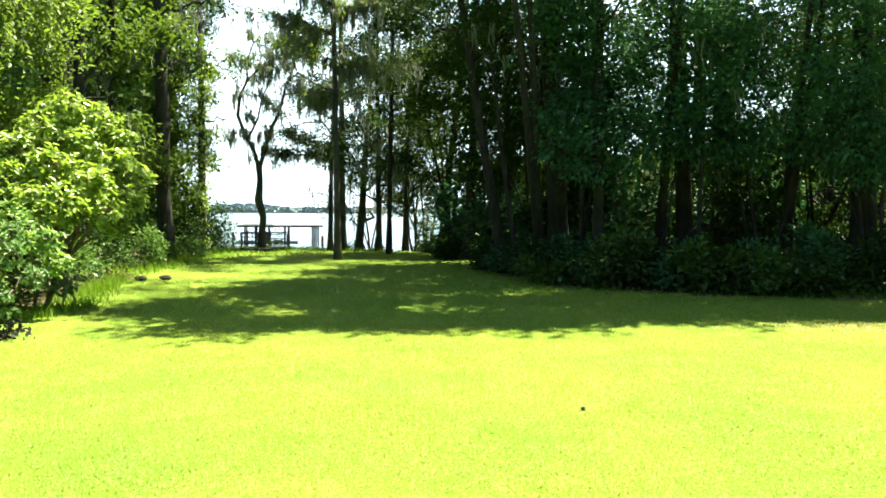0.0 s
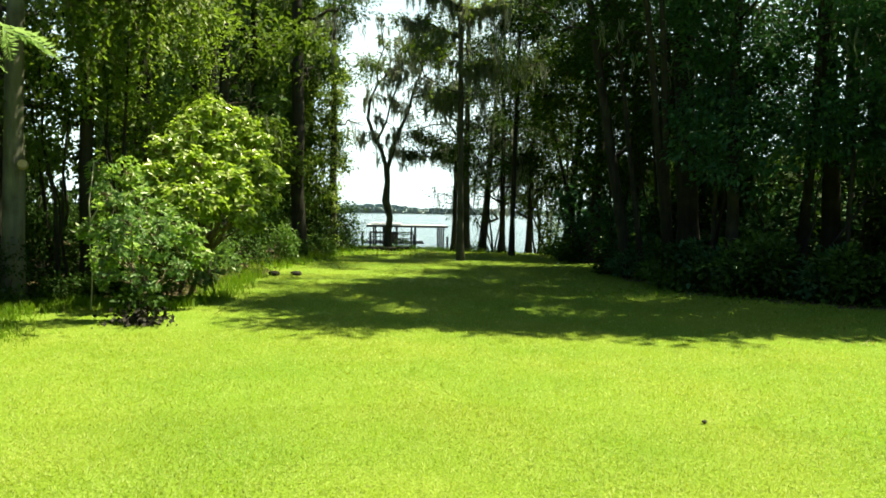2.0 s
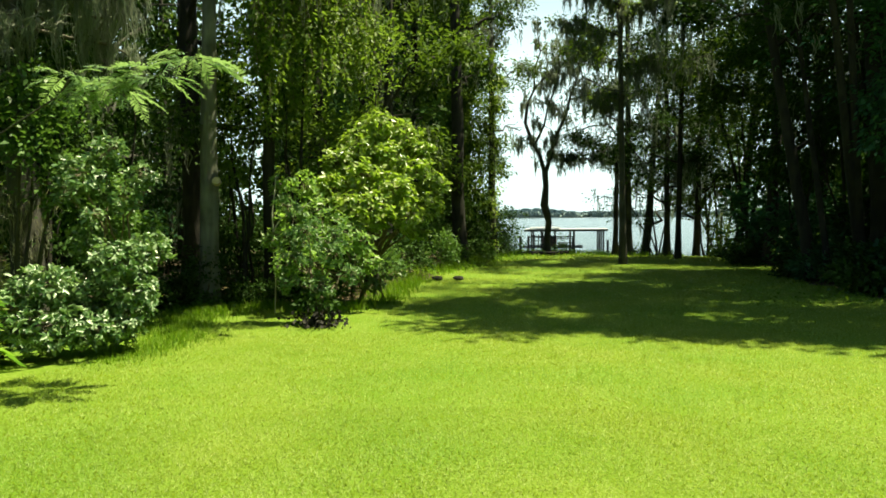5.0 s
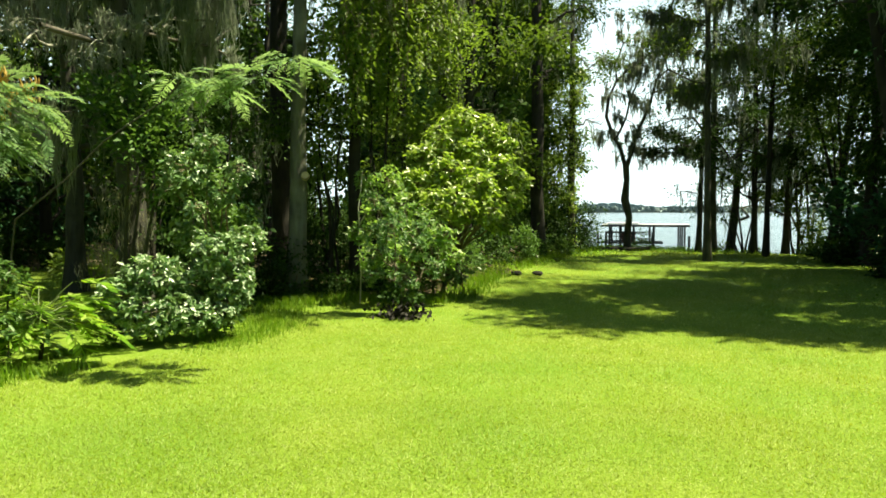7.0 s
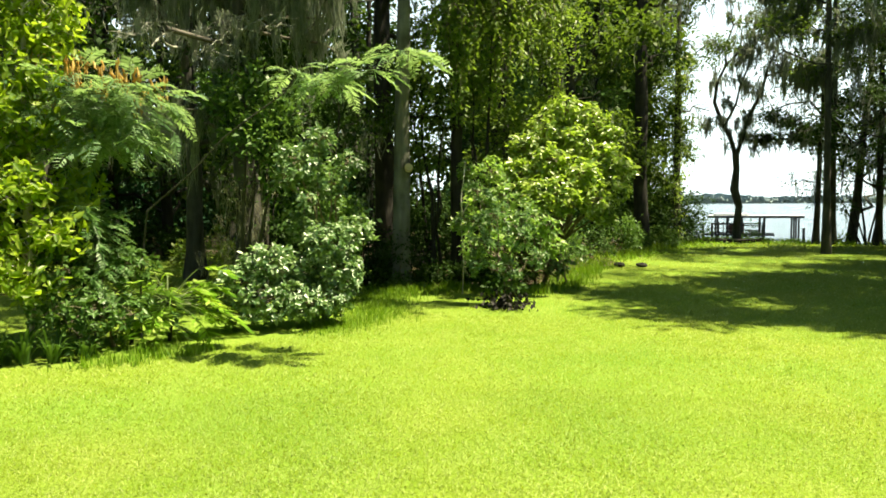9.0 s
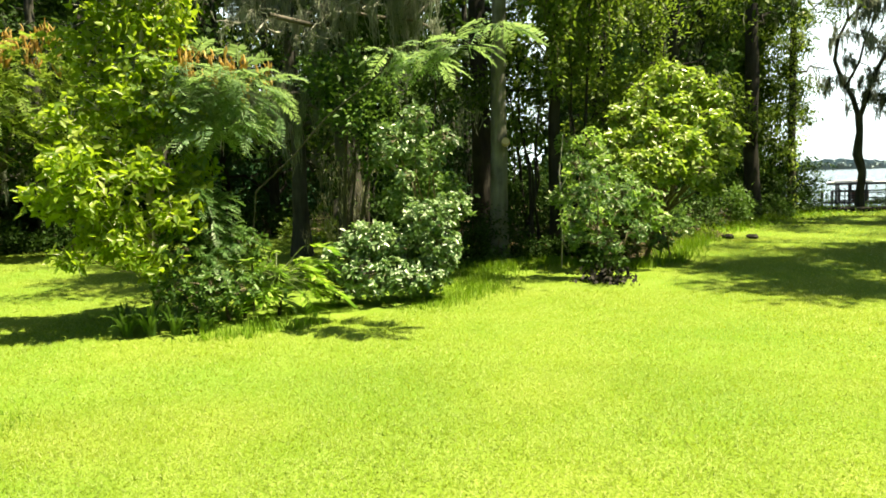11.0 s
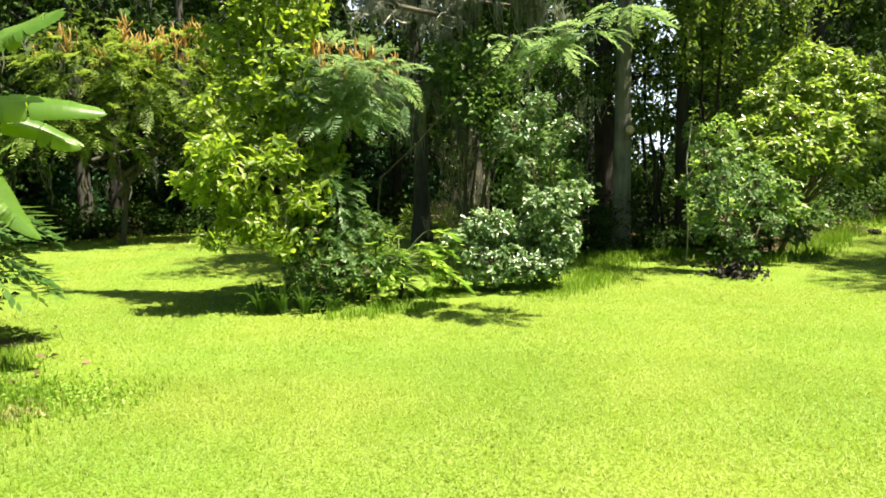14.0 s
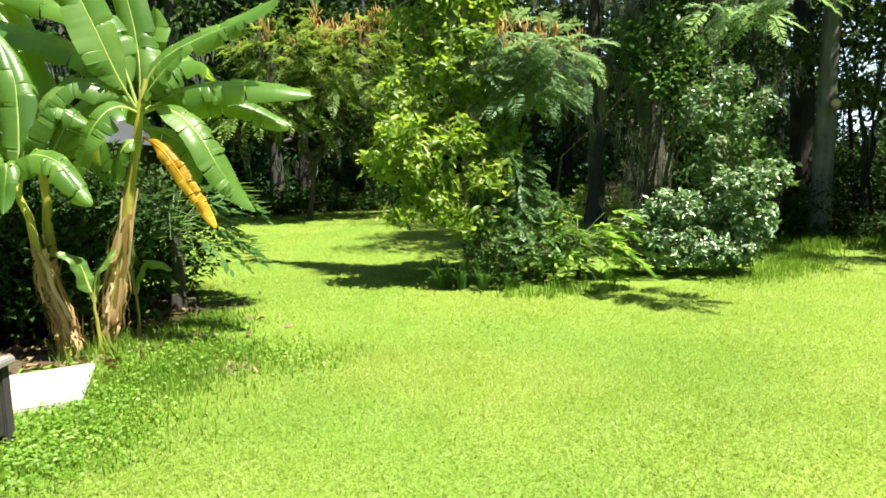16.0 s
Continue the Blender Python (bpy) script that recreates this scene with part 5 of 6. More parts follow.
def hanging_vine(x, y, top, length, strings, label):
    """Strings of leaves that hang in a narrow curtain."""
    root = thing("hanging_vine", (x, y, 0), label, "vine", "vines hanging before the border trees")
    c, d = [], []
    for k in range(strings):
        a = rng.normal(0, 0.22, 2)
        ln = length * rng.uniform(0.4, 1.0)
        z = top + rng.normal(0, 0.2)
        p = bend((a[0], a[1], z), (a[0] + rng.normal(0, 0.12), a[1] + rng.normal(0, 0.12), z - ln), 0, 0.04, 9)
        v, f = tube(p, np.linspace(0.008, 0.003, 9), 4)
        part("stem", mesh_from("stem", v, f, TWIG, True), root)
        t = np.linspace(0, 8, int(ln * 34))
        q = np.stack([np.interp(t, np.arange(9), p[:, i]) for i in range(3)], 1)
        c.append(q + rng.normal(0, 0.05, q.shape))
        d.append(rng.standard_normal(q.shape) * np.array([1, 1, 0.4]) + np.array([0.2, 0, -0.7]))
    c, d = np.concatenate(c), np.concatenate(d)
    v, f = blade_leaves(c, d, rng.normal(0, 0.6, c.shape) + np.array([0.5, -0.1, 0.7]), 0.115 * rng.uniform(0.6, 1.2, len(c)), 0.55)
    part("foliage", mesh_from("foliage", v, f, LEAF_VINE), root)


for k in range(12):
    t = k / 11
    hanging_vine(-7.7 + 0.9 * t + rng.uniform(-0.3, 0.3), 9.7 + 2.3 * t + rng.uniform(-0.2, 0.2), 5.3 + 1.2 * t + rng.uniform(-0.5, 0.5), rng.uniform(1.3, 2.7), 9, "leafy vine hanging in strings before the trunks")

# thin pale forked sapling
sap = thing("sapling", (-7.30, 10.0, 0), "thin pale forked sapling in the border", "sapling")
for pts in ([(0, 0, -0.05), (0.03, 0, 0.6), (-0.02, 0, 1.2), (0.0, 0, 1.45)], [(0, 0, 1.4), (0.1, 0.1, 1.65), (0.32, 0.25, 1.72), (0.55, 0.3, 1.9)], [(0, 0, 1.4), (-0.02, 0, 1.7), (0.03, 0, 2.0), (0.0, 0.1, 2.35)]):
    v, f = tube(np.array(pts), np.linspace(0.013, 0.006, len(pts)), 7, 0.08)
    part("stem", mesh_from("stem", v, f, PALE_TWIG, True), sap)

# ---------------------------------------------------------------- the bed with the young tree and lobed plants
def young_tree():
    """A slender tree whose open limbs end in sprays of bright leaves."""
    root = thing("young_tree", (-8.5, 3.3, 0), "young tree with bright yellow-green leaves in open sprays", "tree", "trees in the bed")
    path = np.array([[0, 0, -0.05], [0.06, 0.02, 0.9], [0.0, 0.04, 1.8], [0.08, 0.0, 2.7], [0.02, 0.06, 3.6], [0.06, 0.0, 6.2], [0.0, 0.02, 9.4]])
    v, f = tube(path, [0.05, 0.042, 0.036, 0.03, 0.024, 0.016, 0.008], 8, 0.04)
    part("trunk", mesh_from("trunk", v, f, PALE_TWIG, True), root)
    upper = [(-0.3, -0.15, 3.65, 0.33), (0.15, 0.16, 3.47, 0.31), (-0.61, -0.4, 3.33, 0.28), (0.28, -0.06, 2.97, 0.27), (-0.04, 0.44, 3.68, 0.27), (-0.41, -0.17, 2.98, 0.25),
             (-0.24, -0.28, 4.08, 0.34), (0.14, 0.12, 4.07, 0.34), (0.35, 0.1, 2.51, 0.19), (0.28, 0.42, 2.39, 0.17), (0.1, -0.1, 2.3, 0.2), (-0.35, -0.45, 2.6, 0.24), (-0.4, -0.8, 2.45, 0.2), (0.3, -0.35, 2.65, 0.2), (-0.45, -0.3, 4.7, 0.28), (-0.3, -0.2, 5.4, 0.24), (-0.1, -0.1, 6.2, 0.2), (0.0, 0.0, 7.2, 0.18), (0.02, 0.0, 8.2, 0.16), (0.0, 0.02, 9.2, 0.16)]
    lower = [(0.26, -0.96, 1.9, 0.25), (-0.09, -0.44, 2.05, 0.27), (0.42, -0.24, 1.83, 0.25), (0.21, 0.27, 1.63, 0.25), (0.01, -1.09, 1.52, 0.21), (0.31, -0.81, 1.55, 0.26), (0.25, -0.4, 1.37, 0.25),
             (0.63, -0.01, 1.3, 0.24), (0.41, -0.54, 1.05, 0.22), (0.34, -1.03, 0.92, 0.16), (0.61, -0.3, 0.85, 0.23), (0.12, 0.55, 1.84, 0.22), (-0.12, -0.54, 1.17, 0.24)]
    for name, lobes, size, dens, flat, mat in (("crown", [(*q[:3], q[3] * 1.35) for q in upper], 0.115, 52, 0.85, LEAF_YOUNG), ("low_foliage", [(*q[:3], q[3] * 1.5) for q in lower], 0.115, 52, 0.7, LEAF_YOUNG)):
        tips, ways = lobe_tips(lobes, dens, flat, 0.25)
        for q in lobes:
            q = np.array(q)
            h = max(0.5, q[2] - 0.45)
            p0 = np.array([np.interp(h, path[:, 2], path[:, 0]), np.interp(h, path[:, 2], path[:, 1]), h])
            p = bend(p0, q[:3], -0.05, 0.03, 6)
            chunks = [tube(p, np.linspace(0.016, 0.006, 6), 6)]
            mine = tips[np.linalg.norm(tips - q[:3], axis=1) < q[3] * 1.15]
            chunks += [tube(bend(p[4], e, -0.02, 0.01, 4), np.linspace(0.006, 0.003, 4), 4) for e in mine[:: max(1, len(mine) // 12)]]
            v, f = merge(chunks)
            part("limb", mesh_from("limb", v, f, PALE_TWIG, True), root)
        v, f = whorls(tips, ways + rng.normal(0, 0.6, ways.shape), 3, size, 0.56, (0.7, 1.9), 0.25)
        tagged(part(name, mesh_from(name, v, f, mat), root), kind="stuff")


young_tree()


def feathery_tree(x, y, stems, crown, fronds, length, label, seeds=40, stem_r=0.05, mat=None):
    """A light tree with long feathered leaves and rust-coloured seed bunches; crown: lobes (x, y, z, rx, ry, rz)."""
    root = thing("feathery_tree", (x, y, 0), label, "tree", "feathery trees")
    for s in stems:
        s = np.array(s, float)
        v, f = tube(s, np.linspace(stem_r, 0.007, len(s)), 7, 0.03)
        part("limb", mesh_from("limb", v, f, BARK_GREY, True), root)
    per = fronds // len(crown)
    b, d = [], []
    for c in crown:
        p = ball_points(per, c[:3], c[3:], 0.35)
        b.append(p)
        d.append(unit(p - np.array(c[:3])) * np.array([1, 1, 0.5]) + 0.5 * rng.standard_normal((per, 3)) * np.array([1, 1, 0.3]))
    b, d = np.concatenate(b), np.concatenate(d)
    v, f = frond_quads(b, d, length, 12, 0.30, 0.27, 0.45)
    part("crown", mesh_from("crown", v, f, mat or LEAF_FEATHER), root)
    if seeds:
        top = b[np.argsort(-b[:, 2] + rng.normal(0, 0.25, len(b)))][:seeds]
        for q in top:
            k = 0.9 if x > -15 else 1.5
            chunks = []
            for _ in range(5):
                h = q + rng.normal(0, 0.03, 3) * k
                e = h + np.array([rng.normal(0, 0.05), rng.normal(0, 0.05), rng.uniform(0.08, 0.24)]) * k
                chunks.append(tube(bend(h, e, 0, 0.012, 5), np.array([0.004, 0.011, 0.014, 0.012, 0.003]) * k, 5, 0.3))
            v, f = merge(chunks)
            part("seed_head", mesh_from("seed_head", v, f, SEED_RUST), root, "bunch of rust-orange seed pods")
    return root


feathery_tree(-8.6, 4.1, [[(0, 0, 0), (-0.1, 0.05, 0.9), (0.1, 0.05, 1.8), (0.05, 0.0, 2.9)], [(0, 0.1, 0.3), (0.1, -0.3, 1.5), (-0.05, -0.6, 2.6)]],
              [(0.15, -0.15, 3.0, 0.55, 0.6, 0.3), (0.45, 0.3, 2.8, 0.5, 0.55, 0.3), (0.05, -0.5, 2.7, 0.55, 0.5, 0.35), (0.4, 0.0, 2.45, 0.4, 0.5, 0.25)], 380, 0.44, "feathery-leaved tree with rust seed bunches in the bed", 34, 0.028)
feathery_tree(-8.27, 3.7, [[(0, 0, 0), (0.1, 0.05, 0.7), (0.15, 0.0, 1.5)]], [(0.15, 0.0, 1.58, 0.26, 0.28, 0.2), (0.12, 0.12, 1.32, 0.3, 0.32, 0.2), (0.2, 0.26, 1.02, 0.28, 0.3, 0.22), (0.3, 0.05, 0.8, 0.25, 0.28, 0.2)], 230, 0.27,
              "low feathery plant in the bed", 0, 0.02, LEAF_FINE)
# the long spray that reaches over the shrubs
feathery_tree(-7.95, 4.3, [[(0, 0, 0.0), (0.02, 0.0, 0.8), (0.14, 0.04, 1.55), (0.55, 0.33, 1.96), (1.11, 0.43, 2.38), (1.93, 0.66, 2.85), (2.38, 0.86, 2.88)], [(1.9, 0.65, 2.84), (2.06, 0.66, 3.02), (2.1, 0.6, 3.12)], [(2.36, 0.85, 2.88), (2.81, 1.0, 3.0), (3.18, 1.19, 3.2)]],
              [(2.06, 0.66, 3.0, 0.16, 0.18, 0.07), (2.36, 0.86, 2.9, 0.14, 0.18, 0.05), (2.78, 1.0, 3.02, 0.18, 0.18, 0.07), (3.1, 1.15, 3.16, 0.2, 0.22, 0.09)], 64, 0.38, "slender arching feathery branch over the shrubs", 0, 0.011)
feathery_tree(-19.0, 3.5, [[(0, 0, 0), (0.1, 0.2, 1.4), (0.0, -0.3, 2.8), (0.1, -0.5, 4.2)], [(0, 0, 1.2), (0.2, 0.9, 2.4), (0.4, 1.4, 4.2)], [(0, 0, 1.6), (0.2, 1.6, 2.8), (0.3, 2.6, 3.6)]],
              [(0.2, -0.6, 4.3, 1.2, 1.2, 0.6), (0.6, 1.1, 4.7, 1.2, 1.2, 0.6), (0.8, 2.2, 3.6, 1.0, 1.0, 0.6), (0.4, -0.1, 3.0, 1.2, 1.2, 0.6), (0.3, -1.5, 2.9, 1.0, 1.1, 0.5), (0.5, 0.6, 3.9, 1.1, 1.1, 0.5), (0.6, 2.6, 2.4, 0.9, 0.9, 0.5)], 620, 0.72,
              "feathery-leaved tree with orange seed bunches by the far lawn", 64, 0.08, LEAF_FAR)



STALK = plain_material("leaf_stalk", (0.06, 0.10, 0.02), (0.11, 0.16, 0.04), 8, 0.5, 0)


def lobed_plant(x, y, z, n, size, stem_h, label, mat=None, spread=0.5, lean=(0.0, 0.0)):
    """A stout plant with long-stalked, deeply cut leaves."""
    root = thing("lobed_plant", (x, y, 0), label, "plant", "lobed plants")
    if stem_h > 0.2:
        v, f = tube(np.array([[0, 0, -0.05], [0.03, 0.02, stem_h * 0.5], [0, 0, stem_h]]), [0.10, 0.085, 0.07] if stem_h > 0.5 else [0.024, 0.02, 0.018], 10, 0.06)
        part("stem", mesh_from("stem", v, f, BARK_GREY, True), root)
    az = rng.uniform(0, 6.28, n)
    el = rng.uniform(-0.5, 1.0, n)
    d = np.stack([np.cos(az) * np.cos(el), np.sin(az) * np.cos(el), np.sin(el)], 1)
    base = np.array([0, 0, max(stem_h, 0.05) + 0.04]) + d * rng.uniform(0.4, 1.0, (n, 1)) * spread + np.array([lean[0], lean[1], 0])
    for i in range(n):
        s = bend((0, 0, stem_h * 0.95), base[i], -0.04, 0.0, 4)
        v, f = tube(s, np.linspace(0.010, 0.006, 4), 5)
        part("stalk", mesh_from("stalk", v, f, STALK, True), root)
        v, f = frond_quads(base[i:i + 1], (d[i] * np.array([1, 1, 0.25]))[None], size, 8, 0.52, 0.27, 0.75, 0.8)
        part("leaf", mesh_from("leaf", v, f, mat or LEAF_LOBED), root)
    return root


lobed_plant(-7.63, 4.45, 0, 46, 0.42, 0.45, "bright green plant with deeply lobed leaves in the bed", None, 0.46, (0.06, 0.06))
lobed_plant(-7.85, 4.1, 0, 18, 0.5, 0.3, "dark green lobed plant under the young tree", LEAF_SHRUB, 0.4)
lobed_bush("shrub", -7.9, 3.9, [(-0.04, -0.53, 0.89, 0.26), (-0.25, -0.04, 0.99, 0.29), (0.03, 0.27, 0.91, 0.27), (0.01, -0.64, 0.5, 0.26), (0.27, -0.33, 0.49, 0.3), (0.28, 0.11, 0.38, 0.3), (0.21, -0.46, 0.22, 0.24)],
           66, 7, 0.085, 0.46, LEAF_SHRUB, "dark leafy shrub under the young tree", "shrub", "shrubs of the bed", None, 0.014)
lobed_plant(-8.3, -0.25, 0, 34, 0.6, 0.85, "dark lobed plant on a short grey trunk by the bananas", LEAF_SHRUB, 0.6)
lobed_plant(-8.2, -1.2, 0, 26, 0.6, 0.7, "dark lobed plant behind the bananas", LEAF_SHRUB, 0.6)



def strap_clump(x, y, n, length, label, mat):
    """A clump of long arching strap leaves, each its own part."""
    root = thing("strap_leaved_plant", (x, y, float(ground_z(x, y))), label, "plant", "strap-leaved plants")
    for i in range(n):
        a = i * 2.4 + rng.uniform(-0.4, 0.4)
        o = np.array([math.cos(a), math.sin(a), 0])
        ln, lean = length * rng.uniform(0.6, 1.15), rng.uniform(0.1, 0.6)
        t = np.linspace(0, 1, 7)[:, None]
        p = o * (0.05 + ln * lean * t ** 1.4) + np.array([0, 0, 1.0]) * ln * (1.25 * t - (0.35 + 0.75 * lean) * t ** 2)
        w = np.array([-o[1], o[0], 0]) * (0.014 * np.sin(np.pi * np.clip(t * 0.93 + 0.07, 0, 1)) ** 0.6 + 0.001)
        rows = np.stack([p - w + np.array([0, 0, 0.006]), p, p + w + np.array([0, 0, 0.006])], 1)
        k = (np.arange(6) * 3)[:, None, None]
        f = (k + np.array([[0, 1, 4, 3], [1, 2, 5, 4]])[None]).reshape(-1, 4)
        part("leaf", mesh_from("leaf", rows.reshape(-1, 3), f, mat, True), root)
    return root


for x, y, n, ln in ((-7.85, 2.95, 44, 0.5), (-8.0, 2.75, 30, 0.42), (-7.65, 3.15, 36, 0.42), (-7.5, 3.4, 22, 0.34), (-8.25, 2.85, 24, 0.4)):
    strap_clump(x, y, n, ln, "clump of dark arching strap leaves edging the bed", LEAF_STRAP)
for x, y, h in ((-8.3, -0.75, 1.7), (-8.7, -1.3, 2.0), (-8.2, -1.75, 1.8), (-7.6, -1.35, 1.1), (-7.5, -2.1, 1.3), (-8.6, -0.9, 1.3), (-8.9, -2.0, 1.5), (-8.0, -2.4, 1.2), (-9.6, -1.6, 1.6), (-8.4, -3.2, 1.4), (-8.0, -1.5, 1.2), (-9.2, -0.3, 1.3), (-7.7, -1.9, 0.9)):
    shrub("shrub", x, y, [(0, 0, h * 0.5, 0.7, 0.6, h * 0.55)], 1500, 0.09, LEAF_WOOD, "dark shrub behind the banana plants", True, 5, 0.1, 9, 0.5, "shrub", "shrubs behind the bananas")
shrub("shrub", -15.6, 10.6, [(0, 0, 0.35, 1.3, 0.6, 0.35), (1.0, 0.4, 0.3, 0.8, 0.5, 0.3)], 1500, 0.12, LEAF_LIME, "low bright weeds at the end of the far lawn", True, 5, 0.1, 9, 0.5, "shrub", "weeds by the far lawn")
for k in range(16):
    y = -3.5 + 1.0 * k + rng.uniform(-0.3, 0.3)
    x = np.interp(y, [-4, 0, 5, 9, 12], [-21.3, -21.0, -21.5, -20.4, -18.6])
    h = rng.uniform(0.5, 1.6)
    shrub("shrub", x - 0.5, y, [(0, 0, h * 0.5, 0.9, 0.9, h * 0.55)], 900, 0.14, LEAF_WOOD, "dark shrub along the far wood's edge", True, 4, 0.12, 9, 0.5, "shrub", "shrubs of the far wood")
for x, y, h, r in ((-21.5, 0.5, 14, 0.2), (-22.0, 3.2, 15, 0.22), (-22.5, 6.2, 14, 0.2), (-20.8, 9.0, 15, 0.2), (-18.6, 13.6, 15, 0.2), (-17.0, 15.2, 16, 0.2), (-22.0, -2.4, 14, 0.2)):
    tall_tree(x, y, h, r, (0.02, 0.0), (0.2, 3.6), 4800, 0.2, 130, 1.6, BARK_GREY, (LEAF_WOOD, LEAF_OLIVE)[int(h) % 2], "moss-hung tree at the edge of the far wood", group="trees of the far wood", low_limbs=3)


# ---------------------------------------------------------------- banana plants
RIGHT16, FWD16 = np.array([0.386, 0.922, 0.0]), np.array([-0.922, 0.386, 0.0])


def banana_leaf(parent, base, pts, width, mat=None, tears=3, cup=0.35, roll=0.35):
    """One banana leaf along a curve, as two halves with tears, over a pale midrib; pts: (aside, up, away) from the base."""
    mat = mat or BANANA
    c = np.array([np.array(base) + RIGHT16 * p[0] + FWD16 * p[2] + np.array([0, 0, p[1]]) for p in pts])
    N = 90
    t = np.linspace(0, 1, N)
    arc = np.concatenate([[0], np.cumsum(np.linalg.norm(np.diff(c, axis=0), axis=1))])
    P = np.stack([np.interp(t * arc[-1], arc, c[:, k]) for k in range(3)], 1)
    for _ in range(90):
        P[1:-1] = 0.5 * P[1:-1] + 0.25 * (P[:-2] + P[2:])
    tg = unit(np.gradient(P, axis=0))
    side = unit(np.cross(tg, np.array([0.12, 0.05, 1.0])))
    up = np.cross(side, tg)
    k = np.sign(side @ -FWD16)[:, None]
    side = side * math.cos(roll) - k * up * math.sin(roll)
    up = np.cross(side, tg)
    stalk = 0.12
    q = np.clip((t - stalk) / (1 - stalk), 0, 1)
    env = np.where(t < stalk, 0.03, np.clip(q / 0.16, 0, 1) ** 0.55 * (1 - q ** 5) ** 0.6) * width * 0.5
    env = env * (1 + 0.06 * np.sin(t * rng.uniform(9, 16) + rng.uniform(0, 6)))
    pleat = 0.0036 * np.where(np.arange(N) % 2 == 0, 1.0, -1.0) + rng.normal(0, 0.0012, N)
    chunks = []
    for s in (-1, 1):
        cut = set(rng.choice(np.arange(20, N - 8), tears, replace=False)) if tears else set()
        start = 0
        for b in sorted(cut) + [N - 1]:
            idx = np.arange(start, b + 1)
            start = b
            if len(idx) < 2:
                continue
            sag = cup + rng.uniform(-0.15, 0.4) * (1 if tears else 0.3)
            w = env[idx].copy()
            wave = pleat[idx] + 0.012 * np.sin(idx * rng.uniform(0.12, 0.25) + rng.uniform(0, 6))
            trim = np.ones(len(idx))
            if tears:
                trim[-1], trim[0] = rng.uniform(0.75, 0.97), rng.uniform(0.85, 1.0)
            slip = tg[idx] * (0.10 * rng.uniform(0.2, 1.0) * width)
            e1 = P[idx] + s * side[idx] * (w * 0.5)[:, None] + up[idx] * (w * 0.12 + wave * 0.7)[:, None] + slip * 0.4
            e2 = P[idx] + s * side[idx] * (w * trim * (1 - 0.25 * max(sag, 0)))[:, None] - up[idx] * (w * sag * trim - wave)[:, None] + slip
            v = np.concatenate([P[idx], e1, e2])
            n = len(idx)
            i = np.arange(n - 1)
            f = np.concatenate([np.stack([i, i + 1, i + 1 + n, i + n], 1), np.stack([i + n, i + 1 + n, i + 1 + 2 * n, i + 2 * n], 1)])
            if s < 0:
                f = f[:, ::-1]
            chunks.append((v, f))
    v, f = merge(chunks)
    leaf = part("leaf", mesh_from("leaf", v, f, mat, True), parent, "yellow dying leaf" if mat is BANANA_YELLOW else "")
    v, f = tube(P - up * 0.006, np.linspace(0.017, 0.003, len(P)), 6)
    part("midrib", mesh_from("midrib", v, f, MIDRIB if mat is BANANA else BANANA_YELLOW, True), leaf)


def dead_strips(parent, stem, height, n, radius):
    """Dry brown sheaths hanging down a banana stem."""
    chunks = []
    for i in range(n):
        a = rng.uniform(0, 6.28)
        h = rng.uniform(0.3, 1.0) ** 1.3 * height
        ln = rng.uniform(0.3, 0.95) * h
        o = np.array([math.cos(a), math.sin(a), 0])
        w = np.array([-math.sin(a), math.cos(a), 0]) * rng.uniform(0.006, 0.018)
        t = np.linspace(0, 1, 6)[:, None]
        z = h - ln * t
        axis = np.concatenate([np.interp(z, stem[:, 2], stem[:, 0]), np.interp(z, stem[:, 2], stem[:, 1]), z], 1)
        p = axis + o * (radius * (1.5 - 0.5 * h / height) + rng.uniform(0.0, 0.07) * np.sin(t * 2.2) + rng.uniform(0, 0.02)) + rng.normal(0, 0.012, (6, 3))
        v = np.stack([p - w, p + w], 1).reshape(-1, 3)
        j = np.arange(5) * 2
        chunks.append((v, np.stack([j, j + 1, j + 3, j + 2], 1)))
    v, f = merge(chunks)
    part("dry_sheath", mesh_from("dry_sheath", v, f, STRAW_SHEATH, True), parent, "dry brown hanging leaf sheaths")


def banana_plant(x, y, top, lean, radius, leaves, label, dead=16):
    root = thing("banana_plant", (x, y, 0), label, "banana plant", "banana plants")
    tip = RIGHT16 * lean + np.array([0, 0, top])
    p = bend((0, 0, -0.05), tip, 0.0, 0.015 if dead else 0.004, 9)
    v, f = tube(p, radius * np.array([1.5, 1.25, 1.1, 1.0, 0.92, 0.85, 0.75, 0.65, 0.5]), 14, 0.04)
    part("stem", mesh_from("stem", v, f, STEM_BANANA, True), root, "yellow-green fleshy stem")
    for s in range(1 if dead else 0):
        a = 2.6 * s + 0.4
        q = p[:6] + np.array([math.cos(a), math.sin(a), 0]) * radius * 0.45
        v, f = tube(q, radius * np.array([0.7, 0.55, 0.45, 0.35, 0.2, 0.06]), 8, 0.08)
        part("sheath", mesh_from("sheath", v, f, STEM_DEAD, True), root, "brown dry stem sheath")
    if dead:
        dead_strips(root, p, top * 0.62, dead, radius)
    for lf in leaves:
        banana_leaf(root, p[-2], lf[0], lf[1] * 0.96, lf[2], lf[3] + 4 if dead else lf[3], *lf[4:])
    return root


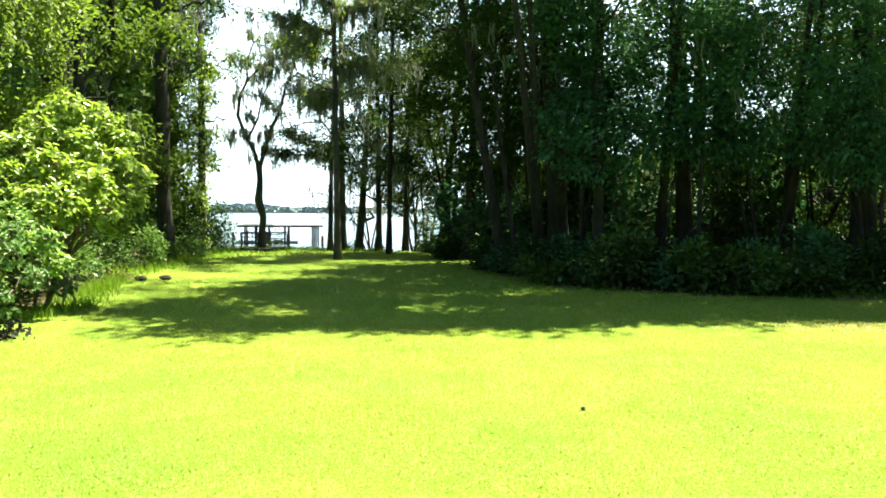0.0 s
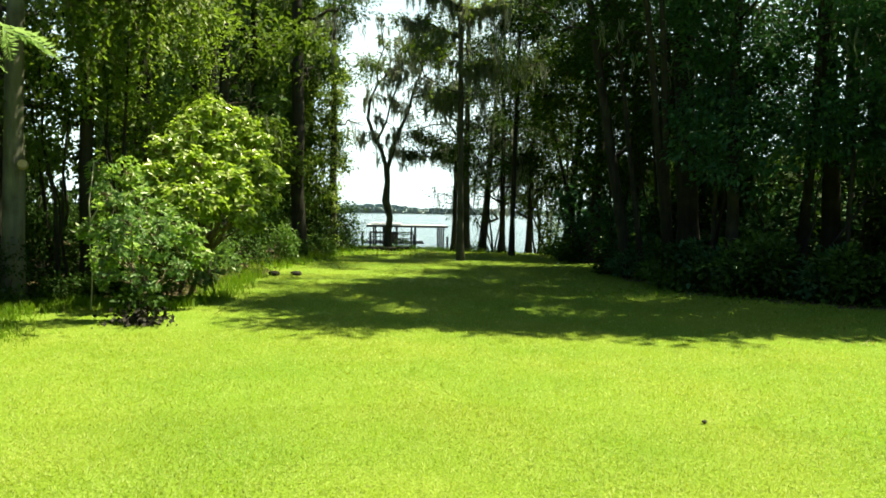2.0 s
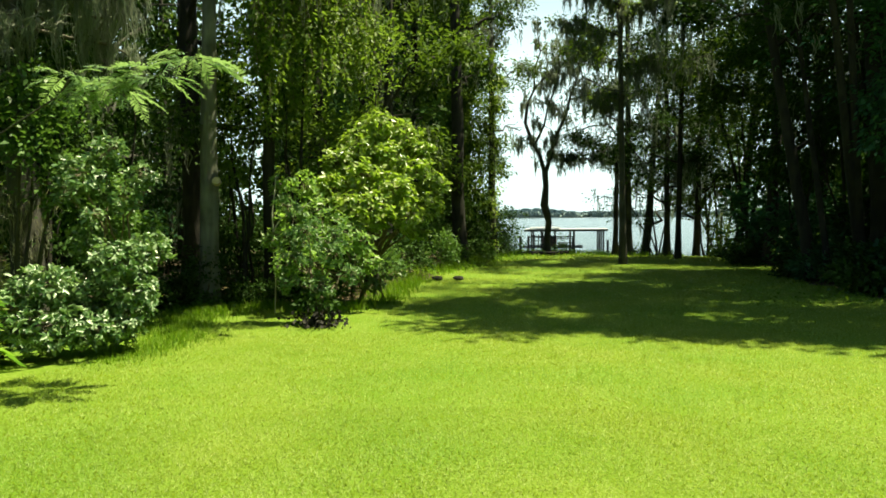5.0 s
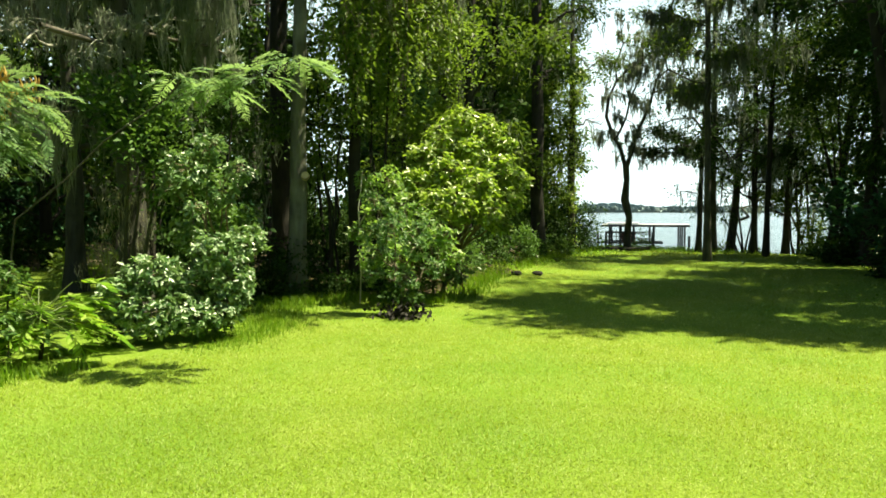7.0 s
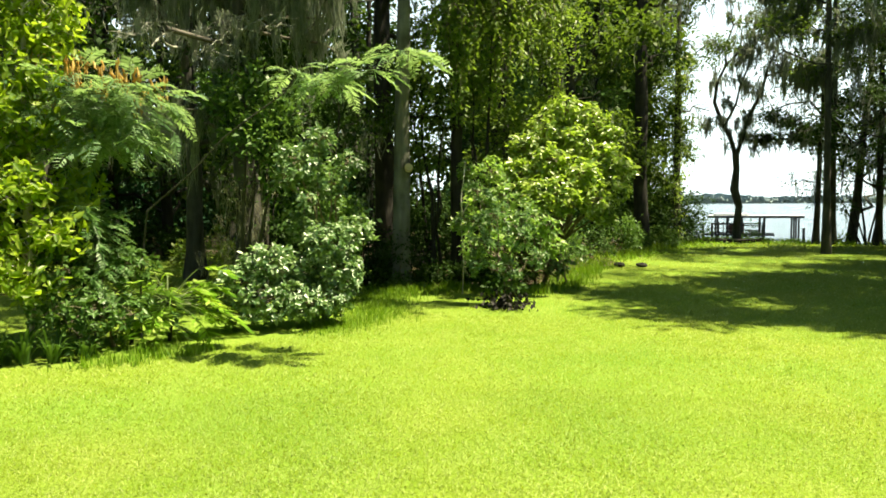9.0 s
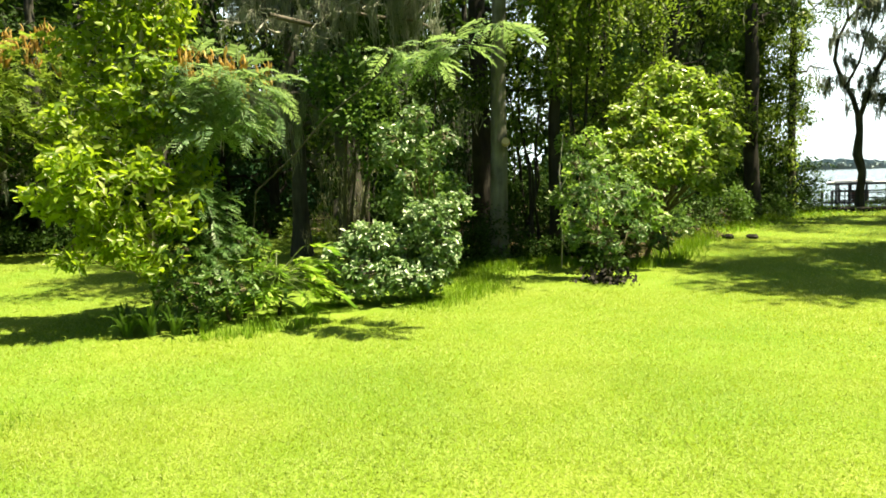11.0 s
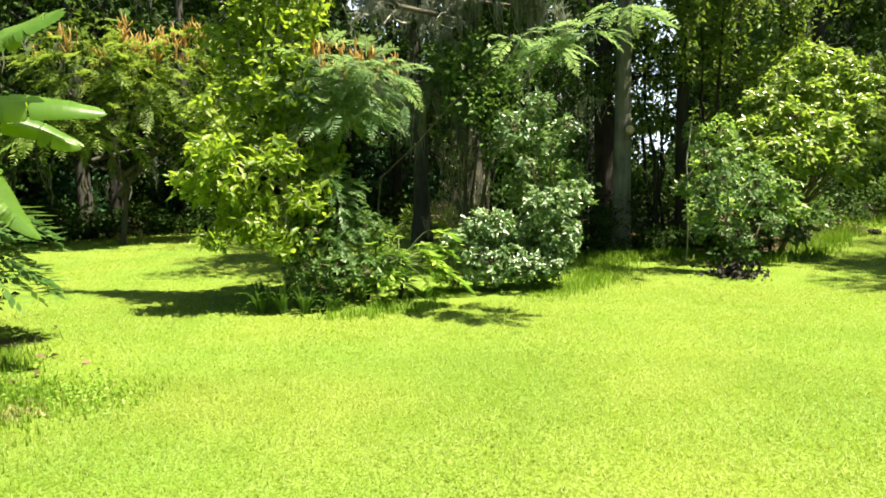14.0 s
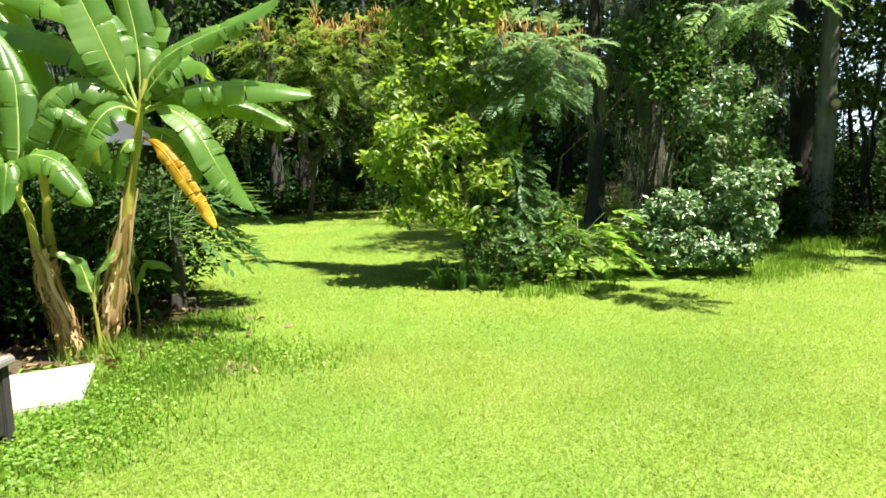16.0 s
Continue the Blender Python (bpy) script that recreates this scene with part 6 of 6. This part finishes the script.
banana_plant(-6.78, -0.88, 2.28, 0.52, 0.05, [
    ([(0, 0, 0), (0.05, 0.30, 0.05), (0.28, 0.50, 0.05), (0.62, 0.62, 0.0), (0.94, 0.73, -0.05), (1.20, 0.86, -0.05)], 0.30, None, 3, 0.15, 0.75),
    ([(0, 0, 0), (0.12, 0.16, -0.1), (0.28, 0.32, -0.15), (0.46, 0.46, -0.2)], 0.27, None, 2, 0.1, 0.9),
    ([(0, 0, 0), (0.16, 0.12, 0.1), (0.38, 0.20, 0.1), (0.86, 0.23, 0.1), (1.40, 0.13, 0.1)], 0.32, None, 4, 0.6, 0.35),
    ([(0, 0, 0), (0.18, 0.10, 0.2), (0.46, 0.13, 0.25), (0.84, 0.04, 0.3), (1.16, -0.12, 0.3)], 0.32, None, 4, 0.3, 0.6),
    ([(0, 0, 0), (0.17, 0.07, -0.05), (0.40, -0.03, -0.1), (0.58, -0.26, -0.15), (0.68, -0.50, -0.15), (0.93, -0.82, -0.1)], 0.31, None, 3, 0.12, 0.5),
    ([(0.02, -0.20, 0), (0.12, -0.22, -0.12), (0.26, -0.32, -0.2), (0.42, -0.54, -0.25), (0.55, -0.76, -0.25), (0.65, -0.94, -0.25)], 0.15, BANANA_YELLOW, 9, 0.2, 1.1),
    ([(0, 0, 0), (-0.10, 0.25, -0.1), (-0.20, 0.60, -0.18), (-0.36, 1.00, -0.2), (-0.55, 1.45, -0.15)], 0.40, None, 3, 0.1, 1.0),
    ([(0, 0, 0), (0.0, 0.35, 0.1), (-0.05, 0.75, 0.15), (-0.15, 1.15, 0.2), (-0.2, 1.6, 0.25)], 0.36, None, 4, 0.3, 0.8),
    ([(0, 0, 0), (-0.06, 0.06, -0.15), (-0.15, 0.02, -0.26), (-0.28, -0.18, -0.33), (-0.40, -0.50, -0.34)], 0.36, None, 5, 0.25, 0.35),
    ([(0, -0.1, 0), (-0.02, -0.12, 0.15), (0.1, -0.14, 0.25), (0.3, -0.3, 0.3), (0.36, -0.58, 0.3)], 0.28, None, 4, 0.4),
    ([(0, 0, 0), (-0.2, 0.3, 0.1), (-0.5, 0.52, 0.15), (-0.9, 0.66, 0.15), (-1.5, 0.86, 0.1)], 0.34, None, 3, 0.4, 0.6),
    ([(0, 0, 0), (-0.18, 0.42, 0.2), (-0.45, 0.8, 0.3), (-0.85, 1.0, 0.35), (-1.3, 1.05, 0.35)], 0.36, None, 3, 0.4, 0.6),
    ([(0, 0, 0), (-0.12, 0.5, 0.0), (-0.35, 0.9, 0.0), (-0.75, 1.2, 0.0), (-1.2, 1.35, 0.0)], 0.34, None, 4, 0.2, 0.7),
    ([(0, 0, 0), (-0.2, 0.22, -0.1), (-0.45, 0.26, -0.2), (-0.66, 0.06, -0.25), (-0.8, -0.25, -0.25)], 0.30, None, 5, 0.5),
    ([(0, 0, 0), (0.1, 0.4, 0.35), (0.22, 0.55, 0.7), (0.3, 0.35, 1.1)], 0.34, None, 5, 0.4),
    ([(0, 0, 0), (0.02, 0.35, 0.2), (0.05, 0.62, 0.3), (0.06, 0.9, 0.35)], 0.34, None, 3, 0.2, 0.8),
    ([(0, -0.2, 0), (-0.08, -0.24, -0.1), (-0.16, -0.36, -0.12), (-0.2, -0.6, -0.12)], 0.16, None, 3, 0.5)],
    "tall banana plant with broad green leaves and one yellow leaf", 74)
banana_plant(-6.62, -1.12, 1.55, -0.36, 0.042, [
    ([(0, 0, 0), (0.1, 0.45, 0), (0.35, 0.75, 0.0), (0.62, 0.55, 0.0)], 0.30, None, 4, 0.6),
    ([(0, 0, 0), (-0.2, 0.5, -0.1), (-0.4, 0.6, -0.2), (-0.75, 0.15, -0.2)], 0.34, None, 4, 0.5),
    ([(0, 0, 0), (0.0, 0.6, 0.1), (-0.05, 1.0, 0.2), (-0.25, 1.35, 0.3)], 0.34, None, 2, 0.3),
    ([(0, 0, 0), (0.2, 0.35, -0.2), (0.5, 0.3, -0.3), (0.75, -0.05, -0.35)], 0.30, None, 5, 0.6),
    ([(0, 0, 0), (-0.15, 0.25, -0.3), (-0.25, 0.05, -0.5), (-0.35, -0.45, -0.55)], 0.28, None, 4, 0.6),
    ([(0, 0, 0), (0.05, 0.25, -0.25), (0.12, 0.3, -0.3), (0.15, -0.1, -0.45)], 0.18, None, 1, 0.3)],
    "leaning banana plant with dry brown sheaths", 70)
banana_plant(-7.1, -1.25, 1.75, -0.05, 0.05, [
    ([(0, 0, 0), (-0.2, 0.6, 0), (-0.5, 0.95, 0.0), (-1.0, 0.95, 0.0)], 0.36, None, 3, 0.5),
    ([(0, 0, 0), (-0.05, 0.7, 0.1), (-0.2, 1.2, 0.2), (-0.45, 1.6, 0.3)], 0.40, None, 3, 0.3),
    ([(0, 0, 0), (0.2, 0.5, 0.2), (0.5, 0.7, 0.3), (0.8, 0.4, 0.4)], 0.36, None, 4, 0.6),
    ([(0, 0, 0), (-0.3, 0.3, -0.1), (-0.6, 0.4, -0.2), (-0.95, 0.0, -0.2)], 0.34, None, 4, 0.6),
    ([(0, 0, 0), (0.1, 0.3, 0.4), (0.1, 0.4, 0.8), (0.1, -0.2, 1.1)], 0.34, None, 4, 0.6)],
    "banana plant crowded behind two others", 40)
banana_plant(-6.58, -0.90, 0.55, -0.05, 0.017, [
    ([(0, 0, 0), (-0.05, 0.2, 0), (-0.1, 0.35, 0.0), (-0.24, 0.42, -0.05)], 0.17, None, 0, 0.2),
    ([(0, 0, 0), (0.03, 0.2, 0), (0.1, 0.3, 0.0), (0.18, 0.42, 0.05)], 0.10, None, 0, 0.2)], "small banana sucker with two upright leaves", 0)
banana_plant(-7.0, -0.62, 0.5, 0.0, 0.015, [
    ([(0, 0, 0), (0.05, 0.2, 0), (0.15, 0.3, 0.0), (0.36, 0.22, -0.05)], 0.13, None, 0, 0.3),
    ([(0, 0, 0), (-0.02, 0.2, 0), (0.0, 0.4, 0.0), (-0.02, 0.55, 0.05)], 0.05, None, 0, 0.1)], "small banana sucker with one spreading leaf", 0)

# ---------------------------------------------------------------- slab and grey post beside the bananas
sb = bmesh.new()
vs = [sb.verts.new((x, y, z)) for z in (-0.1, 0.045) for x, y in SLAB]
sb.faces.new(vs[4:])
for i in range(4):
    j = (i + 1) % 4
    sb.faces.new((vs[i], vs[j], vs[4 + j], vs[4 + i]))
bmesh.ops.bevel(sb, geom=[e for e in sb.edges if e.verts[0].co.z > 0 and e.verts[1].co.z > 0], offset=0.012, segments=2, affect="EDGES")
bmesh.ops.recalc_face_normals(sb, faces=sb.faces)
me = bpy.data.meshes.new("concrete_slab")
sb.to_mesh(me)
sb.free()
me.materials.append(CONCRETE)
tagged(new("pavement", me), "sunlit pale concrete slab beside the banana plants", "slab", kind="structure")


def box(bm, lo, hi):
    r = bmesh.ops.create_cube(bm, size=1.0)["verts"]
    for v in r:
        v.co = Vector([(a + b) / 2 + c * (b - a) for a, b, c in zip(lo, hi, v.co)])


bench = thing("garden_bench", pose(-4.63, -1.59, 0, 0, 0, 67), "weathered grey slatted bench end by the slab", "bench")
for name, lo, hi in (("seat", (-0.8, -0.21, 0.49), (0.31, 0.21, 0.53)), ("leg", (0.22, -0.19, -0.03), (0.28, -0.11, 0.49)), ("leg", (0.22, 0.11, -0.03), (0.28, 0.19, 0.49)),
                     ("leg", (-0.76, -0.19, -0.03), (-0.70, -0.11, 0.49)), ("leg", (-0.76, 0.11, -0.03), (-0.70, 0.19, 0.49)), ("end_panel", (0.23, -0.11, 0.10), (0.27, 0.11, 0.49))):
    b = bmesh.new()
    box(b, lo, hi)
    bmesh.ops.bevel(b, geom=b.edges, offset=0.008, segments=2, affect="EDGES")
    bm_part(name, b, WOOD_GREY if name == "seat" else DOCK_WOOD, bench)

# ---------------------------------------------------------------- house behind the bananas
house = thing("house", pose(-17.6, -4.6, 0, 0, 0, -16), "grey-roofed pale house half hidden by banana leaves", "house")
b = bmesh.new()
box(b, (-5.5, -5, -0.1), (0, 3.4, 2.05))
bm_part("wall", b, SIDING, house)
b = bmesh.new()
vs = [b.verts.new(c) for c in ((-6.0, -5.4, 2.05), (0.45, -5.4, 2.05), (0.45, 3.75, 2.05), (-6.0, 3.75, 2.05), (-2.7, -5.4, 2.95), (-2.7, 3.2, 2.95))]
for q in ((0, 4, 5, 3), (1, 2, 5, 4), (0, 1, 4), (3, 5, 2), (0, 3, 2, 1)):
    b.faces.new([vs[i] for i in q])
bmesh.ops.recalc_face_normals(b, faces=b.faces)
bm_part("roof", b, SHINGLE, house)

# on the bank below the forked tree
shrub("shrub", -8.35, 35.3, [(0, 0, 0.35, 0.45, 0.4, 0.4), (0.05, 0, 0.85, 0.25, 0.25, 0.35)], 700, 0.11, LEAF_WOOD, "small dark shrub on the lake bank", True, 3, 0.08, 9, 0.5, "shrub", "shrubs on the bank")
log = thing("log", (-7.2, 28.6, 0), "dark fallen log lying in the grass by the lake", "log")
v, f = tube(bend((-0.75, -0.15, 0.08), (0.7, 0.35, 0.14), 0.03, 0.03, 7), np.linspace(0.09, 0.05, 7), 9, 0.08)
part("stem", mesh_from("stem", v, f, BARK_DARK, True), log)

# ---------------------------------------------------------------- boathouse and dock on the lake
dock = thing("boathouse", pose(-16.8, 72.2, WATER_Z, 0, 0, 13), "open dark timber boathouse with a flat pale roof on the lake", "boathouse")


def dock_part(name, lo, hi, mat=DOCK_WOOD, label=""):
    b = bmesh.new()
    box(b, lo, hi)
    bm_part(name, b, mat, dock, label)


dock_part("roof", (-3.95, -2.2, 2.20), (4.35, 2.2, 2.32), ROOF_TIN, "pale sheet roof")
dock_part("fascia", (-3.95, -2.26, 2.08), (4.35, -2.203, 2.26))
dock_part("deck", (-4.2, -2.3, 0.42), (1.9, 2.3, 0.55))
for x in (-3.2, -2.2, -0.9, 0.65, 1.05, 3.5, 3.9):
    dock_part("post", (x - 0.08, -2.2, -1.2), (x + 0.08, -2.05, 2.2))
    dock_part("post", (x - 0.08, 2.05, -1.2), (x + 0.08, 2.2, 2.2))
for x, h in ((-4.3, 1.6), (-3.5, 1.55), (4.3, 1.2), (0.9, 1.4)):
    dock_part("piling", (x - 0.11, -2.5, -1.2), (x + 0.11, -2.28, h))
for z in (0.9, 1.35):
    dock_part("rail", (-1.2, -2.32, z), (1.0, -2.26, z + 0.09))
dock_part("upper_roof", (-3.4, -1.9, 2.42), (-0.4, 1.9, 2.48), ROOF_TIN, "raised pale roof sheet")
for x in (-3.3, -0.5):
    dock_part("roof_strut", (x - 0.04, -1.85, 2.32), (x + 0.04, -1.77, 2.42))
for x in (-2.9, -2.5, -1.6, -1.2):
    dock_part("ladder_rail", (x - 0.04, -2.36, 0.3), (x + 0.04, -2.30, 1.75))
for z in (0.7, 1.1, 1.45):
    dock_part("side_rail", (-3.5, -2.40, z), (-0.9, -2.37, z + 0.07))
dock_part("storage_box", (-2.0, -1.4, 0.55), (-0.7, -0.6, 1.5), RUST_HULL, "dark red storage box")
dock_part("cross_beam", (-3.6, -2.0, 1.5), (1.0, -1.9, 1.62))

b = bmesh.new()
n = 12
rows = []
for i in range(n + 1):
    t = i / n
    w = 0.75 * math.sin(math.pi * min(1, 0.25 + 0.75 * t)) ** 0.6 if t < 1 else 0.45
    rows.append([b.verts.new((-1.5 + 3.0 * t, s * w, z)) for s, z in ((-1, 0.7), (-0.7, 0.1), (0.7, 0.1), (1, 0.7))])
for r0, r1 in zip(rows, rows[1:]):
    for i in range(3):
        b.faces.new((r0[i], r0[i + 1], r1[i + 1], r1[i]))
b.faces.new(rows[-1])
bmesh.ops.solidify(b, geom=b.faces[:], thickness=0.05)
boat = thing("boat", pose(-18.3, 71.6, WATER_Z + 0.75, 0, 0, 100), "small dark red boat hung in the boathouse", "boat")
bm_part("hull", b, RUST_HULL, boat)

# fallen branch by the forked tree
fb = thing("fallen_branch", (-7.2, 28.3, 0.02), "dark fallen branch lying in the weeds", "branch")
v, f = tube(np.array([[-1.6, 0, 0.0], [-0.8, 0.1, 0.08], [0.0, -0.05, 0.10], [0.9, 0.1, 0.2]]), [0.09, 0.08, 0.07, 0.03], 8, 0.1)
part("limb", mesh_from("limb", v, f, BARK_DARK, True), fb)

# heap of dry leaves and twigs under the rounded shrub
c = np.stack([rng.normal(-5.75, 0.22, 260), rng.normal(8.95, 0.16, 260), np.abs(rng.normal(0.0, 0.10, 260)) + 0.01], 1)
v, f = leaf_quads(c, rng.standard_normal((260, 3)), 0.09, 0.6)
tagged(new("dead_leaf_heap", mesh_from("dead_leaf_heap", v, f, BARK_DARK)), "small heap of dark dry leaves and twigs on the lawn", "leaf heap", kind="stuff")
stalks = thing("shrub_stump", (-5.85, 9.05, 0), "dark leafy stump of a cut shrub", "stump")
for k in range(7):
    a = rng.uniform(0, 6.28)
    v, f = tube(bend((0, 0, -0.03), (0.28 * math.cos(a), 0.28 * math.sin(a), rng.uniform(0.2, 0.5)), -0.03, 0.02, 4), np.linspace(0.016, 0.006, 4), 5)
    part("stem", mesh_from("stem", v, f, BARK_DARK, True), stalks)
v, f = clump_leaves(ball_points(30, (0, 0, 0.33), (0.28, 0.25, 0.16)), 6, 0.06, 0.09, 0.6)
part("foliage", mesh_from("foliage", v, f, LEAF_WOOD), stalks)

# a dark clod on the lawn
b = bmesh.new()
bmesh.ops.create_icosphere(b, subdivisions=2, radius=0.035)
for q in b.verts:
    q.co = q.co * (1 + 0.3 * noise.noise(q.co * 40))
    q.co.z *= 0.7
me = bpy.data.meshes.new("clod")
b.to_mesh(me)
b.free()
me.materials.append(BARK_DARK)
clod = new("pine_cone", me)
clod.matrix_basis = Matrix.Translation((1.18, 5.83, 0.02)) @ Matrix.Scale(0.6, 4)
tagged(clod, "small dark cone lying in the lawn", "cone")
for x, y in ((-7.1, 16.6), (-6.6, 16.8)):
    q = new("wood_chunk", me)
    q.matrix_basis = Matrix.Translation((x, y, 0.06)) @ Matrix.Diagonal((4.5, 3, 2.4, 1))
    tagged(q, "grey chunk of wood lying on the lawn", "wood chunk")


# ---------------------------------------------------------------- grass
STRAW = leaf_material("straw", (0.28, 0.26, 0.12), (0.38, 0.36, 0.18), (0.48, 0.45, 0.26), 0.7, see=0.3)


def scatter(n, x0, x1, y0, y1):
    return np.stack([rng.uniform(x0, x1, n), rng.uniform(y0, y1, n)], 1)


def on_lawn(p):
    x, y = p[:, 0], p[:, 1]
    bad = inside(RIGHT_WOOD, x, y) | inside(LEFT_WOOD, x, y) | inside(BED, x, y) | inside(BANANA_BED, x, y) | inside(SLAB, x, y)
    return ~bad


pts, hs, ws = [], [], []
for r0, r1, dens, h, w in ((0.0, 2.6, 900, 0.03, 0.012), (2.6, 6.0, 5600, 0.027, 0.0068), (6.0, 10.0, 1900, 0.029, 0.0100), (10.0, 16.0, 480, 0.026, 0.016), (16.0, 26.0, 120, 0.03, 0.03), (26, 40, 35, 0.06, 0.07)):
    area = (r1 * r1 - r0 * r0) * math.pi
    n = int(area * dens)
    r = np.sqrt(rng.uniform(r0 * r0, r1 * r1, n))
    a = rng.uniform(-math.pi, math.pi, n)
    p = np.stack([-np.sin(a) * r, np.cos(a) * r], 1)
    p = p[on_lawn(p) & (p[:, 1] > -3.2) & (p[:, 0] < 15) & (p[:, 0] < 0.8 * p[:, 1] + 3.0 + rng.normal(0, 1.2, len(p)))]
    clump = 0.75 + 0.35 * np.sin(p[:, 0] * 2.1 + 1.3 * np.sin(p[:, 1] * 1.4)) * np.sin(p[:, 1] * 1.9) + 0.12 * np.sin(p[:, 0] * 9) * np.sin(p[:, 1] * 8)
    p, clump = p[rng.random(len(p)) < clump + 0.45], clump
    pts.append(p)
    hs.append(np.full(len(p), h))
    ws.append(np.full(len(p), w))
pts, hs, ws = np.concatenate(pts), np.concatenate(hs), np.concatenate(ws)
v, f = grass_blades(pts, hs, ws, 1.9)
blades = mesh_from("lawn_grass", v, f, GRASS, True)
nrm = np.repeat(unit(np.array([0, 0, 1.0]) + 0.38 * rng.standard_normal((len(v) // 3, 3))), 3, 0)
blades.normals_split_custom_set_from_vertices(nrm)
tagged(new("lawn_grass", blades), "short bright green lawn grass", "grass", kind="stuff")

# taller unmown grass along the borders
lines = [((-8.0, 9.6), (-10.5, 10.4), 0.6, 2200, 0.16), ((-6.6, 10.6), (-8.2, 10.6), 0.4, 900, 0.16), ((-6.5, 5.8), (-6.9, 7.4), 0.35, 1200, 0.08), ((-6.8, 7.2), (-8.6, 9.3), 0.45, 2400, 0.09), ((-7.2, 3.2), (-6.8, 4.4), 0.2, 400, 0.16),
         ((-6.3, 10.4), (-6.2, 12.6), 0.3, 500, 0.2), ((-6.6, 12.5), (-7.8, 17.0), 0.4, 900, 0.22), ((-8.2, 18), (-8.9, 29), 0.5, 1500, 0.28), ((-9.5, 29), (-4.5, 33), 1.6, 2600, 0.26),
         ((-6.4, -0.6), (-7.6, 0.1), 0.35, 2200, 0.11), ((-5.3, -0.9), (-6.2, 0.1), 0.45, 5200, 0.085), ((-4.8, -0.6), (-4.2, -1.9), 0.5, 4200, 0.075), ((-6.4, -1.0), (-7.0, -0.8), 0.25, 420, 0.18),
         ((2.0, 17.0), (9.0, 13.8), 0.5, 1500, 0.18), ((-5.5, 0.2), (-6.0, 1.0), 0.4, 900, 0.055), ((-9.5, 36), (0, 38), 1.2, 1200, 0.25)]
pts, hs = [], []
for a, b, wid, n, h in lines:
    t = rng.random((n, 1))
    p = np.array(a) + (np.array(b) - np.array(a)) * t + rng.standard_normal((n, 2)) * wid * 0.6
    p = p[~inside(SLAB, p[:, 0], p[:, 1])]
    pts.append(p)
    hs.append(np.full(len(p), h))
pts, hs = np.concatenate(pts), np.concatenate(hs)
v, f = grass_blades(pts, hs, 0.008 + 0.02 * hs + 0.0006 * np.hypot(pts[:, 0], pts[:, 1]), 0.7)
tagged(new("tall_grass", mesh_from("tall_grass", v, f, TALL_GRASS)), "taller unmown grass along the borders", "grass", kind="stuff")

# low weeds in the lawn by the slab, and dead leaves on the wood's floor
w = np.concatenate([np.stack([rng.normal(cx, sx, n), rng.normal(cy, sy, n)], 1) for cx, cy, sx, sy, n in
                    ((-4.6, -1.15, 0.34, 0.30, 2600), (-5.2, -0.85, 0.3, 0.2, 500), (-5.85, 0.5, 0.35, 0.2, 320), (-6.4, -0.3, 0.4, 0.3, 450), (-5.9, -0.4, 0.3, 0.25, 200), (-8.6, 27.0, 0.7, 1.8, 900), (-8.3, 20.0, 0.5, 2.5, 700), (4.0, 15.2, 2.2, 0.6, 700), (9, 13.9, 2.5, 0.4, 500), (-7.8, 29.6, 1.2, 0.7, 700), (-6.6, 31.5, 1.6, 0.6, 500))])
w = w[~inside(SLAB, w[:, 0], w[:, 1])]
c = np.column_stack([w, ground_z(w[:, 0], w[:, 1]) + rng.uniform(0.01, 0.08, len(w))])
v, f = flat_leaves(c, rng.standard_normal((len(c), 3)) * np.array([1, 1, 0.3]), 0.016 + 0.0034 * np.hypot(w[:, 0], w[:, 1]), 0.6)
tagged(new("low_weeds", mesh_from("low_weeds", v, f, WEED)), "patches of low broad-leaved weeds", "weeds", kind="stuff")
p = scatter(9000, -14, 16, 8, 30)
p = p[inside(RIGHT_WOOD, p[:, 0], p[:, 1]) | inside(LEFT_WOOD, p[:, 0], p[:, 1])]
p = np.concatenate([p, np.stack([rng.normal(-7.2, 0.6, 700), rng.normal(-1.0, 0.5, 700)], 1)])
p = p[~inside(SLAB, p[:, 0], p[:, 1])]
c = np.column_stack([p, ground_z(p[:, 0], p[:, 1]) + rng.uniform(0.005, 0.04, len(p))])
v, f = flat_leaves(c, rng.standard_normal((len(c), 3)) * np.array([1, 1, 0.2]), 0.10, 0.6)
tagged(new("leaf_litter", mesh_from("leaf_litter", v, f, DEAD_LEAF)), "brown fallen leaves under the trees", "leaf litter", kind="stuff")

# a worn straw-coloured patch in the lawn
p = np.concatenate([np.stack([rng.normal(6.6, 1.1, 1600), rng.normal(10.2, 0.22, 1600)], 1), np.stack([rng.normal(-5.72, 0.10, 260), rng.normal(0.06, 0.12, 260)], 1)])
v, f = grass_blades(p, 0.05, 0.025, 2.0)
tagged(new("dry_grass", mesh_from("dry_grass", v, f, STRAW)), "worn patch of pale dry grass", "grass", kind="stuff")
